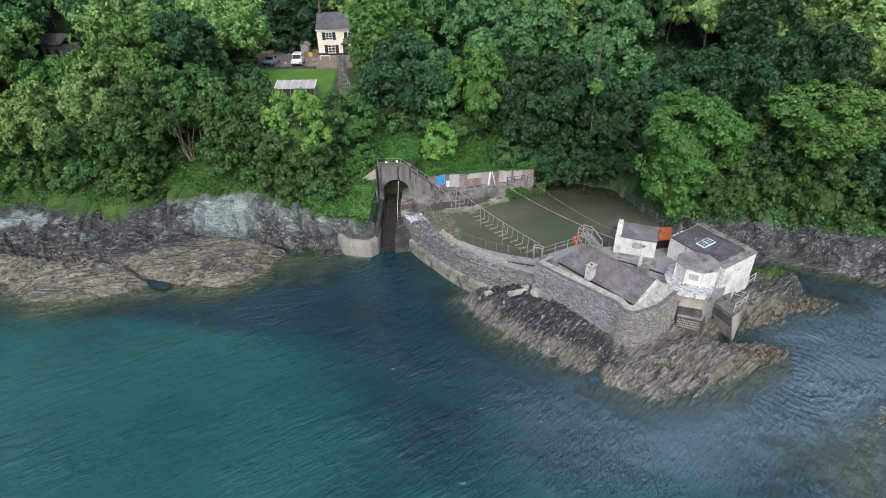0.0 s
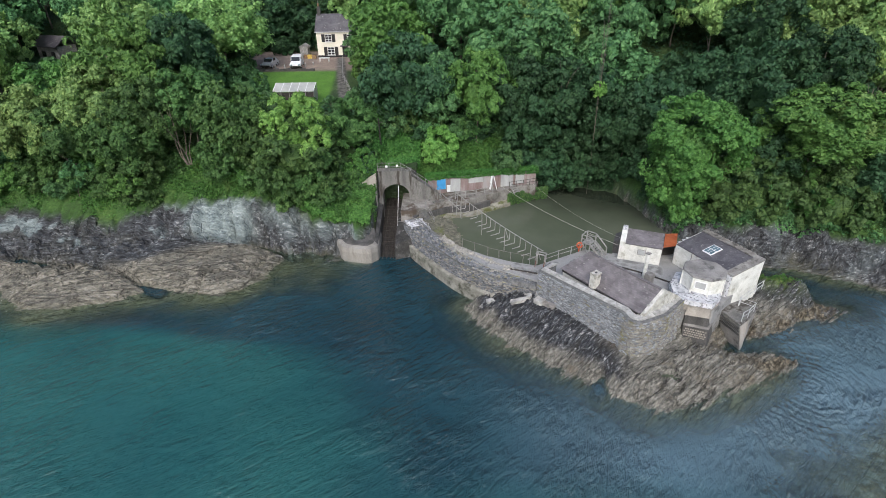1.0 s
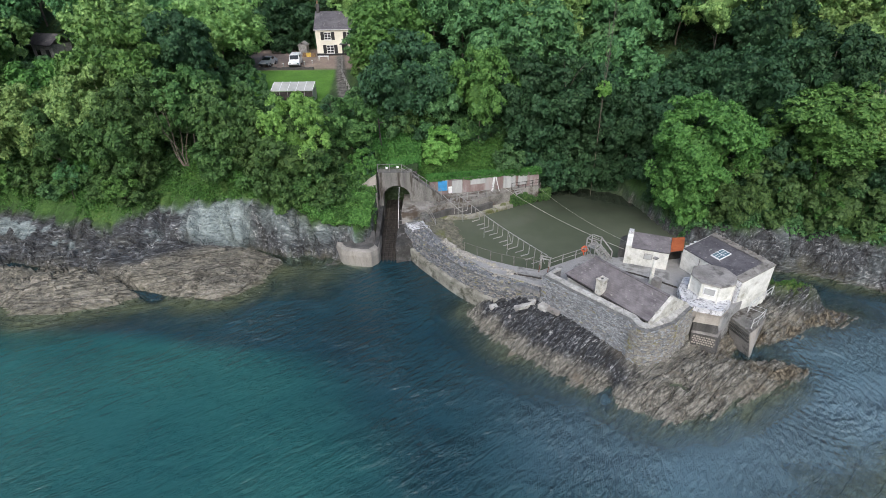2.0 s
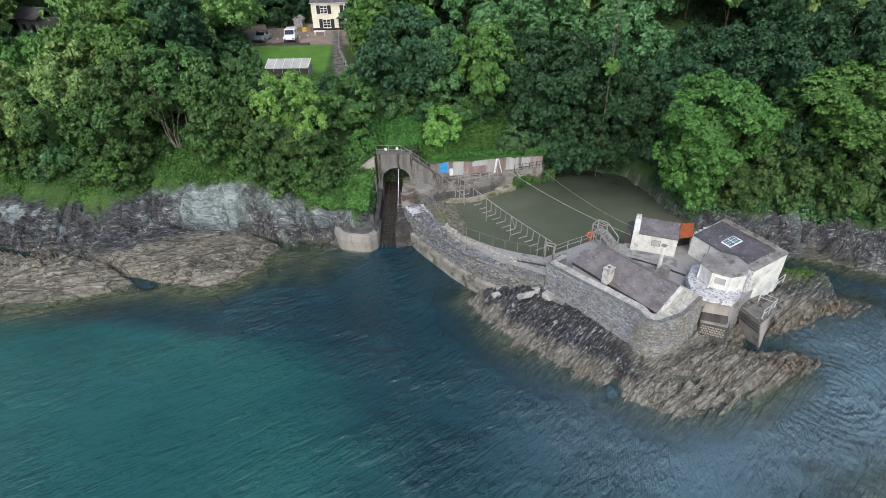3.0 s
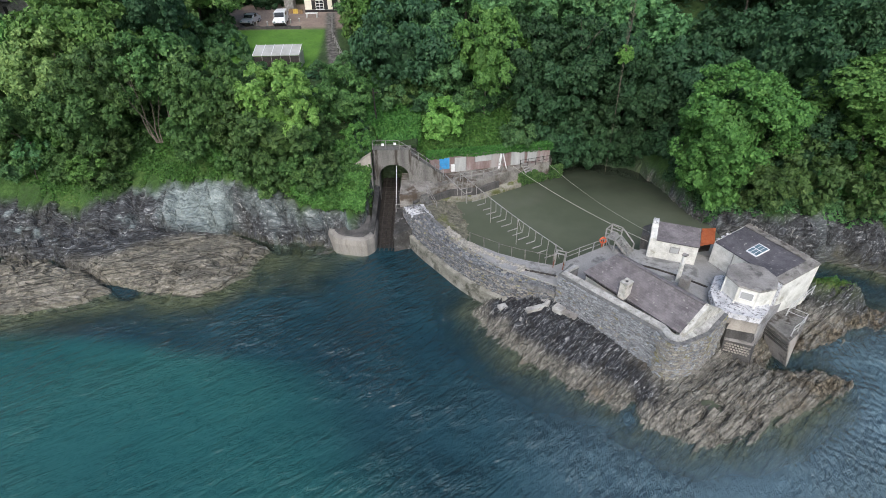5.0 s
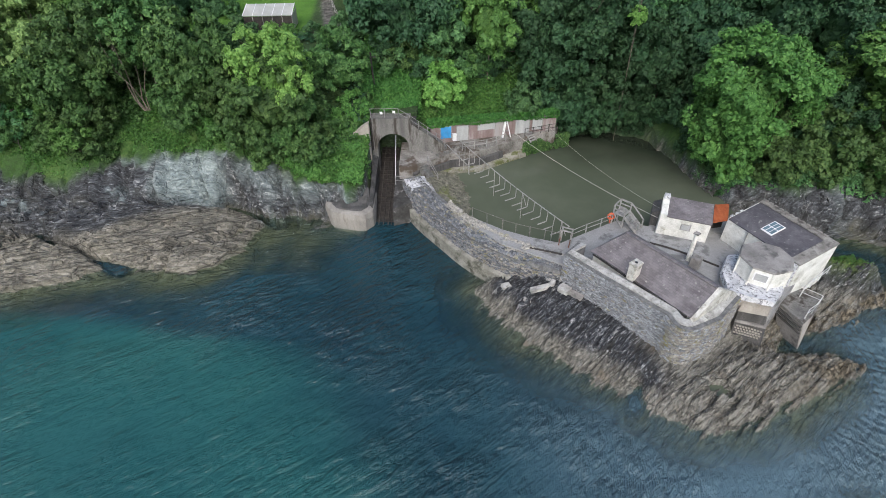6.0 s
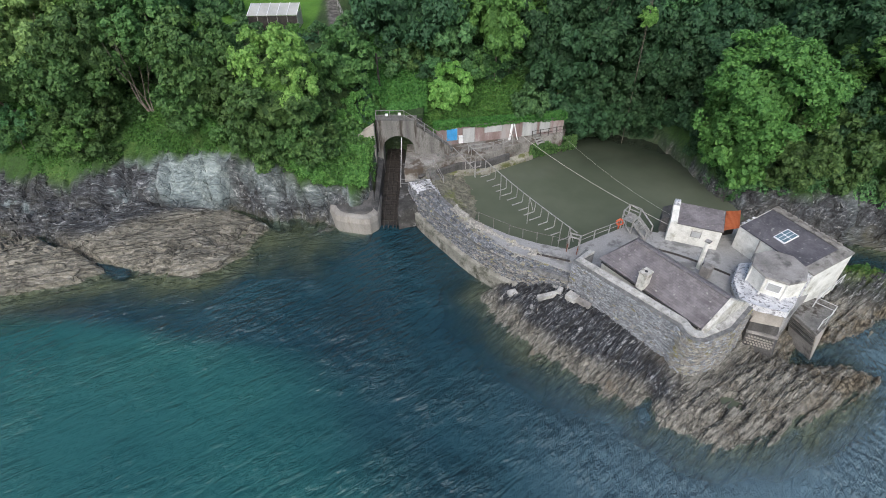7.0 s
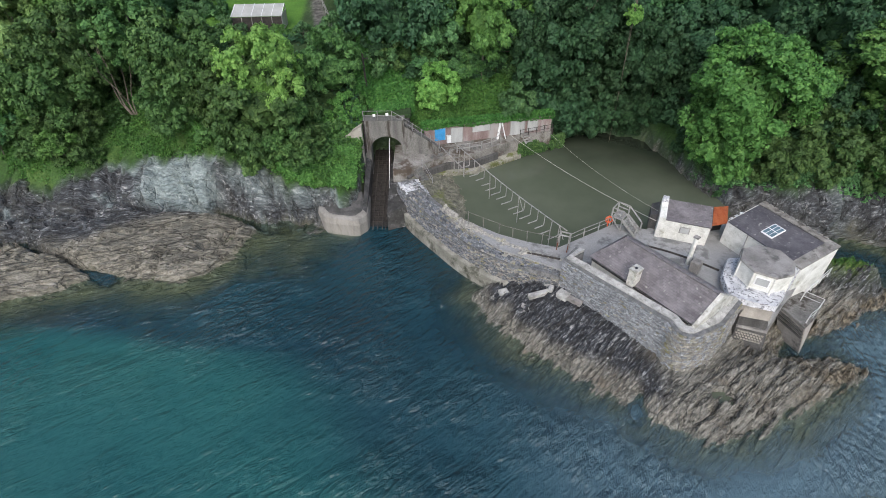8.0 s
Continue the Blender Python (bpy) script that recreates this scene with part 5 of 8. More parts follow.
part("plate", a_box((0, 0, 0), (0.3, 0.03, 0.3), 0, 0.01), M["plastic_white"], pl)
pl2 = copy_thing(pl, Matrix.Translation((-6.4, 66.2, 9.0)))
# flight from the arch down to the quay, with its side wall
bm = bmesh.new()
side = [(-4.6, 4.2), (-0.9, 4.2), (-0.9, 5.0), (-4.6, 7.6)]
v1 = [bm.verts.new((x, 66.05, z)) for x, z in side]
v2 = [bm.verts.new((x, 66.35, z)) for x, z in side]
bm.faces.new(v1)
bm.faces.new(v2[::-1])
for i in range(4):
    j = (i + 1) % 4
    bm.faces.new((v1[i], v2[i], v2[j], v1[j]))
bmesh.ops.recalc_face_normals(bm, faces=bm.faces)
tagged(mesh_object("wall_stair", bm, M["quay"]), "stained concrete side wall of the quay stairs", "wall", kind="structure")
stair("concrete_stairs", (-0.6, 66.95, 4.2), (-5.0, 66.95, 8.0), 1.1, 20, M["quay"], "concrete stairs climbing from the quay to the arch")
railing("stair_railing", [(-0.8, 66.2, 4.75), (-4.7, 66.2, 7.6)], M["galv"], "grey tubular railing along the concrete stairs", 1.0, 1.3)
railing("path_railing", [(-4.7, 66.2, 7.6), (-5.9, 66.3, 8.3)], M["galv"], "grey tubular railing joining stairs and arch", 1.0, 1.3)

# boat slip with rails
bm = bmesh.new()
for y0, z0, y1, z1 in ((54.0, -1.0, 71.0, 2.9),):
    a = [bm.verts.new(p) for p in ((-8.5, y0, z0), (-6.35, y0, z0), (-6.35, y1, z1), (-8.5, y1, z1))]
    b = [bm.verts.new((v.co.x, v.co.y, v.co.z - 1.2)) for v in a]
    bm.faces.new(a)
    bm.faces.new(b[::-1])
    for i in range(4):
        j = (i + 1) % 4
        bm.faces.new((b[i], b[j], a[j], a[i]))
slip = tagged(mesh_object("slipway", bm, M["wood_dark"]), "dark wet sloping boat slip with iron rails, its walls' shade painted in", "slipway", kind="structure")
for x in (-8.0, -7.5, -7.0, -6.65):
    part("slip_rail", beam(bmesh.new(), (x, 54.2, -0.85), (x, 70.8, 2.95), 0.12, 0.16), M["wood_slip"] if x < -7.6 else M["iron_dark"], slip)
for i in range(22):
    y = 54.6 + i * 0.72
    part("sleeper", a_box((-7.43, y, -1.0 + (y - 54) * 3.9 / 17 + 0.0), (2.0, 0.18, 0.08)), M["wood_dark"], slip)
tagged(mesh_object("wall_slip", prism(bmesh.new(), [(-6.35, 57.2), (-4.0, 58.0), (-4.9, 66.0), (-6.35, 66.0)], -1.5, [(-6.35, 57.6), (-4.4, 58.4), (-4.9, 66.0), (-6.35, 66.0)], [2.0, 2.3, 3.1, 3.1]), M["wet_wall"]),
       "dark stained landing wall beside the slip", "wall", kind="structure")
tagged(mesh_object("wall_slip_west", prism(bmesh.new(), [(-8.5, 57.5), (-8.5, 66.0), (-10.0, 66.0), (-9.6, 57.8)], -1.5, [(-8.5, 57.8), (-8.5, 66.0), (-9.1, 66.0), (-8.9, 58.2)], [2.0, 3.6, 3.9, 2.2]), M["wet_wall"]),
       "dark rocky side wall of the slip", "wall", kind="structure")
wp = thing("white_pipe", Matrix.Translation((-6.3, 61.6, 2.6)), "tall thin white pipe standing beside the slip", "pipe")
part("pipe", rod(bmesh.new(), (0, 0, 0), (0, 4.2, 3.8), 0.028, 8), M["plastic_white"], wp)
railing("landing_railing", [(-6.2, 61.0, 2.95), (-4.2, 60.6, 3.2), (-2.2, 58.2, 3.6)], M["galv"], "grey metal railing on the broken landing", 1.0, 1.4)

# round bastion west of the slip
BAS = [(-13.7, 61.4), (-13.7, 59.0), (-13.4, 58.2), (-12.7, 57.3), (-12.1, 57.0), (-9.8, 56.5), (-9.2, 56.6), (-8.5, 57.4), (-8.35, 58.0), (-8.5, 61.4)]
cxb, cyb = -10.9, 59.2
ring = lambda k: [(cxb + (x - cxb) * k, cyb + (y - cyb) * k) for x, y in BAS]
bas = tagged(mesh_object("wall_bastion", prism(bmesh.new(), ring(1.0), -2.0, ring(1.02), 1.35), M["bastion"]), "rounded pale concrete bastion with a dark weathered top", "wall", kind="structure")
part("upper_course", prism(bmesh.new(), ring(1.04), 1.35, ring(0.99), 1.95), M["bastion"], bas)
part("rim", prism(bmesh.new(), ring(0.985), 1.95, ring(0.84), 2.12), M["bastion"], bas)
part("top", prism(bmesh.new(), ring(0.85), 2.0, ring(0.7), [2.75 if y > 59 else 2.22 for x, y in BAS]), M["concrete_dark"], bas, "dark weathered bastion top")


# ------------------------------------------------------------------ buildings on the platform
def roof_tiles_ridge(parent, a, b_, mat, n):
    a, b_ = Vector(a), Vector(b_)
    for i in range(n):
        p, q = a.lerp(b_, (i + 0.04) / n), a.lerp(b_, (i + 0.96) / n)
        part("ridge_tile", beam(bmesh.new(), p, q, 0.26, 0.1), mat, parent)


# long slate-roofed store along the rubble wall
E0, E1 = Vector((11.4, 46.0, 0)), Vector((16.95, 38.15, 0))      # eave line
lu = (E1 - E0).normalized()
ln = Vector((-lu.y, lu.x, 0))                                    # towards the yard
W2 = 2.35
lb = thing("long_store", Matrix.Identity(4), "long low store with purple-grey slate roof behind the rubble wall", "building")
ev, rg = 5.62, 7.25
P = lambda s, d, z: tuple(E0 + lu * s + ln * d) [:2] + (z,)
LL = (E1 - E0).length
walls = [P(0.2, 0.15, 0)[:2], P(LL - 0.1, 0.15, 0)[:2], P(LL - 0.1, 2 * W2 - 0.15, 0)[:2], P(0.2, 2 * W2 - 0.15, 0)[:2]]
part("wall", prism(bmesh.new(), walls, 3.9, walls, 5.5), M["paint_white"], lb, "stained white limewashed walls")
part("roof", roof_slab([P(0, -0.1, ev), P(LL, -0.1, ev), P(LL, W2, rg), P(1.35, W2, rg)], 0.14), M["slate"], lb, "purple-grey weathered slates")
part("roof", roof_slab([P(LL, 2 * W2 + 0.1, ev), P(0, 2 * W2 + 0.1, ev), P(1.35, W2, rg), P(LL, W2, rg)], 0.14), M["slate"], lb)
part("hip", roof_slab([P(0, 2 * W2 + 0.1, ev), P(0, -0.1, ev), P(1.35, W2, rg)], 0.14), M["slate"], lb)
bm = bmesh.new()
tri = [P(LL, -0.35, 5.3), P(LL, 2 * W2 + 0.25, 5.3), P(LL, 2 * W2 + 0.2, ev + 0.1), P(LL, W2, rg + 0.16), P(LL, -0.3, ev + 0.08)]
va = [bm.verts.new(p) for p in tri]
vb = [bm.verts.new(Vector(p) + lu * 0.32) for p in tri]
bm.faces.new(va)
bm.faces.new(vb[::-1])
for i in range(5):
    j = (i + 1) % 5
    bm.faces.new((va[i], vb[i], vb[j], va[j]))
bmesh.ops.recalc_face_normals(bm, faces=bm.faces)
part("gable", bm, M["lime_grey"], lb, "white limewashed gable with a raised verge")
roof_tiles_ridge(lb, P(1.35, W2, rg + 0.02), P(LL - 0.05, W2, rg + 0.02), M["ridge"], 16)
part("gutter", beam(bmesh.new(), P(0.4, -0.22, ev - 0.06), P(LL - 0.3, -0.22, ev - 0.06), 0.12, 0.1), M["iron_dark"], lb, "dark iron gutter")
ch = part("chimney", box(box(bmesh.new(), P(4.25, 0.0, 6.35), (0.62, 0.85, 1.5), math.degrees(math.atan2(lu.y, lu.x)), 0.03), P(4.25, 0.0, 7.12), (0.72, 0.95, 0.12), math.degrees(math.atan2(lu.y, lu.x)), 0.03), M["lime_grey"], lb, "squat whitewashed chimney with a small dark flue")
part("flue", rod(bmesh.new(), P(4.25, 0.0, 7.1), P(4.25, 0.0, 7.22), 0.12, 12), M["black"], ch)

# small white shed
S0, S1 = Vector((18.6, 50.5, 0)), Vector((22.5, 48.95, 0))
su = (S1 - S0).normalized()
sdeg = math.degrees(math.atan2(su.y, su.x))
SL, SD = (S1 - S0).length, 2.3
sh = thing("white_shed", Matrix.Translation((S0.x, S0.y, 4.0)) @ Matrix.Rotation(radians(sdeg), 4, "Z"), "small whitewashed shed with a slate lean-to roof", "shed")
bm = bmesh.new()
prism(bm, [(0, 0), (SL, 0), (SL, SD), (0, SD)], 0, [(0, 0), (SL, 0), (SL, SD), (0, SD)], [2.0, 2.0, 2.5, 2.5])
part("wall", bm, M["paint_white"], sh, "stained whitewashed walls")
part("roof", roof_slab([(0.5, -0.12, 2.05), (SL + 0.05, -0.12, 2.05), (SL + 0.05, SD + 0.1, 2.64), (0.5, SD + 0.1, 2.64)], 0.1), M["slate"], sh)
bm = bmesh.new()
tri = [(0, -0.06, 0), (0, SD + 0.05, 0), (0, SD + 0.05, 2.78), (0, -0.06, 2.16)]
va = [bm.verts.new((-0.06, y, z)) for x, y, z in tri]
vb = [bm.verts.new((0.5, y, z)) for x, y, z in tri]
bm.faces.new(va)
bm.faces.new(vb[::-1])
for i in range(4):
    j = (i + 1) % 4
    bm.faces.new((va[i], vb[i], vb[j], va[j]))
bmesh.ops.recalc_face_normals(bm, faces=bm.faces)
part("gable", bm, M["paint_white"], sh, "raised whitewashed gable end")
part("lean_to", prism(bmesh.new(), [(-0.75, 1.1), (-0.06, 1.1), (-0.06, 3.2), (-0.75, 3.2)], 0, [(-0.75, 1.1), (-0.06, 1.1), (-0.06, 3.2), (-0.75, 3.2)], [1.35, 1.75, 1.75, 1.35]), M["concrete_dark"], sh, "dark lean-to against the gable")
part("chimney", a_box((0.22, SD - 0.3, 2.85), (0.5, 0.6, 0.35), 0, 0.04), M["lime_broken"], sh, "broken stump of a chimney")
wn_ = part("window", a_box((2.25, -0.015, 1.2), (0.86, 0.07, 0.66), 0, 0.01), M["wood_grey"], sh, "small boarded window")
part("pane", a_box((2.25, -0.06, 1.2), (0.7, 0.03, 0.5), 0, 0.0), M["door_grey"], wn_)

# orange rusted sheet bridging shed and house, over a passage
ors = thing("rusted_roof_sheet", Matrix.Identity(4), "bright orange rusted metal sheet over the passage", "metal sheet")
bm = bmesh.new()
LLc, LRc, URc, ULc = Vector((22.62, 49.05, 6.12)), Vector((24.15, 49.5, 6.06)), Vector((24.95, 51.45, 6.5)), Vector((23.5, 51.2, 6.6))
nx = 24
for k in range(nx + 1):
    lo, hi = LLc.lerp(LRc, k / nx), ULc.lerp(URc, k / nx)
    dz = Vector((0, 0, 0.03 if k % 2 else -0.03))
    v = [bm.verts.new(p + dz + Vector((0, 0, o))) for p in (lo, hi) for o in (0, -0.03)]
    if k:
        bm.faces.new((pv[0], v[0], v[2], pv[2]))
        bm.faces.new((pv[1], pv[3], v[3], v[1]))
        bm.faces.new((pv[0], pv[1], v[1], v[0]))
        bm.faces.new((pv[2], v[2], v[3], pv[3]))
    pv = v
part("sheet", bm, M["rust_sheet"], ors)
part("lintel", beam(bmesh.new(), LLc - Vector((0, -0.2, 0.1)), LRc - Vector((0, -0.2, 0.1)), 0.14, 0.14), M["wood_dark"], ors)
# added dark panel in place of the shade within the open passage
part("back_boards", prism(bmesh.new(), [(23.4, 51.0), (24.9, 51.3), (24.9, 51.4), (23.4, 51.1)], 4.0, [(23.4, 51.0), (24.9, 51.3), (24.9, 51.4), (23.4, 51.1)], 6.4), M["wood_dark"], ors, "dark panel added for the shade inside the passage")

# larger white house with slate roof and roof window
B0, B1 = Vector((24.1, 49.5, 0)), Vector((27.05, 43.1, 0))
bu = (B1 - B0).normalized()
bdeg = math.degrees(math.atan2(bu.y, bu.x))
BL, BD = (B1 - B0).length, 3.95
EV, PITCH = 2.4, 0.19                  # front eaves above the house's foot at z = 3.9, and the roof's rise towards the back
bg = thing("white_house", Matrix.Translation((B0.x, B0.y, 3.9)) @ Matrix.Rotation(radians(bdeg), 4, "Z"), "whitewashed house with dark slate lean-to roof and a roof window", "building")
fp = [(0, 0), (BL, 0), (BL, BD), (0, BD)]
part("wall", prism(bmesh.new(), fp, -1.5, fp, [EV, EV, EV + BD * PITCH, EV + BD * PITCH]), M["paint_white"], bg, "bright whitewashed walls, stained low down")
rz_ = lambda d: EV + 0.08 + d * PITCH
roof_at = lambda x0, x1, d0, d1, up, thick: roof_slab([(x0, d0, rz_(d0) + up), (x1, d0, rz_(d0) + up), (x1, d1, rz_(d1) + up), (x0, d1, rz_(d1) + up)], thick)
part("roof", roof_at(0.12, BL - 0.85, -0.12, BD - 0.5, 0.0, 0.08), M["slate_dark"], bg, "dark slate roof")
part("verge", roof_at(BL - 0.85, BL + 0.06, -0.14, BD + 0.05, 0.03, 0.12), M["verge"], bg, "brown-grey cement verge along the gable")
part("rear_strip", roof_at(0.0, BL - 0.86, BD - 0.5, BD + 0.05, 0.02, 0.1), M["verge"], bg, "cement flashing along the back of the roof")
for i in range(12):
    x0 = 0.1 + i * 0.51
    for d_, up in ((BD - 0.5, 0.09), (BD - 0.06, 0.11)):
        part("ridge_block", a_box((x0 + 0.21, d_, rz_(d_) + up + random.uniform(-0.02, 0.02)), (0.38, 0.18, 0.11), random.uniform(-3, 3), 0.03), M["verge"], bg)
for i in range(3):
    y = 0.15 + i * 0.55
    part("verge_block", a_box((0.02, y + 0.2, rz_(y + 0.2) + 0.02), (0.22, 0.36, 0.1), random.uniform(-5, 5), 0.03), M["lime_broken"], bg, "broken limewashed verge stone")
sw0, sw1, sd0, sd1 = 2.55, 3.6, 0.8, 2.35
sk = part("roof_window", roof_at(sw0, sw1, sd0, sd1, 0.1, 0.12), M["plastic_white"], bg, "white framed roof window with six panes")
for i in (0, 1, 2):
    for j in (0, 1):
        x0, y0 = sw0 + 0.07 + i * 0.32, sd0 + 0.1 + j * 0.72
        part("pane", roof_at(x0, x0 + 0.27, y0, y0 + 0.64, 0.115, 0.02), M["glass_sky"], sk)
part("down_pipe", rod(bmesh.new(), (2.2, -0.1, -0.1), (2.2, -0.1, EV), 0.05, 8), M["coping"], bg)
part("pier", a_box((BL - 0.35, -0.2, 1.0), (0.55, 0.5, 2.7), 0, 0.04), M["lime_broken"], bg, "crumbling limewashed corner pier")

# lookout: half-octagonal white bay with flat cement top, on a ledge above a dark tower
LK = [(24.45 + 1.95 * math.cos(a), 43.5 + 1.95 * math.sin(a)) for a in [radians(216.5 + 45 * k) for k in range(8)]]
lk = thing("lookout_bay", Matrix.Identity(4), "round white lookout bay with flat grey cement roof", "building")
grow = lambda pts, k, c=(24.45, 43.5): [(c[0] + (x - c[0]) * k, c[1] + (y - c[1]) * k) for x, y in pts]
part("wall", prism(bmesh.new(), LK, 4.9, LK, 6.7), M["paint_white"], lk)
part("roof", prism(bmesh.new(), grow(LK, 1.05), 6.7, grow(LK, 1.02), 6.84), M["concrete"], lk, "flat grey cement roof")
wc = [(LK[0][i] + LK[1][i]) / 2 for i in (0, 1)]
wdeg = math.degrees(math.atan2(LK[1][1] - LK[0][1], LK[1][0] - LK[0][0]))
wo = Vector((math.cos(radians(239)), math.sin(radians(239)), 0))
wd2 = part("window", a_box((wc[0] + wo.x * 0.02, wc[1] + wo.y * 0.02, 6.05), (1.05, 0.1, 0.78), wdeg, 0.01), M["plastic_white"], lk, "boarded pale window")
part("pane", a_box((wc[0] + wo.x * 0.05, wc[1] + wo.y * 0.05, 6.05), (0.88, 0.1, 0.62), wdeg), M["door_grey"], wd2)
for k in (7, 0, 1, 2):
    part("pilaster", a_box((LK[k][0], LK[k][1], 5.85), (0.14, 0.14, 1.7), 216.5 + 45 * k, 0.02), M["paint_white"], lk)
part("skirt", prism(bmesh.new(), grow(LK, 1.05), 4.85, grow(LK, 1.01), 5.2), M["lime_broken"], lk, "flaking limewashed foot of the wall")
LEDGE = [(22.9, 46.0), (21.6, 44.0), (21.17, 41.86), (21.64, 41.26), (22.56, 40.78), (24.11, 40.18), (25.59, 41.63), (26.4, 43.2), (24.5, 46.2)]
part("ledge", prism(bmesh.new(), LEDGE, 4.6, grow(LEDGE, 0.97), 5.05), M["lime_broken"], lk, "patchy white and blue-grey limewashed ledge")
part("ledge_wall", prism(bmesh.new(), grow(LEDGE, 0.95), 3.9, grow(LEDGE, 0.95), 4.6), M["concrete_pale"], lk, "cream wall under the ledge")
TW = [(21.9, 41.7), (22.5, 41.1), (24.0, 40.55), (25.3, 41.8), (24.0, 44.0), (22.0, 44.0)]
part("tower", prism(bmesh.new(), TW, 3.4, TW, 4.6), M["concrete"], lk, "grey wall under the ledge")
part("canopy", prism(bmesh.new(), [(22.15, 40.95), (24.2, 40.3), (24.8, 40.95), (22.8, 41.7)], 3.45, [(22.45, 41.05), (24.1, 40.45), (24.65, 41.0), (22.9, 41.7)], 4.4), M["concrete_pale"], lk, "sloping cream cement apron")
part("lower_tower", prism(bmesh.new(), [(22.25, 40.55), (24.3, 39.5), (25.8, 41.6), (24.0, 43.0), (22.3, 42.3)], 0.0, [(22.35, 41.1), (24.2, 40.55), (25.2, 41.5), (24.0, 43.0), (22.4, 42.4)], 3.5), M["concrete_dark"], lk, "dark stained tower foot")
part("string_course", prism(bmesh.new(), [(22.22, 40.82), (24.3, 40.0), (25.55, 41.6), (23.5, 42.8)], 2.35, [(22.25, 40.9), (24.28, 40.12), (25.5, 41.6), (23.5, 42.8)], 2.5), M["concrete"], lk)
ta, tb = Vector((22.36, 40.72, 0)), Vector((24.2, 39.86, 0))
for j in range(4):
    for i in range(9):
        q = ta.lerp(tb, (i + 0.5 + 0.5 * (j % 2)) / 9.6)
        part("lattice_block", a_box((q.x, q.y + 0.045 * j, 1.35 + j * 0.22), (0.15, 0.14, 0.09), -23, 0.01), M["concrete_pale"], lk)

# landing stage with railings beside the house
LS = [(26.35, 42.5), (27.1, 40.1), (28.4, 41.1), (30.1, 42.8), (28.9, 44.1)]
LB = [(27.0, 42.0), (27.75, 40.0), (28.4, 40.8), (29.6, 42.6), (28.6, 43.8)]
ls = thing("landing_stage", Matrix.Identity(4), "weathered concrete landing stage with dark ledges above the rocks", "platform")
part("body", prism(bmesh.new(), LB, -0.4, LS, 2.75), M["concrete"], ls, "grey streaked concrete body")
part("slab", prism(bmesh.new(), grow(LS, 1.04, (28.2, 42.2)), 2.75, grow(LS, 1.04, (28.2, 42.2)), 2.95), M["quay"], ls)
for z_ in (1.75, 2.1, 2.45):
    f = (z_ + 0.4) / 3.15
    pa = Vector((*LB[0], 0)).lerp(Vector((*LS[0], 0)), f)
    pb = Vector((*LB[1], 0)).lerp(Vector((*LS[1], 0)), f)
    part("ledge", beam(bmesh.new(), (pa.x, pa.y, z_), (pb.x, pb.y, z_), 0.3, 0.13), M["concrete_dark"], ls, "dark weed-stained ledge")
part("pale_face", prism(bmesh.new(), [(27.78, 39.95), (28.44, 40.75), (28.4, 40.8), (27.75, 40.0)], -0.3, [(27.14, 40.04), (28.44, 41.04), (28.4, 41.1), (27.1, 40.1)], 2.7), M["concrete_pale"], ls, "pale rust-stained end face")
railing("landing_stage_railing", [(28.3, 43.0, 2.95), (29.3, 42.05, 2.95), (28.25, 41.1, 2.95), (27.4, 40.55, 2.95)], M["rail_white"], "white metal railing round the landing stage", 1.0, 1.1, 0.03)
railing("house_side_railing", [(28.5, 43.2, 2.95), (31.7, 45.4, 3.3)], M["rail_white"], "thin metal railing beside the house", 1.0, 1.5)

# stone stump and post in the yard
ys = thing("yard_chimney", Matrix.Translation((20.2, 45.5, 4.0)), "pale cement chimney stump in the yard", "chimney")
part("base", a_box((0, 0, 0.6), (0.75, 0.75, 1.2), -50, 0.05), M["concrete"], ys)
part("stack", rod(bmesh.new(), (-0.1, 1.05, 0), (-0.1, 1.05, 2.85), 0.2, 10, 0.17), M["paint_white"], ys, "white chimney pipe")
part("cap", a_box((-0.1, 1.05, 2.88), (0.46, 0.46, 0.1), -50, 0.02), M["concrete"], ys)
ho = thing("drain_kerb", Matrix.Identity(4), "dark curved pipe lying across the yard", "pipe")
pp = smooth_path([(15.2, 49.6), (17.6, 49.0), (20.0, 47.6), (22.4, 45.6)], 2)
for a, b_ in zip(pp, pp[1:]):
    part("pipe_length", rod(bmesh.new(), (*a, 4.06), (*b_, 4.06), 0.09, 8), M["iron_dark"], ho)
ho2 = thing("hose", Matrix.Identity(4), "dark thick hose lying on the walkway", "hose")
for a, b_ in (((6.6, 48.4, 4.07), (9.4, 47.4, 4.07)),):
    part("pipe_length", rod(bmesh.new(), a, b_, 0.09, 8), M["iron_dark"], ho2)

# ------------------------------------------------------------------ railings and timber round the pool
railing("walkway_railing", [(1.8, 53.3, 4.0), (4.5, 51.3, 4.0), (6.9, 50.1, 4.0), (9.4, 49.2, 4.0)], M["rail_worn"], "low brown-grey posts and wires along the pool walkway", 1.1, 1.75, 0.03, (0.95,), 0.06)
railing("yard_railing", [(10.6, 49.7, 4.0), (15.2, 52.3, 4.0)], M["wood_grey"], "grey timber railing along the yard's pool edge", 1.0, 1.6, 0.04, (0.95, 0.5), 0.03)
railing("quay_railing", [(1.2, 66.1, 4.25), (4.0, 66.9, 4.25), (6.4, 68.4, 4.25)], M["wood_grey"], "grey timber railing along the quay's edge", 1.0, 1.4, 0.045, (0.95, 0.5), 0.06)
railing("quay_end_railing", [(8.8, 69.6, 4.25), (12.8, 71.0, 4.25)], M["iron_dark"], "dark iron railing at the quay's end", 1.0, 1.2, 0.035, (0.95, 0.5), 0.03)

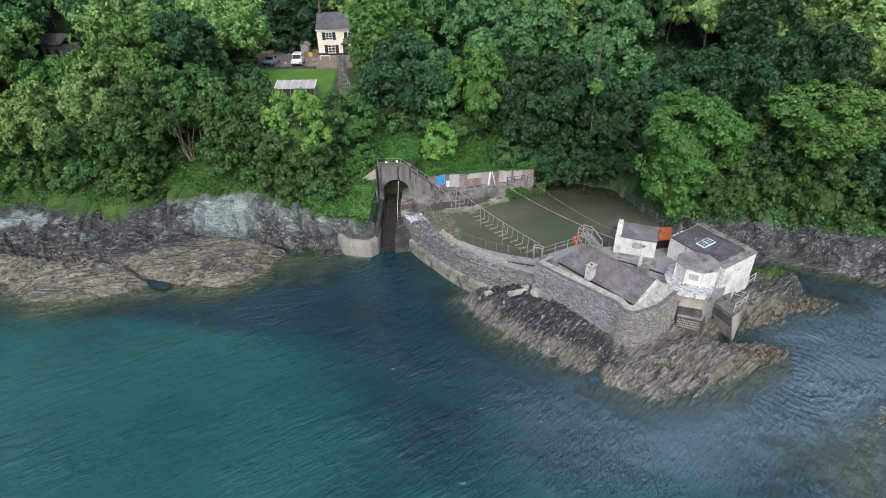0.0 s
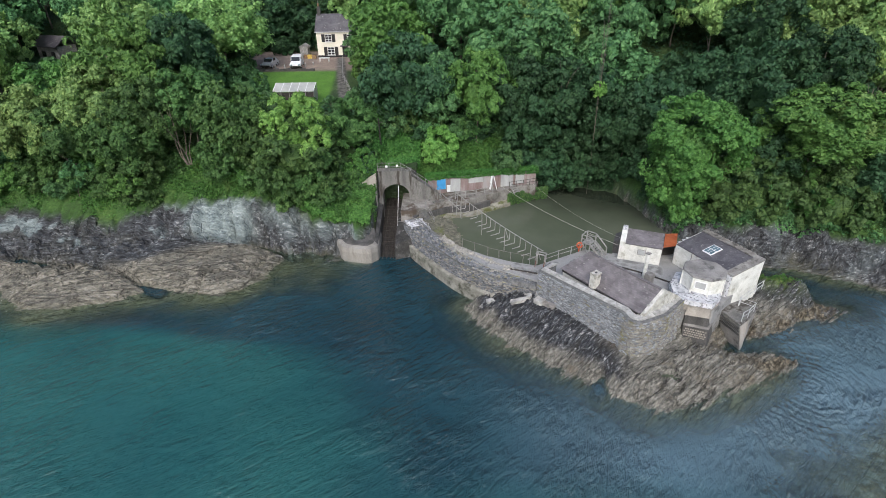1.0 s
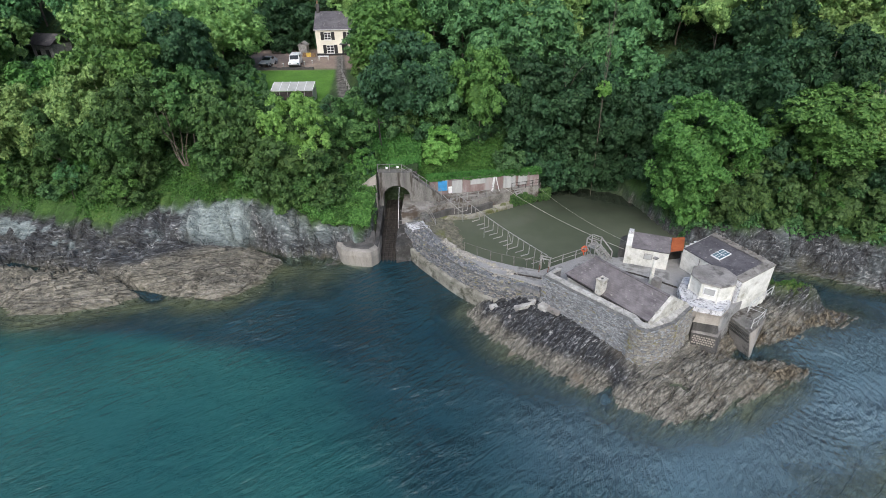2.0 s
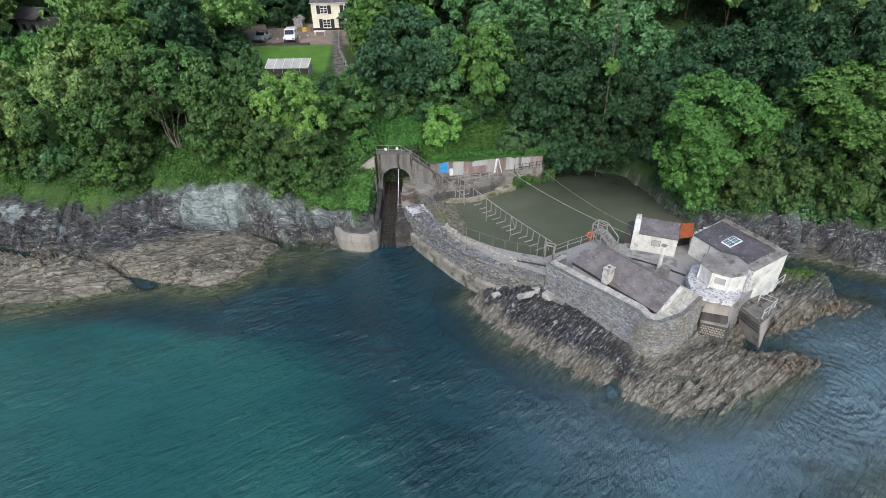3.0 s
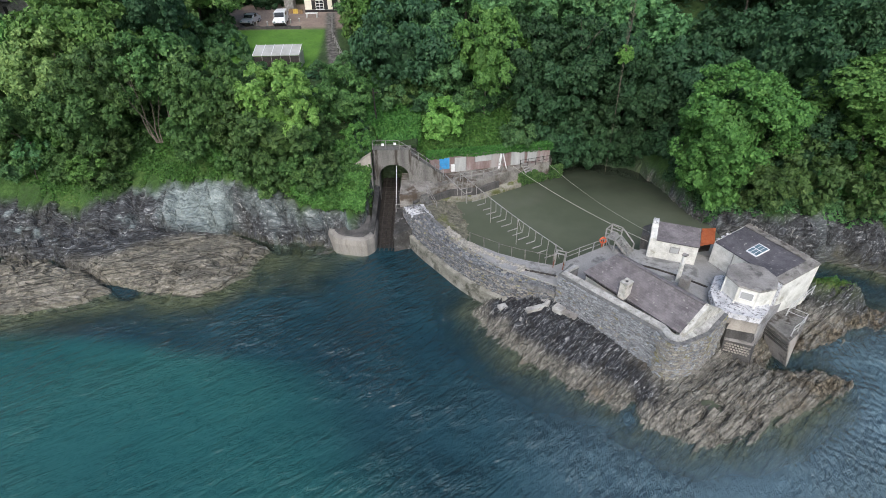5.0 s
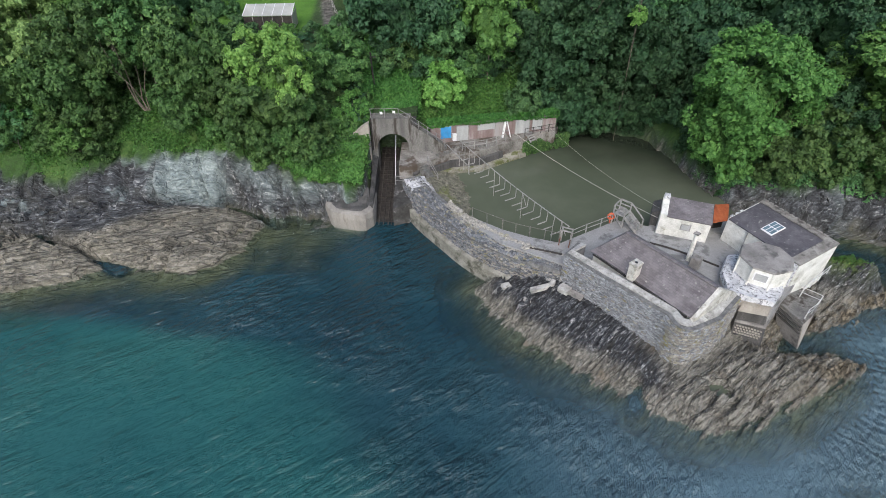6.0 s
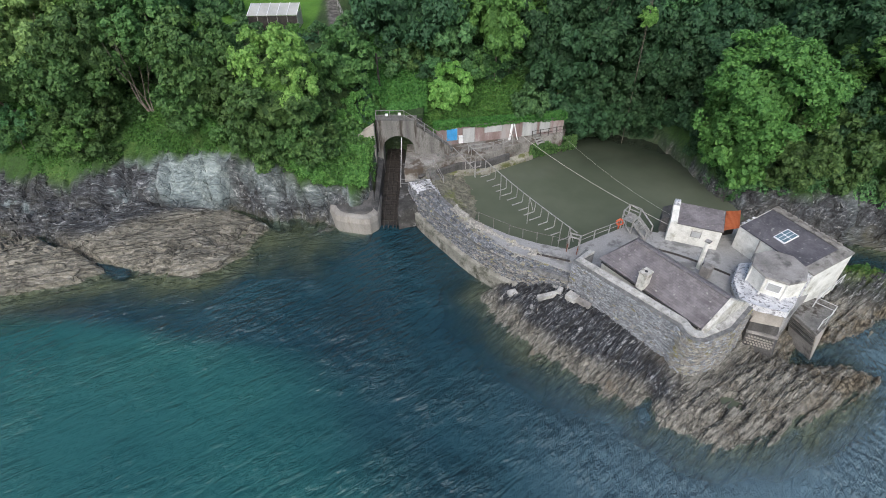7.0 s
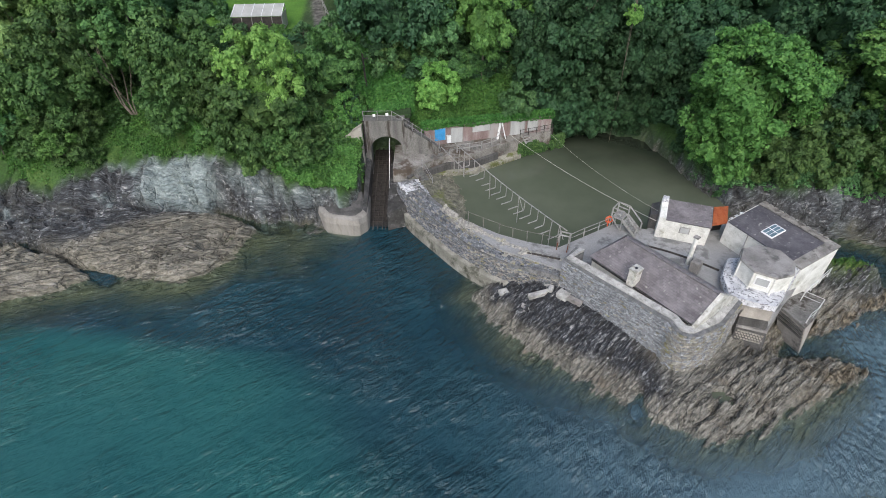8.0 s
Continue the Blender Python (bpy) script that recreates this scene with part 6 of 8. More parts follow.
# gate with timber posts at the end of the walkway
gt = thing("walkway_gate", Matrix.Translation((9.95, 49.0, 4.0)) @ Matrix.Rotation(radians(-25), 4, "Z"), "weathered timber gate posts with rust-red braces on the walkway", "gate")
for x in (-0.45, 0.45):
    for y in (-0.25, 0.25):
        part("post", a_box((x, y, 0.8), (0.11, 0.11, 1.6), 0, 0.01), M["wood_grey"], gt)
part("top_rail", a_box((0, -0.25, 1.55), (1.1, 0.12, 0.1), 0, 0.01), M["wood_grey"], gt)
part("top_rail", a_box((0, 0.25, 1.55), (1.1, 0.12, 0.1), 0, 0.01), M["wood_grey"], gt)
for x in (-0.45, 0.45):
    part("brace", beam(bmesh.new(), (x, -0.55, 0.05), (x, -0.2, 0.95), 0.07, 0.07), M["rust"], gt, "rust-red brace")

# skeleton of a footbridge standing in the pool
fb = thing("footbridge_skeleton", Matrix.Identity(4), "derelict timber footbridge skeleton crossing the pool, planks gone", "footbridge")
FP0, FP1 = Vector((1.0, 66.3, 5.35)), Vector((10.2, 49.4, 5.6))
NB = 19
fdir = (FP1 - FP0).normalized()
fside = Vector((fdir.y, -fdir.x, 0)).normalized()
prev = None
for i in range(NB + 1):
    t = i / NB
    top = FP0.lerp(FP1, t)
    top.z -= 0.35 * math.sin(math.pi * t)
    base = Vector((top.x, top.y, top.z - 1.15)) + fdir * random.uniform(-0.1, 0.1)
    if 0 < i < NB:
        part("post", beam(bmesh.new(), base, top, 0.055, 0.055), M["wood_grey"], fb)
        part("bearer", beam(bmesh.new(), base + fside * 0.05, base - Vector((-fside.x, -fside.y, 0)) * 1.2 * random.uniform(0.85, 1.05), 0.075, 0.075), M["wood_grey"], fb)
        if i % 5 == 2:
            part("prop", beam(bmesh.new(), base, Vector((base.x, base.y, 1.2)), 0.06, 0.06), M["wood_grey"], fb)
        if random.random() < 0.3:
            part("stay", beam(bmesh.new(), top, base + fdir * 0.75, 0.045, 0.045), M["wood_grey"], fb)
    if prev:
        part("handrail", beam(bmesh.new(), prev, top, 0.075, 0.065), M["wood_grey"], fb)
    prev = top
for i in range(0, 4):
    t = (i + 0.5) / NB
    c = FP0.lerp(FP1, t)
    part("landing_post", beam(bmesh.new(), (c.x - 0.9, c.y - 0.2, 3.0), (c.x - 0.9, c.y - 0.2, 4.8), 0.09, 0.09), M["wood_grey"], fb)
part("landing_rail", beam(bmesh.new(), (-0.6, 66.2, 5.0), (1.6, 62.6, 4.4), 0.08, 0.08), M["wood_grey"], fb)

# cables over the pool
for nm, a, b_, sag, r, lab in (("mooring_cable", (7.4, 69.0, 5.0), (18.5, 50.75, 5.5), 0.5, 0.021, "pale thick cable slung across the pool"), ("mooring_line", (12.0, 71.0, 4.6), (18.9, 51.7, 5.9), 0.6, 0.01, "thin dark line slung across the pool")):
    cb = thing(nm, Matrix.Identity(4), lab, "cable")
    a, b_ = Vector(a), Vector(b_)
    pr = None
    bm = bmesh.new()
    for i in range(17):
        t = i / 16
        p = a.lerp(b_, t) - Vector((0, 0, sag * 4 * t * (1 - t)))
        if pr:
            rod(bm, pr, p, r, 6)
        pr = p
    part("cable", bm, M["rope"], cb)

# timber steps and frame at the yard's pool edge
ts = thing("timber_stile", Matrix.Translation((17.0, 50.9, 4.0)) @ Matrix.Rotation(radians(138), 4, "Z"), "weathered grey timber steps with handrails by the pool", "steps")
for i in range(6):
    part("tread", a_box((0.22 * i, 0, 0.19 + 0.19 * i), (0.24, 1.15, 0.06), 0, 0.006), M["wood_grey"], ts)
for i in range(5):
    part("platform_board", a_box((1.4 + 0.2 * i, 0, 1.22), (0.18, 1.3, 0.06), 0, 0.006), M["wood_grey"], ts)
for y in (-0.6, 0.6):
    part("stringer", beam(bmesh.new(), (-0.15, y, 0.05), (1.3, y, 1.2), 0.07, 0.24), M["wood_grey"], ts)
    part("handrail", beam(bmesh.new(), (-0.1, y, 0.95), (1.3, y, 2.15), 0.09, 0.09), M["wood_grey"], ts)
    part("handrail", beam(bmesh.new(), (1.3, y, 2.15), (2.35, y, 2.15), 0.09, 0.09), M["wood_grey"], ts)
    part("midrail", beam(bmesh.new(), (1.3, y, 1.7), (2.35, y, 1.7), 0.07, 0.09), M["wood_grey"], ts)
    part("brace", beam(bmesh.new(), (1.35, y, 0.1), (2.3, y, 1.15), 0.07, 0.09), M["wood_grey"], ts)
    for x, z0, z1 in ((-0.1, 0, 0.95), (1.3, 0, 2.15), (2.35, -1.6, 2.15)):
        part("post", a_box((x, y, (z0 + z1) / 2), (0.11, 0.11, z1 - z0), 0, 0.008), M["wood_grey"], ts)
part("end_rail", beam(bmesh.new(), (2.35, -0.6, 2.15), (2.35, 0.6, 2.15), 0.09, 0.09), M["wood_grey"], ts)

# lifebuoy on its post
lbv = thing("lifebuoy", Matrix.Translation((14.7, 52.0, 4.0)), "bright orange lifebuoy on a short post", "lifebuoy")
bm = bmesh.new()
rings = []
for k in range(18):
    a0 = 2 * math.pi * k / 18
    rings.append([bm.verts.new(((0.3 + 0.09 * math.cos(c)) * math.cos(a0), 0.09 * math.sin(c), 0.85 + (0.3 + 0.09 * math.cos(c)) * math.sin(a0))) for c in [2 * math.pi * q / 8 for q in range(8)]])
for k in range(18):
    for q in range(8):
        bm.faces.new((rings[k][q], rings[(k + 1) % 18][q], rings[(k + 1) % 18][(q + 1) % 8], rings[k][(q + 1) % 8]))
bmesh.ops.recalc_face_normals(bm, faces=bm.faces)
part("ring", bm, M["orange"], lbv, shade=True)
part("post", a_box((0, 0.12, 0.6), (0.1, 0.08, 1.2), 0, 0.01), M["orange"], lbv, "orange post")

# broken concrete blocks below the rubble wall
def slab_block(x, y, z, s, rz, mat, label):
    b = thing("concrete_block", Matrix.Translation((x, y, z)) @ Matrix.Rotation(radians(rz), 4, "Z"), label, "block", "fallen blocks on the rocks")
    bm = a_box((0, 0, s[2] / 2), s, 0, 0.05)
    bmesh.ops.subdivide_edges(bm, edges=bm.edges, cuts=1)
    for v in bm.verts:
        v.co += Vector((random.uniform(-0.05, 0.05), random.uniform(-0.05, 0.05), random.uniform(-0.05, 0.05)))
    part("block", bm, mat, b)


# ------------------------------------------------------------------ the house on the hill
HX, HY, HZ = -23.8, 105.0, 16.2
hs_ = thing("cottage", Matrix.Translation((HX, HY, HZ)), "two-storey cream cottage with black shutters and slate roof", "house")
HW, HD, HH = 7.6, 6.0, 4.5
fp = [(0, 0), (HW, 0), (HW, HD), (0, HD)]
part("wall", prism(bmesh.new(), fp, -0.5, fp, HH), M["cream"], hs_)
for gx_ in (0.0, HW):
    bm = bmesh.new()
    va = [bm.verts.new((gx_ - 0.15, y, z)) for y, z in ((0, HH), (HD, HH), (HD / 2, HH + 2.6))]
    vb = [bm.verts.new((gx_ + 0.15, y, z)) for y, z in ((0, HH), (HD, HH), (HD / 2, HH + 2.6))]
    bm.faces.new(va)
    bm.faces.new(vb[::-1])
    for i in range(3):
        j = (i + 1) % 3
        bm.faces.new((va[i], vb[i], vb[j], va[j]))
    bmesh.ops.recalc_face_normals(bm, faces=bm.faces)
    part("gable", bm, M["cream"], hs_)
rf = part("roof", roof_slab([(-0.2, -0.25, HH - 0.05), (HW + 0.2, -0.25, HH - 0.05), (HW + 0.2, HD / 2, HH + 2.75), (-0.2, HD / 2, HH + 2.75)], 0.14), M["slate_dark"], hs_, "grey slate roof")
part("roof", roof_slab([(HW + 0.2, HD + 0.25, HH - 0.05), (-0.2, HD + 0.25, HH - 0.05), (-0.2, HD / 2, HH + 2.75), (HW + 0.2, HD / 2, HH + 2.75)], 0.14), M["slate_dark"], hs_)
chm = part("chimney", a_box((0.35, HD / 2, HH + 3.2), (0.55, 0.8, 1.5), 0, 0.03), M["concrete_dark"], hs_, "grey rendered chimney stack")
for y in (-0.2, 0.2):
    part("chimney_pot", rod(bmesh.new(), (0.35, HD / 2 + y, HH + 4.0), (0.35, HD / 2 + y, HH + 4.5), 0.12, 10), M["wood_brown"], chm)
part("gutter", beam(bmesh.new(), (-0.2, -0.3, HH - 0.06), (HW + 0.2, -0.3, HH - 0.06), 0.12, 0.1), M["plastic_white"], hs_)


def cottage_window(x, z, w, h):
    w_ = part("window", a_box((x, -0.03, z + h / 2), (w, 0.1, h), 0, 0.01), M["plastic_white"], hs_, "white sash window")
    for i in range(2):
        for j in range(3):
            part("pane", a_box((x - w / 4 + i * w / 2, -0.085, z + (j + 0.5) * h / 3), (w / 2 - 0.1, 0.02, h / 3 - 0.1)), M["glass_dark"], w_)
    part("sill", a_box((x, -0.1, z - 0.05), (w + 0.2, 0.22, 0.1), 0, 0.01), M["plastic_white"], w_)
    for s in (-1, 1):
        part("shutter", a_box((x + s * (w / 2 + 0.36), -0.04, z + h / 2), (0.62, 0.07, h + 0.1), 0, 0.01), M["black"], hs_, "black painted shutter")


cottage_window(2.2, 2.75, 1.2, 1.25)
cottage_window(2.5, 0.45, 1.3, 1.35)
cottage_window(6.3, 2.75, 1.2, 1.25)
dr = part("door", a_box((5.1, -0.03, 0.95), (0.95, 0.1, 1.9), 0, 0.01), M["black"], hs_, "dark front door")
part("porch", a_box((5.1, -0.45, 2.05), (1.5, 0.95, 0.12), 0, 0.02), M["slate_dark"], hs_)
part("plinth", a_box((HW / 2, -0.06, 0.12), (HW + 0.1, 0.12, 0.5), 0, 0.01), M["black"], hs_, "black painted plinth")

shd = thing("garden_shed", Matrix.Translation((-26.6, 106.5, 16.2)), "small grey timber garden shed beside the cottage", "shed")
part("wall", a_box((0, 0, 1.0), (1.5, 1.8, 1.8), 0, 0.01), M["wood_grey"], shd)
for s in (-1, 1):
    part("roof", roof_slab([(s * 0.95, -1.05 * s, 1.7), (s * 0.95, 1.05 * s, 1.7), (0, 1.05 * s, 2.3), (0, -1.05 * s, 2.3)], 0.06), M["wood_grey"], shd)
bx_ = thing("garden_bench", Matrix.Translation((-21.8, 100.6, 16.1)), "white garden table top before the cottage", "table")
part("top", a_box((0, 0, 0.72), (1.9, 0.8, 0.06), 0, 0.01), M["plastic_white"], bx_)
for x in (-0.8, 0.8):
    for y in (-0.3, 0.3):
        part("leg", a_box((x, y, 0.36), (0.07, 0.07, 0.7)), M["plastic_white"], bx_)


def vehicle(name, m, paint, L, W, H, van, label, cat):
    """Body from a side profile, bonnet, windows, lamps and four wheels; front faces -y."""
    v = thing(name, m, label, cat)
    if van:
        prof = [(-L / 2, 0.35), (-L / 2, 0.95), (-L / 2 + 0.9, 1.15), (-L / 2 + 1.6, H - 0.05), (-L / 2 + 2.0, H), (L / 2 - 0.1, H), (L / 2, H - 0.2), (L / 2, 0.35)]
    else:
        prof = [(-L / 2, 0.35), (-L / 2, 0.75), (-L / 2 + 1.1, 0.95), (-L / 2 + 1.8, H), (L / 2 - 1.0, H), (L / 2 - 0.3, 1.0), (L / 2, 0.9), (L / 2, 0.35)]
    bm = bmesh.new()
    k = [1.0 if z < 1.0 else 0.88 for y, z in prof]
    va = [bm.verts.new((-W / 2 * q, y, z)) for (y, z), q in zip(prof, k)]
    vb = [bm.verts.new((W / 2 * q, y, z)) for (y, z), q in zip(prof, k)]
    bm.faces.new(va)
    bm.faces.new(vb[::-1])
    for i in range(len(prof)):
        j = (i + 1) % len(prof)
        bm.faces.new((va[i], vb[i], vb[j], va[j]))
    bmesh.ops.recalc_face_normals(bm, faces=bm.faces)
    bmesh.ops.bevel(bm, geom=list(bm.edges), offset=0.05, segments=2, affect="EDGES")
    body = part("body", bm, paint, v, shade=False)
    y0, z0, y1, z1 = prof[2][0] + 0.1, prof[2][1] + 0.06, prof[3][0] - 0.05, prof[3][1] - 0.08
    part("windscreen", beam(bmesh.new(), (0, y0 - 0.05, z0 + 0.03), (0, y1 - 0.05, z1 + 0.03), W * 0.78, 0.05), M["glass_dark"], v)
    for s in (-1, 1):
        part("side_window", a_box((s * (W / 2 * 0.92), y1 + 0.45, (z0 + z1) / 2 + 0.1), (0.08, 0.8, 0.4), 0, 0.01), M["glass_dark"], v)
        part("headlight", a_box((s * W * 0.36, -L / 2 + 0.01, 0.72), (0.3, 0.08, 0.18), 0, 0.03), M["glass_sky"], v)
        for y in (-L / 2 + 0.85, L / 2 - 0.85):
            w = part("wheel", rod(bmesh.new(), (s * (W / 2 - 0.18), y, 0.33), (s * (W / 2 + 0.01), y, 0.33), 0.33, 16), M["tyre"], v)
            part("rim", rod(bmesh.new(), (s * (W / 2 - 0.1), y, 0.33), (s * (W / 2 + 0.02), y, 0.33), 0.19, 12), M["silver"], w)
    part("bumper", a_box((0, -L / 2 - 0.03, 0.48), (W * 0.96, 0.12, 0.22), 0, 0.03), M["black"], v)
    return v


vehicle("white_van", Matrix.Translation((-26.0, 97.4, 15.86)) @ Matrix.Rotation(radians(6), 4, "Z"), M["van_white"], 4.4, 1.85, 1.9, True, "white delivery van parked on the brown drive", "van")
vehicle("silver_car", Matrix.Translation((-30.8, 97.6, 15.88)) @ Matrix.Rotation(radians(-8), 4, "Z"), M["silver"], 4.0, 1.75, 1.45, False, "silver hatchback parked on the drive", "car")

# odds and ends before the cottage
part("aerial_mast", rod(bmesh.new(), (0.35, HD / 2, HH + 4.4), (0.35, HD / 2, HH + 6.4), 0.035, 6), M["galv"], hs_, "thin television aerial mast")
part("aerial", beam(bmesh.new(), (-0.3, HD / 2, HH + 6.2), (1.0, HD / 2, HH + 6.2), 0.05, 0.05), M["galv"], hs_)
for dx, dy, mt, lab in ((0.0, 0.0, "crate_yellow", "yellow plastic crate beside the cottage"), (0.9, -0.3, "wood_brown", "brown wooden crate beside the cottage"), (-0.7, 0.2, "wood_brown", "brown wooden crate beside the cottage")):
    cr_ = thing("crate", Matrix.Translation((-25.2 + dx, 104.0 + dy, 16.2)), lab, "crate", "crates beside the cottage")
    part("box", a_box((0, 0, 0.3), (0.75, 0.6, 0.6), 0, 0.02), M[mt], cr_)
    part("rim", a_box((0, 0, 0.61), (0.8, 0.65, 0.06), 0, 0.01), M[mt], cr_)
for i, (wx, wy) in enumerate(((-29.4, 95.9), (-27.8, 96.0), (-24.6, 97.6), (-23.4, 98.4))):
    bo = thing("edging_post", Matrix.Translation((wx, wy, 15.85)), "low white-topped post at the drive's edge", "post", "posts along the drive")
    part("post", a_box((0, 0, 0.3), (0.16, 0.16, 0.6), 8 * i, 0.02), M["wood_grey"], bo)
    part("cap", a_box((0, 0, 0.63), (0.2, 0.2, 0.07), 8 * i, 0.01), M["plastic_white"], bo)

# pole on the bank behind the arch
up = thing("wooden_pole", Matrix.Translation((-8.8, 70.6, 8.2)), "dark weathered wooden pole on the bank behind the arch", "pole")
part("shaft", rod(bmesh.new(), (0, 0, -0.4), (-0.2, 0.1, 5.8), 0.13, 8, 0.1), M["wood_dark"], up)
part("crossbar", beam(bmesh.new(), (-0.75, 0.1, 5.3), (0.4, 0.1, 5.3), 0.09, 0.1), M["wood_dark"], up)

# greenhouse roof at the lawn's lower edge
gh = thing("greenhouse", Matrix.Translation((-22.2, 80.2, 14.1)) @ Matrix.Rotation(radians(2), 4, "Z"), "long low greenhouse with milky sheet roof and white bars", "greenhouse")
GL, GD = 5.9, 2.7
for i in range(5):
    part("roof_panel", roof_slab([(-GL / 2 + i * GL / 5 + 0.03, -GD / 2, 1.7), (-GL / 2 + (i + 1) * GL / 5 - 0.03, -GD / 2, 1.7), (-GL / 2 + (i + 1) * GL / 5 - 0.03, GD / 2, 2.4), (-GL / 2 + i * GL / 5 + 0.03, GD / 2, 2.4)], 0.04), M["poly"], gh)
for i in range(6):
    x = -GL / 2 + i * GL / 5
    part("bar", beam(bmesh.new(), (x, -GD / 2, 1.73), (x, GD / 2, 2.43), 0.07, 0.06), M["plastic_white"], gh)
    part("post", a_box((x, -GD / 2, 0.85), (0.07, 0.07, 1.7)), M["wood_grey"], gh)
    part("post", a_box((x, GD / 2, 1.2), (0.07, 0.07, 2.4)), M["wood_grey"], gh)
part("front_wall", a_box((0, -GD / 2 + 0.05, 0.8), (GL, 0.06, 1.6)), M["wood_dark"], gh)
part("end_wall", a_box((GL / 2, 0, 0.9), (0.06, GD, 1.7)), M["poly"], gh)

gw_ = thing("garden_wall", Matrix.Identity(4), "low dark stone wall between lawn and drive", "wall")
for i in range(14):
    part("wall_stone", a_box((-33 + i * 0.78, 95.2, 15.3 + 0.35), (0.76, 0.35, 0.6 + 0.12 * (i % 3)), random.uniform(-3, 3), 0.05), M["concrete_dark"], gw_)
railing("garden_fence", [(-18.4, 100.0, 16.1), (-17.0, 91.0, 15.2), (-13.6, 80.0, 14.1)], M["wood_grey"], "weathered post and rail fence along the garden path", 1.0, 2.2, 0.05)

# hut among the trees, west
hut = thing("woodland_hut", Matrix.Translation((-69.0, 100.0, 16.8)) @ Matrix.Rotation(radians(-20), 4, "Z"), "small grey hut half hidden among trees", "hut")
part("wall", a_box((0, 0, 1.4), (5.0, 3.6, 2.8), 0, 0.02), M["wood_grey"], hut, "weathered grey boarded walls")
part("door", a_box((1.1, -1.83, 1.0), (0.85, 0.08, 1.9), 0, 0.01), M["black"], hut)
part("window", a_box((-1.1, -1.83, 1.5), (0.9, 0.08, 0.9), 0, 0.01), M["glass_dark"], hut)
for s in (-1, 1):
    part("roof", roof_slab([(-3.0 * -s, -2.3 * -s * -1, 2.7), (3.0 * -s, -2.3 * -s * -1, 2.7), (3.0 * -s, 0, 4.3), (-3.0 * -s, 0, 4.3)], 0.1), M["slate_dark"], hut)


# ------------------------------------------------------------------ trees
def crown_mesh(name, seed, r, h, lobes, leaves, leaf):
    """Crown of leafy lobes set on a rounded dome, with gaps; base of the crown at z = 0, top near h."""
    rng = np.random.default_rng(seed)
    P_, N_, S_ = [], [], []
    for k in range(lobes):
        u = (k + rng.uniform(0, 1)) / lobes
        ct = 1.0 - 1.7 * u
        a = k * 2.39996 + rng.uniform(-0.5, 0.5)
        st = math.sqrt(max(0, 1 - ct * ct))
        q = rng.uniform(0.74, 0.95)
        c = np.array([math.cos(a) * st * r * q, math.sin(a) * st * r * q, h * 0.5 + ct * h * 0.5 * rng.uniform(0.66, 0.88)])
        lr = r * rng.uniform(0.24, 0.44)
        n = max(12, int(leaves / lobes * (lr / (0.345 * r)) ** 2))
        subs = rng.normal(size=(9, 3)) + np.array([0, 0, 0.35])
        subs /= np.linalg.norm(subs, axis=1)[:, None]
        sub_r = rng.uniform(0.3, 0.52, 9)
        pick = rng.integers(0, 9, n)
        d = rng.normal(size=(n, 3))
        d /= np.linalg.norm(d, axis=1)[:, None]
        outw = c - np.array([0, 0, h * 0.4])
        outw /= np.linalg.norm(outw) + 1e-9
        d += outw * 0.55 + np.array([0, 0, 0.35])
        d /= np.linalg.norm(d, axis=1)[:, None]
        rad = lr * sub_r[pick][:, None] * rng.uniform(0.6, 1.15, (n, 1))
        so = subs + outw * 0.6
        P_.append(c + (so[pick] * lr * 0.66 + d * rad) * np.array([1, 1, 0.82]))
        nn = d + rng.normal(scale=0.32, size=(n, 3)) + np.array([0, 0, 0.3])
        N_.append(nn / np.linalg.norm(nn, axis=1)[:, None])
        S_.append(leaf * rng.uniform(0.6, 1.35, n))
    n = leaves // 7
    d = rng.normal(size=(n, 3))
    d /= np.linalg.norm(d, axis=1)[:, None]
    P_.append(d * np.array([r * 0.62, r * 0.62, h * 0.32]) * rng.uniform(0.5, 1, (n, 1)) + np.array([0, 0, h * 0.42]))
    N_.append(d)
    S_.append(np.full(n, leaf * 1.9))
    return leaf_mesh(name, np.concatenate(P_), np.concatenate(N_), np.concatenate(S_), rng)


def trunk_mesh(name, seed, r, h, tall):
    """Tapered trunk from z = -0.5 up to tall, with limbs reaching into the crown."""
    rng = random.Random(seed)
    bm = bmesh.new()
    p = Vector((0, 0, -0.8))
    rad = 0.1 + 0.028 * tall
    k = 5
    nodes = []
    for i in range(k):
        q = Vector((p.x + rng.uniform(-0.25, 0.25), p.y + rng.uniform(-0.25, 0.25), -0.8 + (tall + h * 0.55 + 0.8) * (i + 1) / k))
        r2 = rad * 0.78
        rod(bm, p, q, rad, 8, r2)
        nodes.append((q, r2))
        p, rad = q, r2
    for n in range(8):
        q, r0 = nodes[rng.randint(1, k - 2)]
        a = rng.uniform(0, 6.28)
        e = q + Vector((math.cos(a) * r * 0.6, math.sin(a) * r * 0.6, h * rng.uniform(0.05, 0.4)))
        mid = q.lerp(e, 0.5) + Vector((0, 0, 0.3))
        rod(bm, q, mid, r0 * 0.6, 6, r0 * 0.42)
        rod(bm, mid, e, r0 * 0.42, 6, r0 * 0.15)
    me = bpy.data.meshes.new(name)
    bm.to_mesh(me)
    bm.free()
    me.materials.append(M["bark"])
    return me


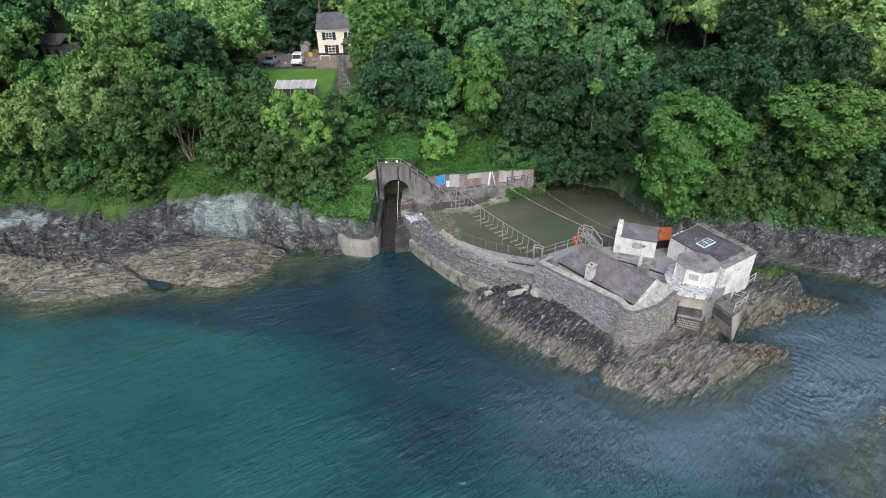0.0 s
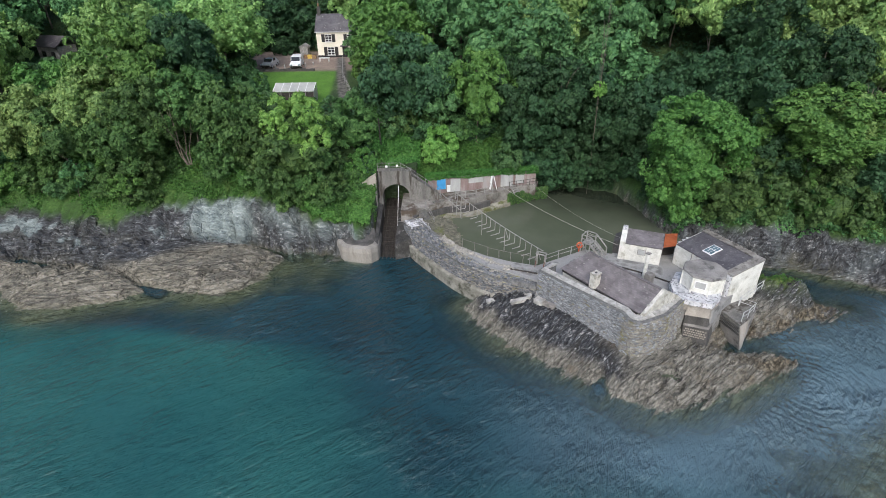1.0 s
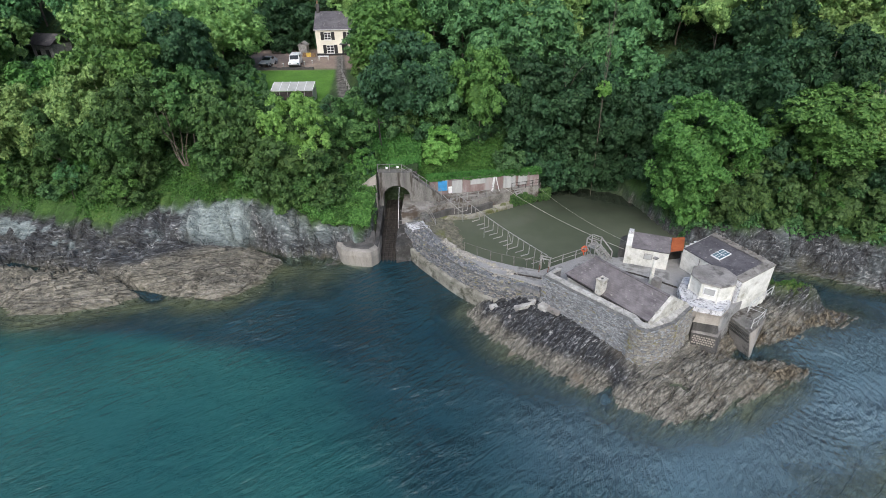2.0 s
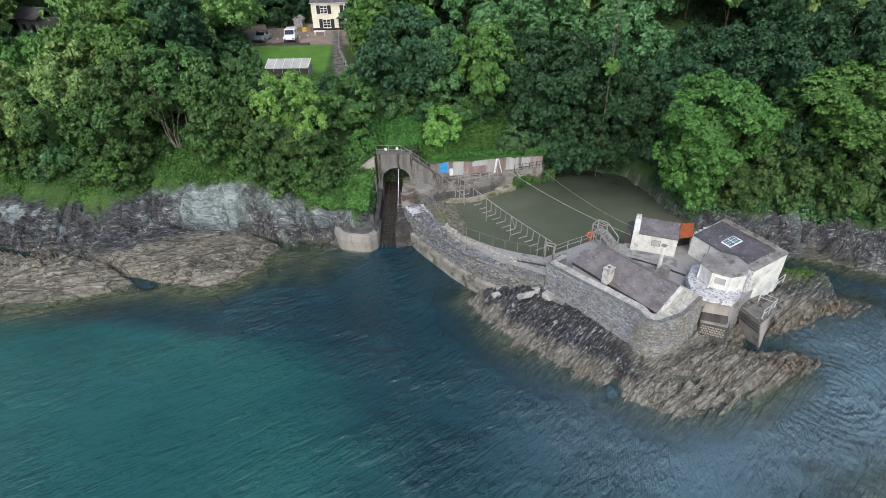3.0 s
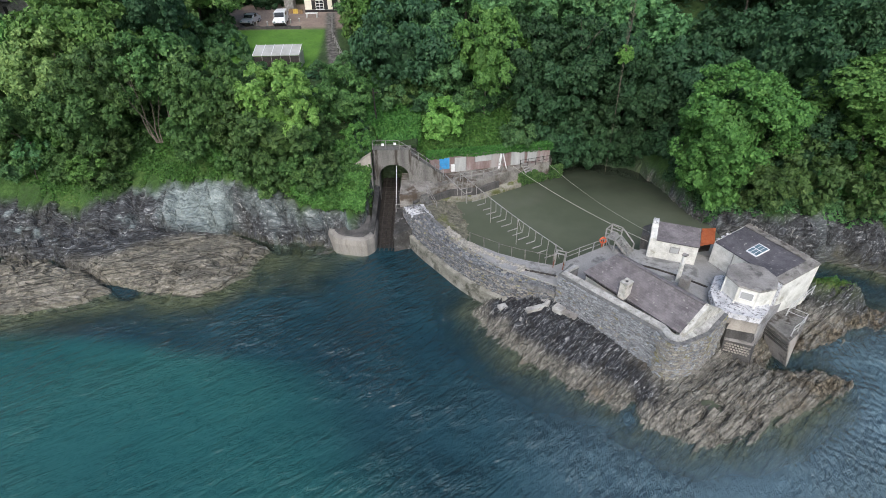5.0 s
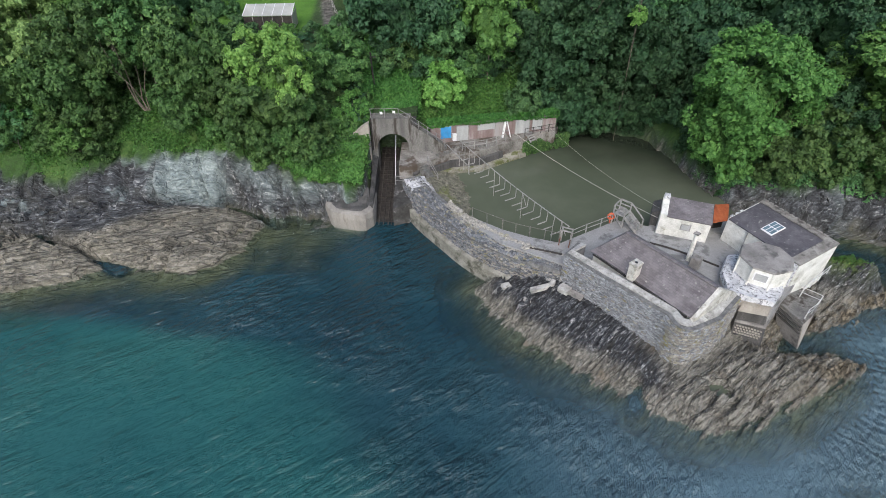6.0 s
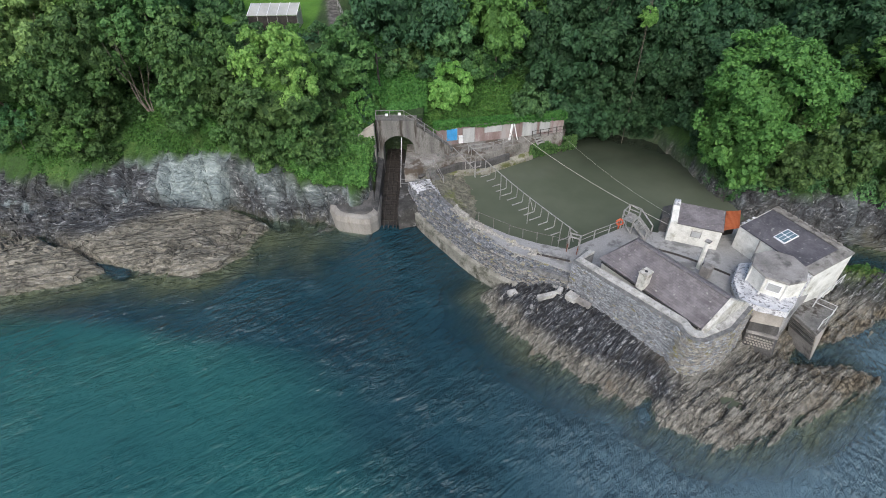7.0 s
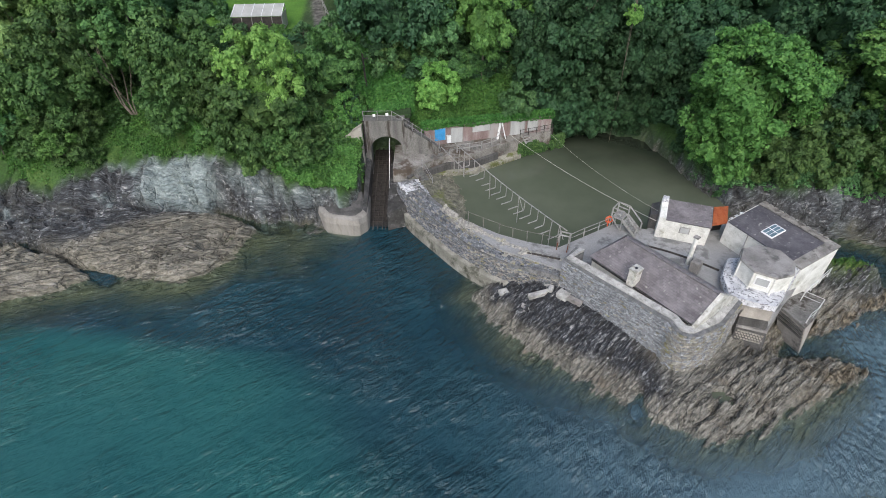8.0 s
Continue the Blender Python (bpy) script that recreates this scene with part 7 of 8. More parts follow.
KINDS = []
for i, (r, h, tall, lobes, leaves) in enumerate(((4.2, 7.4, 2.2, 32, 11500), (3.6, 6.8, 2.2, 28, 9500), (4.8, 8.0, 2.4, 36, 13500), (3.0, 5.6, 1.4, 22, 6800), (4.4, 6.8, 2.2, 30, 11500), (4.3, 7.2, 2.6, 24, 4600), (4.9, 7.6, 2.8, 28, 5400), (3.7, 6.6, 2.6, 22, 3900), (4.6, 10.2, 2.2, 42, 21000), (6.8, 10.5, 3.0, 64, 13500), (3.0, 5.6, 1.4, 16, 2500))):
    KINDS.append((r, h, tall, crown_mesh("crown", 100 + i, r, h, lobes, leaves, 0.37 if i < 5 else 0.31 if i == 8 else 0.5 if i < 10 else 0.58), trunk_mesh("trunk", 200 + i, r, h, tall)))
TREE_COPIES = {}


TONES = {"leaf_pale": "broad tree with a pale green domed crown", "leaf_grass": "low green bush", "leaf_olive": "broad leafy tree with an olive-green crown on the bank", "leaf_mid": "broad leafy tree with a full mid-green crown on the slope", "leaf_dark_shaded": "dense broadleaf tree in the wood, dark green with its shade painted in", "leaf_yellow": "leafy tree with a bright yellow-green crown", "leaf_fresh": "large spreading tree with fresh light green leaves by the pool"}


def tree(x, y, top, k, tone, scale=1.0, rz=0.0, sink=None, name="tree", label="", flat=1.0):
    """A tree whose crown tops out at height top; the trunk reaches the ground below."""
    r, h, tall, cm, tm = KINDS[k]
    key = (k, tone)
    gz = float(ground_z(np.array([x]), np.array([y]), False)[0]) if sink is None else sink
    total = top - gz
    sc = total / (tall + h) if scale is None else scale
    hs = total / ((tall + h) * sc)
    m = Matrix.Translation((x, y, gz)) @ Matrix.Rotation(radians(rz), 4, "Z") @ Matrix.Diagonal((sc, sc, 1, 1))
    t = new(name)
    t.matrix_basis = Matrix.Translation((x, y, gz)) @ Matrix.Rotation(radians(rz), 4, "Z")
    tagged(t, label or TONES[tone], "tree", "trees of the wooded slope")
    tk = new("trunk", tm)
    tk.parent = t
    tk.scale = (sc, sc, sc * max(0.3, (total - h * sc * 0.8) / (tall * sc) * 0.6))
    cmk = cm if tone == "leaf_mid" else TREE_COPIES.get(key)
    if cmk is None:
        cmk = cm.copy()
        cmk.materials.clear()
        TREE_COPIES[key] = cmk
    if not cmk.materials:
        cmk.materials.append(M[tone])
    cr = new("crown", cmk)
    cr.parent = t
    cr.location = (0, 0, total - h * sc * flat * 0.97)
    cr.scale = (sc, sc, sc * flat)
    return t


# trees that can be told apart along the front of the wood, and dark ones added for shaded gaps by the pool: x, y, crown
# top, kind, tone, size
FRONT = [
    (-61, 66.5, 19, 0, "leaf_pale", 1.0), (-53, 68.5, 18.0, 2, "leaf_pale", 0.95), (-48.5, 67.0, 16.6, 1, "leaf_olive", 0.95), (-44.6, 69.5, 20.4, 0, "leaf_pale", 1.0), (-41.0, 66.8, 16.4, 1, "leaf_olive", 1.0),
    (-38.6, 68.6, 19.2, 4, "leaf_olive", 1.0), (-33.6, 70.2, 19.8, 0, "leaf_olive", 1.0), (-28.0, 65.8, 14.0, 3, "leaf_olive", 1.0), (-26.4, 66.5, 19.0, 1, "leaf_olive", 1.05), (-22.0, 64.5, 15.0, 3, "leaf_olive", 1.1),
    (-18.4, 63.8, 18.0, 0, "leaf_yellow", 0.85), (-17.2, 63.6, 13.0, 3, "leaf_olive", 1.1), (-12.4, 69.8, 16.0, 3, "leaf_olive", 1.0), (-11.2, 67.6, 10.4, 3, "leaf_fresh", 0.6), (-20.5, 62.5, 11.5, 3, "leaf_olive", 1.0),
    (-5.2, 77.0, 22.0, 2, "leaf_dark_shaded", 1.15), (-1.5, 76.8, 20.5, 0, "leaf_mid", 1.0), (4.6, 74.2, 21.0, 0, "leaf_fresh", 0.95), (9.2, 75.4, 20.0, 4, "leaf_dark_shaded", 1.05), (12.2, 74.8, 17.0, 1, "leaf_dark_shaded", 1.2), (16.5, 76.2, 19.0, 2, "leaf_dark_shaded", 1.0),
    (21.0, 79.0, 18.4, 0, "leaf_dark_shaded", 1.1), (20.5, 72.6, 17.9, 3, "leaf_yellow", 0.3), (25.4, 75.0, 15.5, 4, "leaf_dark_shaded", 1.05), (20.6, 77.0, 13.0, 3, "leaf_dark_shaded", 1.3), (15.2, 75.6, 12.5, 3, "leaf_dark_shaded", 1.2), (13.2, 73.6, 9.6, 3, "leaf_dark_shaded", 1.0), (16.6, 75.0, 9.4, 3, "leaf_dark_shaded", 1.15), (20.2, 75.4, 9.2, 3, "leaf_dark_shaded", 1.2), (23.4, 75.2, 9.6, 3, "leaf_dark_shaded", 1.1),
    # last pale tree of this row: added for the lit top of its neighbour
    (29.8, 62.0, 17.9, 8, "leaf_fresh", 1.1), (28.2, 61.0, 10.5, 3, "leaf_fresh", 0.95), (33.8, 59.8, 10.5, 3, "leaf_olive", 1.0), (27.6, 70.5, 9.5, 3, "leaf_dark_shaded", 0.9), (28.8, 67.2, 9.0, 3, "leaf_dark_shaded", 0.9), (43.8, 61.8, 19.4, 8, "leaf_fresh", 1.28), (37.6, 62.6, 13.5, 1, "leaf_dark_shaded", 0.95), (26.2, 73.6, 8.4, 3, "leaf_dark_shaded", 0.85), (30.2, 70.4, 13.0, 1, "leaf_dark_shaded", 0.9), (37.0, 60.0, 11.0, 3, "leaf_olive", 1.1), (45.5, 57.6, 10.5, 3, "leaf_olive", 1.2), (47.2, 60.4, 18.6, 1, "leaf_pale", 0.7),
    (52.5, 57.0, 14.0, 0, "leaf_dark_shaded", 1.0), (33.5, 78.5, 19.5, 0, "leaf_dark_shaded", 1.05), (38.5, 75.0, 20.5, 4, "leaf_dark_shaded", 1.15), (41.0, 68.5, 22.0, 2, "leaf_dark_shaded", 1.1), (29.0, 75.0, 17.5, 1, "leaf_dark_shaded", 1.15), (34.5, 69.5, 16.5, 1, "leaf_dark_shaded", 1.1), (46.0, 68.0, 24.0, 0, "leaf_dark_shaded", 1.15),
]
placed = []
rng_t = random.Random(11)
for x, y, top, k, tone, sc in FRONT:
    tree(x, y, top, k, tone, sc, rng_t.uniform(0, 360), flat=1.0 if k == 8 and x < 35 else 0.72 if k == 8 else 1.25 if tone == "leaf_fresh" else 1.15)
    placed.append((x, y))


def keep_clear(x, y):
    # open garden, drive and cottage, and the gap before them
    if -35.5 < x < -11.0 - (y - 80) * 0.12 and 76 < y < 110:
        return True
    if -31 < x < -9.5 and 66 < y <= 76:
        return True
    return 94 < y < 105 and abs(x + 0.686 * y) < 6.5


for x, y, top, k, sc in ((-43.0, 90.0, 23.0, 6, 1.1), (-36.9, 93.5, 26.9, 9, 0.9), (-12.4, 93.5, 22.5, 6, 0.75), (-11.2, 87.0, 21.0, 7, 0.8), (-35.6, 83.5, 19.5, 7, 1.0), (-40.5, 86.5, 23.0, 6, 1.0), (-9.4, 94.5, 26.5, 6, 1.1), (-8.6, 102.5, 26.0, 5, 1.0), (-7.6, 87.0, 25.0, 6, 1.1), (-6.6, 80.5, 20.4, 5, 0.95),
                         (-28.5, 116.5, 27, 6, 1.2), (-34.2, 93.0, 18.0, 7, 0.6), (-30.6, 85.0, 17.6, 7, 0.7), (-38.5, 99.0, 20.5, 7, 0.75), (-36.0, 114.5, 26.0, 5, 1.2), (-21.0, 119.0, 30, 6, 1.2), (-13.5, 116.0, 29, 5, 1.2), (-43.0, 110.0, 26, 6, 1.2), (-32.0, 121.0, 31, 6, 1.2), (-24.5, 112.6, 22.0, 7, 1.0), (-32.2, 111.2, 21.0, 7, 1.0)):
    tree(x, y, top, k, "leaf_dark_shaded" if y > 105 else "leaf_pale" if k == 9 or (x < -39 and y < 95) else "leaf_fresh" if x > -12 and y > 85 else "leaf_mid", sc, rng_t.uniform(0, 360))
    placed.append((x, y))
for row in range(8):
    for col in range(40):
        x = -118 + col * 7.2 + (row % 2) * 3.6 + rng_t.uniform(-1.8, 1.8)
        y = 70 + row * 6.8 + rng_t.uniform(-1.8, 1.8)
        yt_ = float(np.interp(x, _S[:, 0], _S[:, 5]))
        if y < yt_ + 4 or abs(x) > 0.95 * (y + 16) + 4 or keep_clear(x, y):
            continue
        if any((x - a) ** 2 + (y - b_) ** 2 < 22 for a, b_ in placed):
            continue
        if 0 < x < 28 and y < 76:
            continue
        k = rng_t.choice((0, 1, 2, 2, 4)) if y < 82 else rng_t.choice((5, 6, 6, 7))
        gz = float(ground_z(np.array([x]), np.array([y]), False)[0])
        # great domes: neighbouring limbs of the canopy share one tone and one rounded top
        near_c = min(((x - (cx + 5 * _hash(np.array(cx), np.array(cy), 3))) ** 2 + (y - (cy + 5 * _hash(np.array(cx), np.array(cy), 4))) ** 2, cx, cy) for cx in range(-130, 131, 13) for cy in range(60, 135, 11))
        top = gz + 14.0 - 0.05 * min(near_c[0], 80) + rng_t.uniform(-0.6, 0.6)
        pick = float(_hash(np.array(near_c[1]), np.array(near_c[2]), 9))
        if y < 96 and abs(x + 0.686 * y) < 8.5:
            # low growth before the hut
            top = min(top, 31.6 - 0.152 * y)
            if top - gz < 3.5:
                continue
        # the wood is pale on the western shoulder; above the pool its shade is put into dark leaves
        if x < -38:
            tone = ("leaf_pale" if pick < 0.6 else "leaf_fresh") if y < 84 else "leaf_mid" if pick < 0.5 else "leaf_dark_shaded" if pick < 0.75 else "leaf_pale"
        elif x < 10:
            tone = "leaf_dark_shaded" if pick < 0.35 else "leaf_mid" if pick < 0.65 else "leaf_pale" if pick < 0.85 else "leaf_fresh"
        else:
            tone = "leaf_dark_shaded" if pick < (0.8 if y < 82 else 0.15) else "leaf_mid" if pick < 0.75 else "leaf_pale"
        tree(x, y, top, k, tone, rng_t.uniform(0.95, 1.2), rng_t.uniform(0, 360), flat=1.15)
        placed.append((x, y))

# half-bare trees whose pale limbs show through the leaves
def bare_tree(name, x, y, z, lean, tall, seed, label, thick=0.16, bark="bark_pale"):
    rng = random.Random(seed)
    t = thing(name, Matrix.Translation((x, y, z)), label, "tree", "trees of the wooded slope")
    for k in range(5):
        bm = bmesh.new()
        a = rng.uniform(0, 6.28)
        p, r0 = Vector((0.15 * k - 0.3, 0, -0.6)), thick * (1 - 0.09 * k)
        d = Vector((lean + 0.22 * math.cos(a), 0.15 * math.sin(a), 1)).normalized()
        for i in range(6):
            q = p + d * (tall * rng.uniform(0.15, 0.2))
            rod(bm, p, q, r0, 7, r0 * 0.8)
            if i > 1:
                e = q + (d + Vector((rng.uniform(-0.8, 0.8), rng.uniform(-0.5, 0.5), rng.uniform(-0.1, 0.5)))).normalized() * tall * rng.uniform(0.1, 0.2)
                rod(bm, q, e, r0 * 0.55, 5, r0 * 0.2)
            p, r0 = q, r0 * 0.8
            d = (d + Vector((rng.uniform(-0.25, 0.25), rng.uniform(-0.2, 0.2), 0.05))).normalized()
        part("limb", bm, M[bark], t)
    return t


bare_tree("leaning_tree", -33.8, 67.0, 9.7, -0.22, 7.5, 5, "half-bare leaning tree with brown limbs on the bank", 0.1, "bark")
bare_tree("bare_tree", -62.6, 103.4, 17.5, 0.0, 12.0, 8, "half-bare tree with pale forking limbs by the hut")

# shrubs along the edge of the wood
for i in range(44):
    x = -65 + i * 2.9 + rng_t.uniform(-0.8, 0.8)
    if -15.0 < x < 15.5 or 23.8 < x < 28.2 or -37.0 < x < -29.2:
        continue
    yt_ = float(np.interp(x, _S[:, 0], _S[:, 5]))
    for back in (rng_t.uniform(2.2, 3.4), rng_t.uniform(3.6, 4.8), rng_t.uniform(5.0, 6.6)):
        y = yt_ + back
        gz = float(ground_z(np.array([x]), np.array([y]), False)[0])
        tree(x + rng_t.uniform(-0.8, 0.8), y, gz + rng_t.uniform(1.4, 2.6) + back * 0.4, 10, rng_t.choice(("leaf_olive", "leaf_olive" if x < 0 else "leaf_mid", "leaf_grass", "leaf_fresh" if rng_t.random() < 0.5 else "leaf_mid")), rng_t.uniform(0.45, 0.8), rng_t.uniform(0, 360), name="shrub", label="leafy green shrub on the bank above the rocks")

# shrubs at the head of the bank above the hut wall
for i in range(15):
    x, y = -8.6 + i * 1.5 + rng_t.uniform(-0.5, 0.5), 74.2 + 0.1 * i + rng_t.uniform(-0.7, 0.9)
    gz = float(ground_z(np.array([x]), np.array([y]), False)[0])
    tree(x, y, gz + rng_t.uniform(2.0, 3.6), 10, ("leaf_dark_shaded", "leaf_mid", "leaf_olive")[i % 3], rng_t.uniform(0.5, 0.8), rng_t.uniform(0, 360), name="shrub", label="leafy shrub at the head of the grassy bank")

# ------------------------------------------------------------------ undergrowth on the banks
def undergrowth(name, label, count, xr, depth, tone, leaf, lift, seed, mask=None):
    """Leaf sprays over the bank above the shore edge; depth: metres inland from the edge."""
    rng = np.random.default_rng(seed)
    x = rng.uniform(*xr, count)
    yt_ = np.interp(x, _S[:, 0], _S[:, 5])
    y = yt_ + rng.uniform(depth[0], depth[1], count)
    clump = fbm(x * 0.45, y * 0.45, 3, seed)
    keep = rng.uniform(0, 1, count) < np.clip(0.55 + 2.0 * clump, 0.08, 1)
    if mask is not None:
        keep &= mask(x, y)
    x, y, clump = x[keep], y[keep], clump[keep]
    z = ground_z(x, y) + np.clip(lift * (0.25 + 1.9 * clump) * (0.4 + 0.6 * rng.uniform(0, 1, len(x))), 0.02, None)
    n = rng.normal(scale=0.5, size=(len(x), 3)) + np.array([0, -0.45, 0.8])
    n /= np.linalg.norm(n, axis=1)[:, None]
    me = leaf_mesh(name, np.stack([x, y, z], 1), n, leaf * rng.uniform(0.6, 1.4, len(x)), rng)
    ob = mesh_object(name, me, M[tone])
    tagged(ob, label, "plants", kind="stuff")


west = lambda x, y: ~((x > -9.6) & (y < 67.5))
undergrowth("bank_plants", "dense green bracken and bramble on the bank", 62000, (-66, -9.2), (0.5, 8), "leaf_grass", 0.27, 0.8, 301, west)
undergrowth("bank_shrubs", "darker green shrubs on the bank", 18000, (-66, -9.2), (3.4, 9), "leaf_olive", 0.38, 2.6, 302, lambda x, y: west(x, y) & ~((x > -35.5) & (x < -29.5)))
undergrowth("bank_plants", "fresh green nettles and bracken beside the slip", 15000, (-17.5, -9.4), (0.6, 7.5), "leaf_fresh", 0.32, 1.5, 306, lambda x, y: west(x, y) & (y < 66.5))
undergrowth("bank_plants", "bright green nettles and ivy above the hut wall", 60000, (-9.4, 13), (-0.2, 8), "leaf_grass", 0.34, 1.6, 303)
undergrowth("bank_plants", "green scrub along the pool and rocky shore", 30000, (16, 64), (-0.2, 6.5), "leaf_mid", 0.38, 2.2, 304, lambda x, y: ~((x > 24) & (x < 27.4) & (y > 63.4) & (y < 74.5)))
def ivy(name, label, count, box_lo, box_hi, seed, tone="leaf_grass"):
    rng = np.random.default_rng(seed)
    p = rng.uniform(box_lo, box_hi, (count, 3))
    p[:, 1] += (p[:, 0] - box_lo[0]) * 0.42
    k = fbm(p[:, 0] * 0.8, p[:, 2] * 0.8, 3, seed) > -0.12
    p = p[k]
    n = rng.normal(scale=0.4, size=p.shape) + np.array([0.2, -0.8, 0.5])
    n /= np.linalg.norm(n, axis=1)[:, None]
    tagged(mesh_object(name, leaf_mesh(name, p, n, 0.26 * rng.uniform(0.6, 1.4, len(p)), rng), M[tone]), label, "plants", kind="stuff")


ivy("arch_ivy", "ivy and grass growing over the arch", 9000, (-9.8, 66.9, 8.1), (-4.2, 70.6, 8.8), 314)
ivy("slip_ivy", "ivy hanging beside the slip", 3000, (-12.6, 61.0, 2.6), (-9.2, 65.0, 6.2), 315, "leaf_fresh")
ivy("quay_ivy", "green ivy hanging over the quay's far end", 2600, (8.6, 68.6, 2.0), (14.6, 69.4, 3.7), 311, "leaf_olive")
undergrowth("pool_edge_plants", "shrubs hanging over the back of the pool", 16000, (11.5, 24.4), (-2.8, 2.0), "leaf_dark_shaded", 0.34, 1.4, 316, lambda x, y: y > 64)
undergrowth("pool_edge_plants", "green shrubs hanging over the rocks beside the pool", 30000, (25, 48), (-2.0, 4.0), "leaf_mid", 0.34, 2.4, 317, lambda x, y: ~((x < 27.6) & (y > 63.4)) & (y > np.interp(x, [25, 29, 33, 37.5, 41, 46, 48], [58, 59, 58.6, 57.9, 57.2, 55.6, 54.6])))
undergrowth("wall_top_plants", "grass and ivy spilling over the hut wall", 12000, (-4.6, 14), (-1.2, 1.6), "leaf_grass", 0.26, 0.7, 313)
undergrowth("wood_floor_plants", "dark undergrowth beneath the trees", 60000, (-85, 85), (6, 46), "leaf_dark_shaded", 0.6, 1.6, 305, lambda x, y: ~((x > -36) & (x < -11) & (y > 76)))
tree(-0.9, 71.0, 12.0, 3, "leaf_yellow", 0.78, 40, sink=7.8, flat=1.15, name="bush", label="rounded yellow-green bush above the hut wall")
tree(8.5, 71.4, 9.6, 3, "leaf_mid", 0.6, 140, sink=6.8, flat=1.1, name="bush", label="rounded green bush above the hut wall")

# ------------------------------------------------------------------ pieces of the walls, last

# bank behind the arch
rng_a = np.random.default_rng(331)
ax_, ay_ = rng_a.uniform(-10.2, -3.6, 12000), rng_a.uniform(69.2, 76.5, 12000)
az_ = np.max([ground_z(ax_ + ex, ay_ + ey, False) for ex in (-0.5, 0, 0.5) for ey in (-0.4, 0, 0.4, 0.8)], 0) + rng_a.uniform(0.0, 0.9, 12000) * (0.6 + 1.2 * fbm(ax_ * 0.5, ay_ * 0.5, 3, 332))
keep_a = az_ > 6.0
an_ = rng_a.normal(scale=0.5, size=(12000, 3)) + np.array([0, -0.5, 0.7])
an_ /= np.linalg.norm(an_, axis=1)[:, None]
tagged(mesh_object("bank_plants", leaf_mesh("bank_plants", np.stack([ax_, ay_, az_], 1)[keep_a], an_[keep_a], rng_a.uniform(0.2, 0.45, int(keep_a.sum())), rng_a), M["leaf_grass"]), "lush green nettles on the bank behind the arch", "plants", kind="stuff")

# grass hanging over the top of the hut wall
rng_f = np.random.default_rng(333)
fs = rng_f.uniform(-0.3, 15.8, 9000)
hang = 0.2 + 0.9 * fbm(fs * 0.6, fs * 0.0, 3, 334)
fo = rng_f.uniform(-0.9, 0.16, 9000)
fz = 6.62 - 0.4 * fs / 15.5 + np.where(fo > 0.05, -rng_f.uniform(0, 1, 9000) * np.clip(hang, 0.03, 0.5), rng_f.uniform(0, 0.5, 9000))
fp_ = np.stack([FA.x + fu.x * fs + fn.x * fo, FA.y + fu.y * fs + fn.y * fo, fz], 1)
fn_ = rng_f.normal(scale=0.5, size=(9000, 3)) + np.array([fn.x * 0.5, fn.y * 0.5, 0.7])
fn_ /= np.linalg.norm(fn_, axis=1)[:, None]
tagged(mesh_object("wall_top_plants", leaf_mesh("wall_top_plants", fp_, fn_, rng_f.uniform(0.14, 0.32, 9000), rng_f), M["leaf_grass"]), "grass and ivy hanging over the hut wall's top", "plants", kind="stuff")
for x, y, top, sc, tone in ((-16.4, 77.0, 15.0, 0.6, "leaf_mid"), (-12.6, 77.6, 16.0, 0.75, "leaf_mid"), (-19.4, 76.6, 15.0, 0.55, "leaf_fresh"), (-25.0, 77.0, 15.8, 0.6, "leaf_mid"), (-18.4, 62.6, 15.5, 1.3, "leaf_olive")):
    tree(x, y, top, 3, tone, sc, x * 37 % 360, name="shrub", label="leafy green shrub below the garden")

# turf on the crest of the islet
rng_g = np.random.default_rng(330)
tx, ty = rng_g.normal(34.2, 1.0, 2600), rng_g.normal(47.2, 0.45, 2600)
tz = islet_z(tx, ty)[0] + rng_g.uniform(0.0, 0.1, 2600)
tn = rng_g.normal(scale=0.6, size=(2600, 3)) + np.array([0, -0.2, 0.8])
tn /= np.linalg.norm(tn, axis=1)[:, None]
tagged(mesh_object("crest_turf", leaf_mesh("crest_turf", np.stack([tx, ty, tz], 1), tn, rng_g.uniform(0.06, 0.15, 2600), rng_g), M["leaf_grass"]), "yellow-green turf on the islet's rock crest", "plants", kind="stuff")
def rock_top(x, y):
    return float(islet_z(np.array([x]), np.array([y]))[0][0]) - 0.1


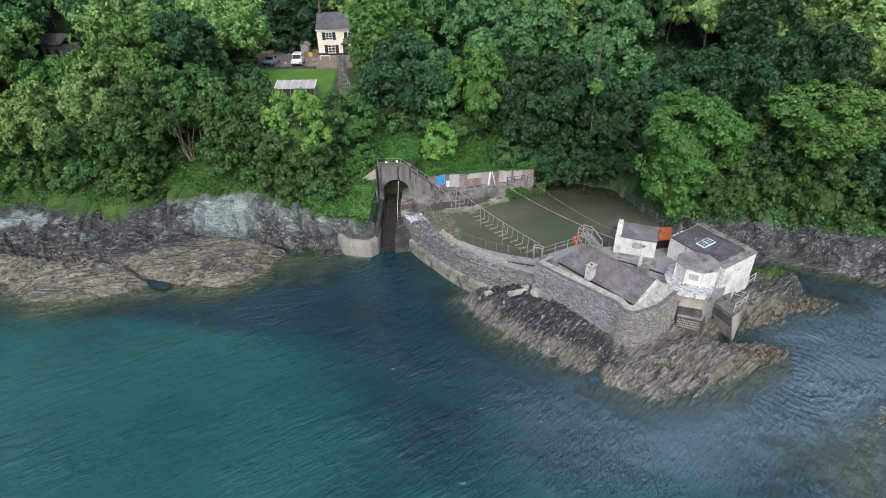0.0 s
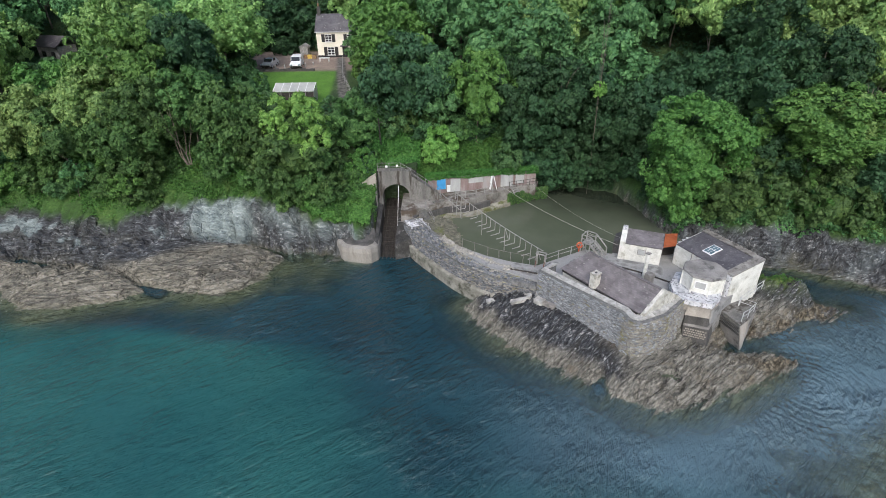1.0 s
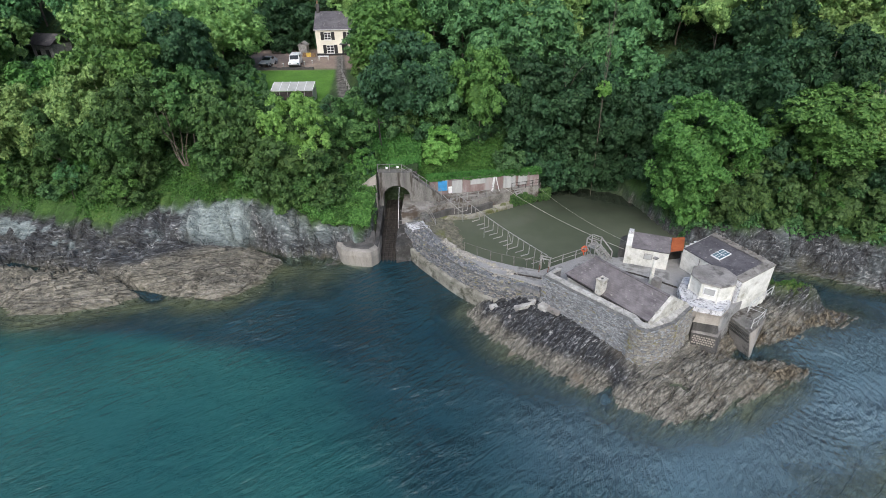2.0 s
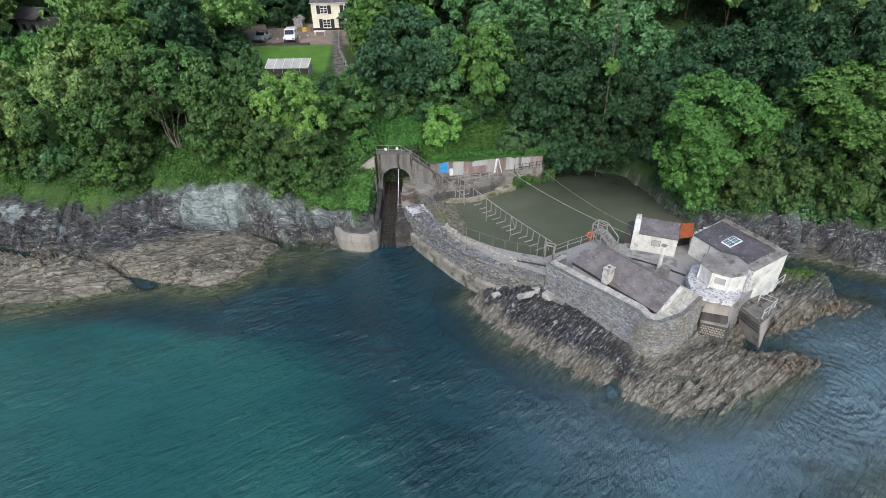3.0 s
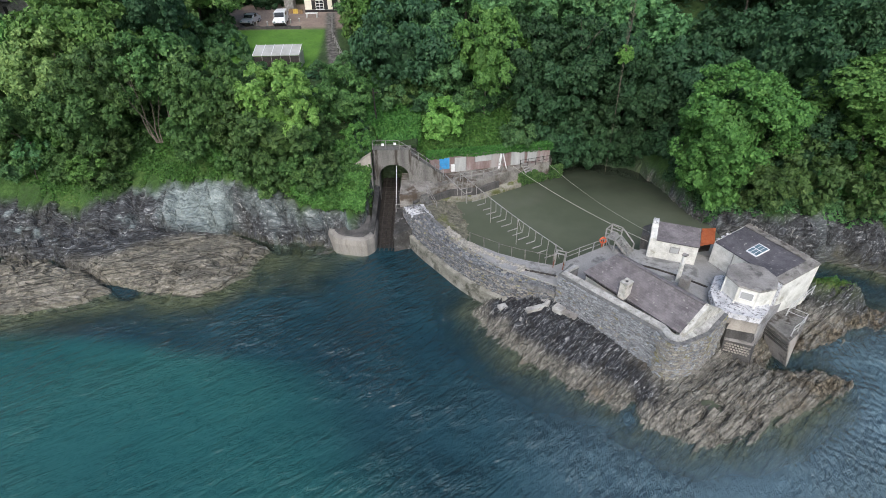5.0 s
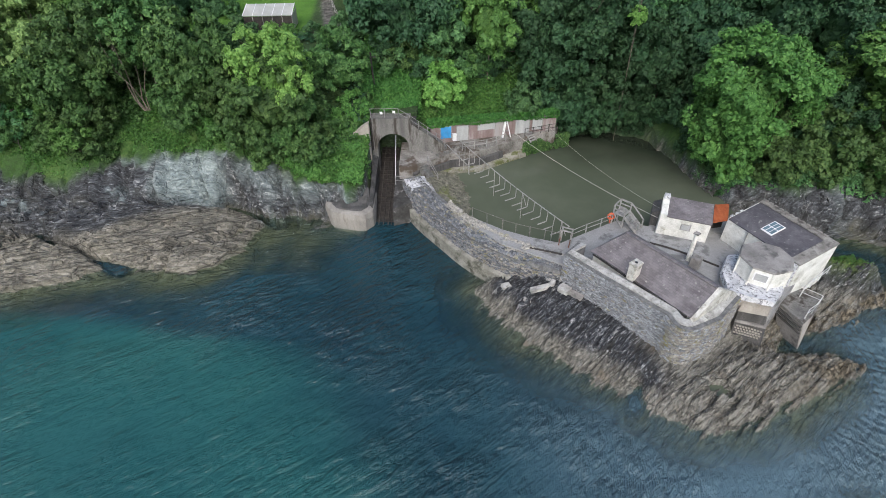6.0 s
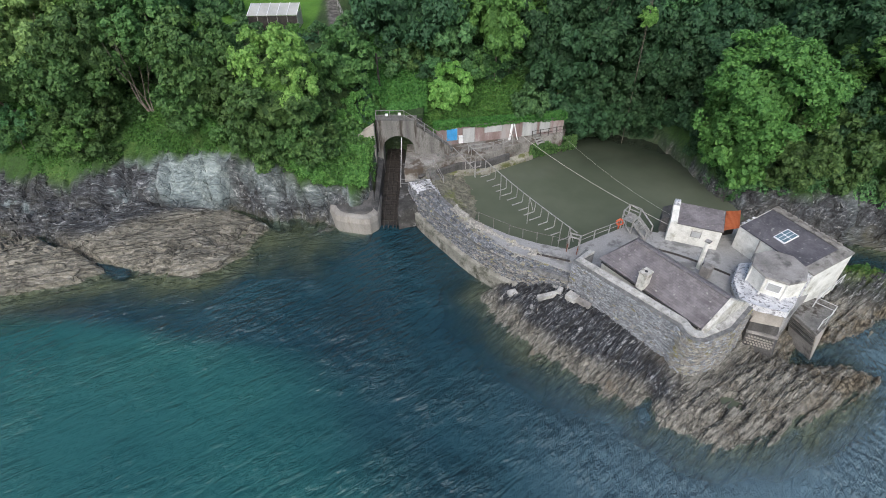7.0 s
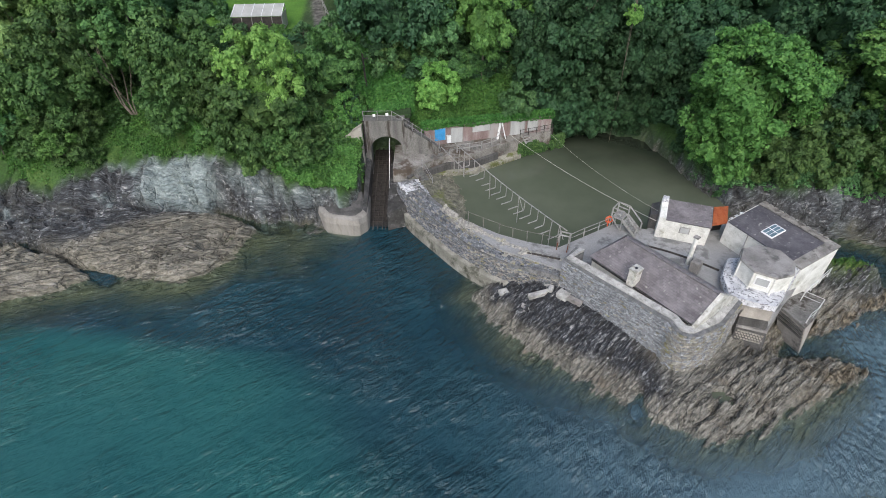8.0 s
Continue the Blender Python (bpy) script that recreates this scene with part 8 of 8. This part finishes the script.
for x, y, s, rz, mt, lab in ((4.5, 46.0, (0.8, 0.6, 0.35), 20, "coping", "pale broken concrete lump on dark rock"), (7.3, 44.6, (2.0, 0.42, 0.4), 20, "coping", "long pale fallen concrete beam on the rocks"),
                             (8.3, 44.9, (0.6, 0.4, 0.4), 60, "coping", "pale broken concrete block below the wall"), (9.2, 44.25, (0.75, 0.95, 0.55), 48, "coping", "pale broken concrete block below the wall"),
                             (10.0, 43.7, (1.4, 0.45, 0.42), -40, "concrete", "grey fallen concrete slab below the wall"), (6.2, 44.3, (0.7, 0.4, 0.3), -20, "coping", "pale broken concrete lump on dark rock"),
                             (8.3, 45.9, (0.7, 0.45, 0.35), 30, "coping", "small pale concrete lump at the wall's foot"), (8.9, 45.7, (0.6, 0.4, 0.35), 15, "coping", "small pale concrete lump at the wall's foot")):
    slab_block(x, y, rock_top(x, y), s, rz, M[mt], lab)

RL = path_len(RUBF[1:])


def rub_surf(u, v):
    x, y = along(RUBF[1:], u)
    return (x, y, 0.4 + v)


lay_stones("stone", rub_wall, rub_surf, RL, 5.0, {"a": M["stone"], "b": M["stone_tan"]}, row=(0.07, 0.15), wide=(0.16, 0.5), proud=0.09, seed=3, tan=lambda u, v, r: r.random() < (0.7 if u > 9.8 else 0.08), v0=0.6)
SWL = path_len(SEAW)


def sea_surf(u, v):
    x, y = along(SEAW, u)
    return (x, y, 0.9 + v)


lay_stones("stone", sea_wall, sea_surf, SWL, 2.55, {"a": M["stone_sea"], "b": M["stone_tan"]}, row=(0.07, 0.14), wide=(0.16, 0.5), proud=0.09, seed=4, tan=lambda u, v, r: r.random() < 0.12 + 0.25 * (u > 12))
CREST = SEAW[6:]


def crest_surf(u, v):
    # flat crest of the sea wall, v metres in from its outer edge
    x, y = along(CREST, u)
    x1, y1 = along(CREST, min(u + 0.1, path_len(CREST)))
    x0, y0 = along(CREST, max(u - 0.1, 0))
    l = math.hypot(x1 - x0, y1 - y0)
    return (x - (y1 - y0) / l * v, y + (x1 - x0) / l * v, 3.66 + 0.12 * v)


lay_stones("stone", sea_wall, crest_surf, path_len(CREST), 1.5, {"a": M["stone_sea"], "b": M["stone_tan"]}, row=(0.12, 0.24), wide=(0.18, 0.5), proud=0.12, seed=5, keep=0, tan=lambda u, v, r: r.random() < (0.75 if v > 0.9 and u > 5 else 0.15))
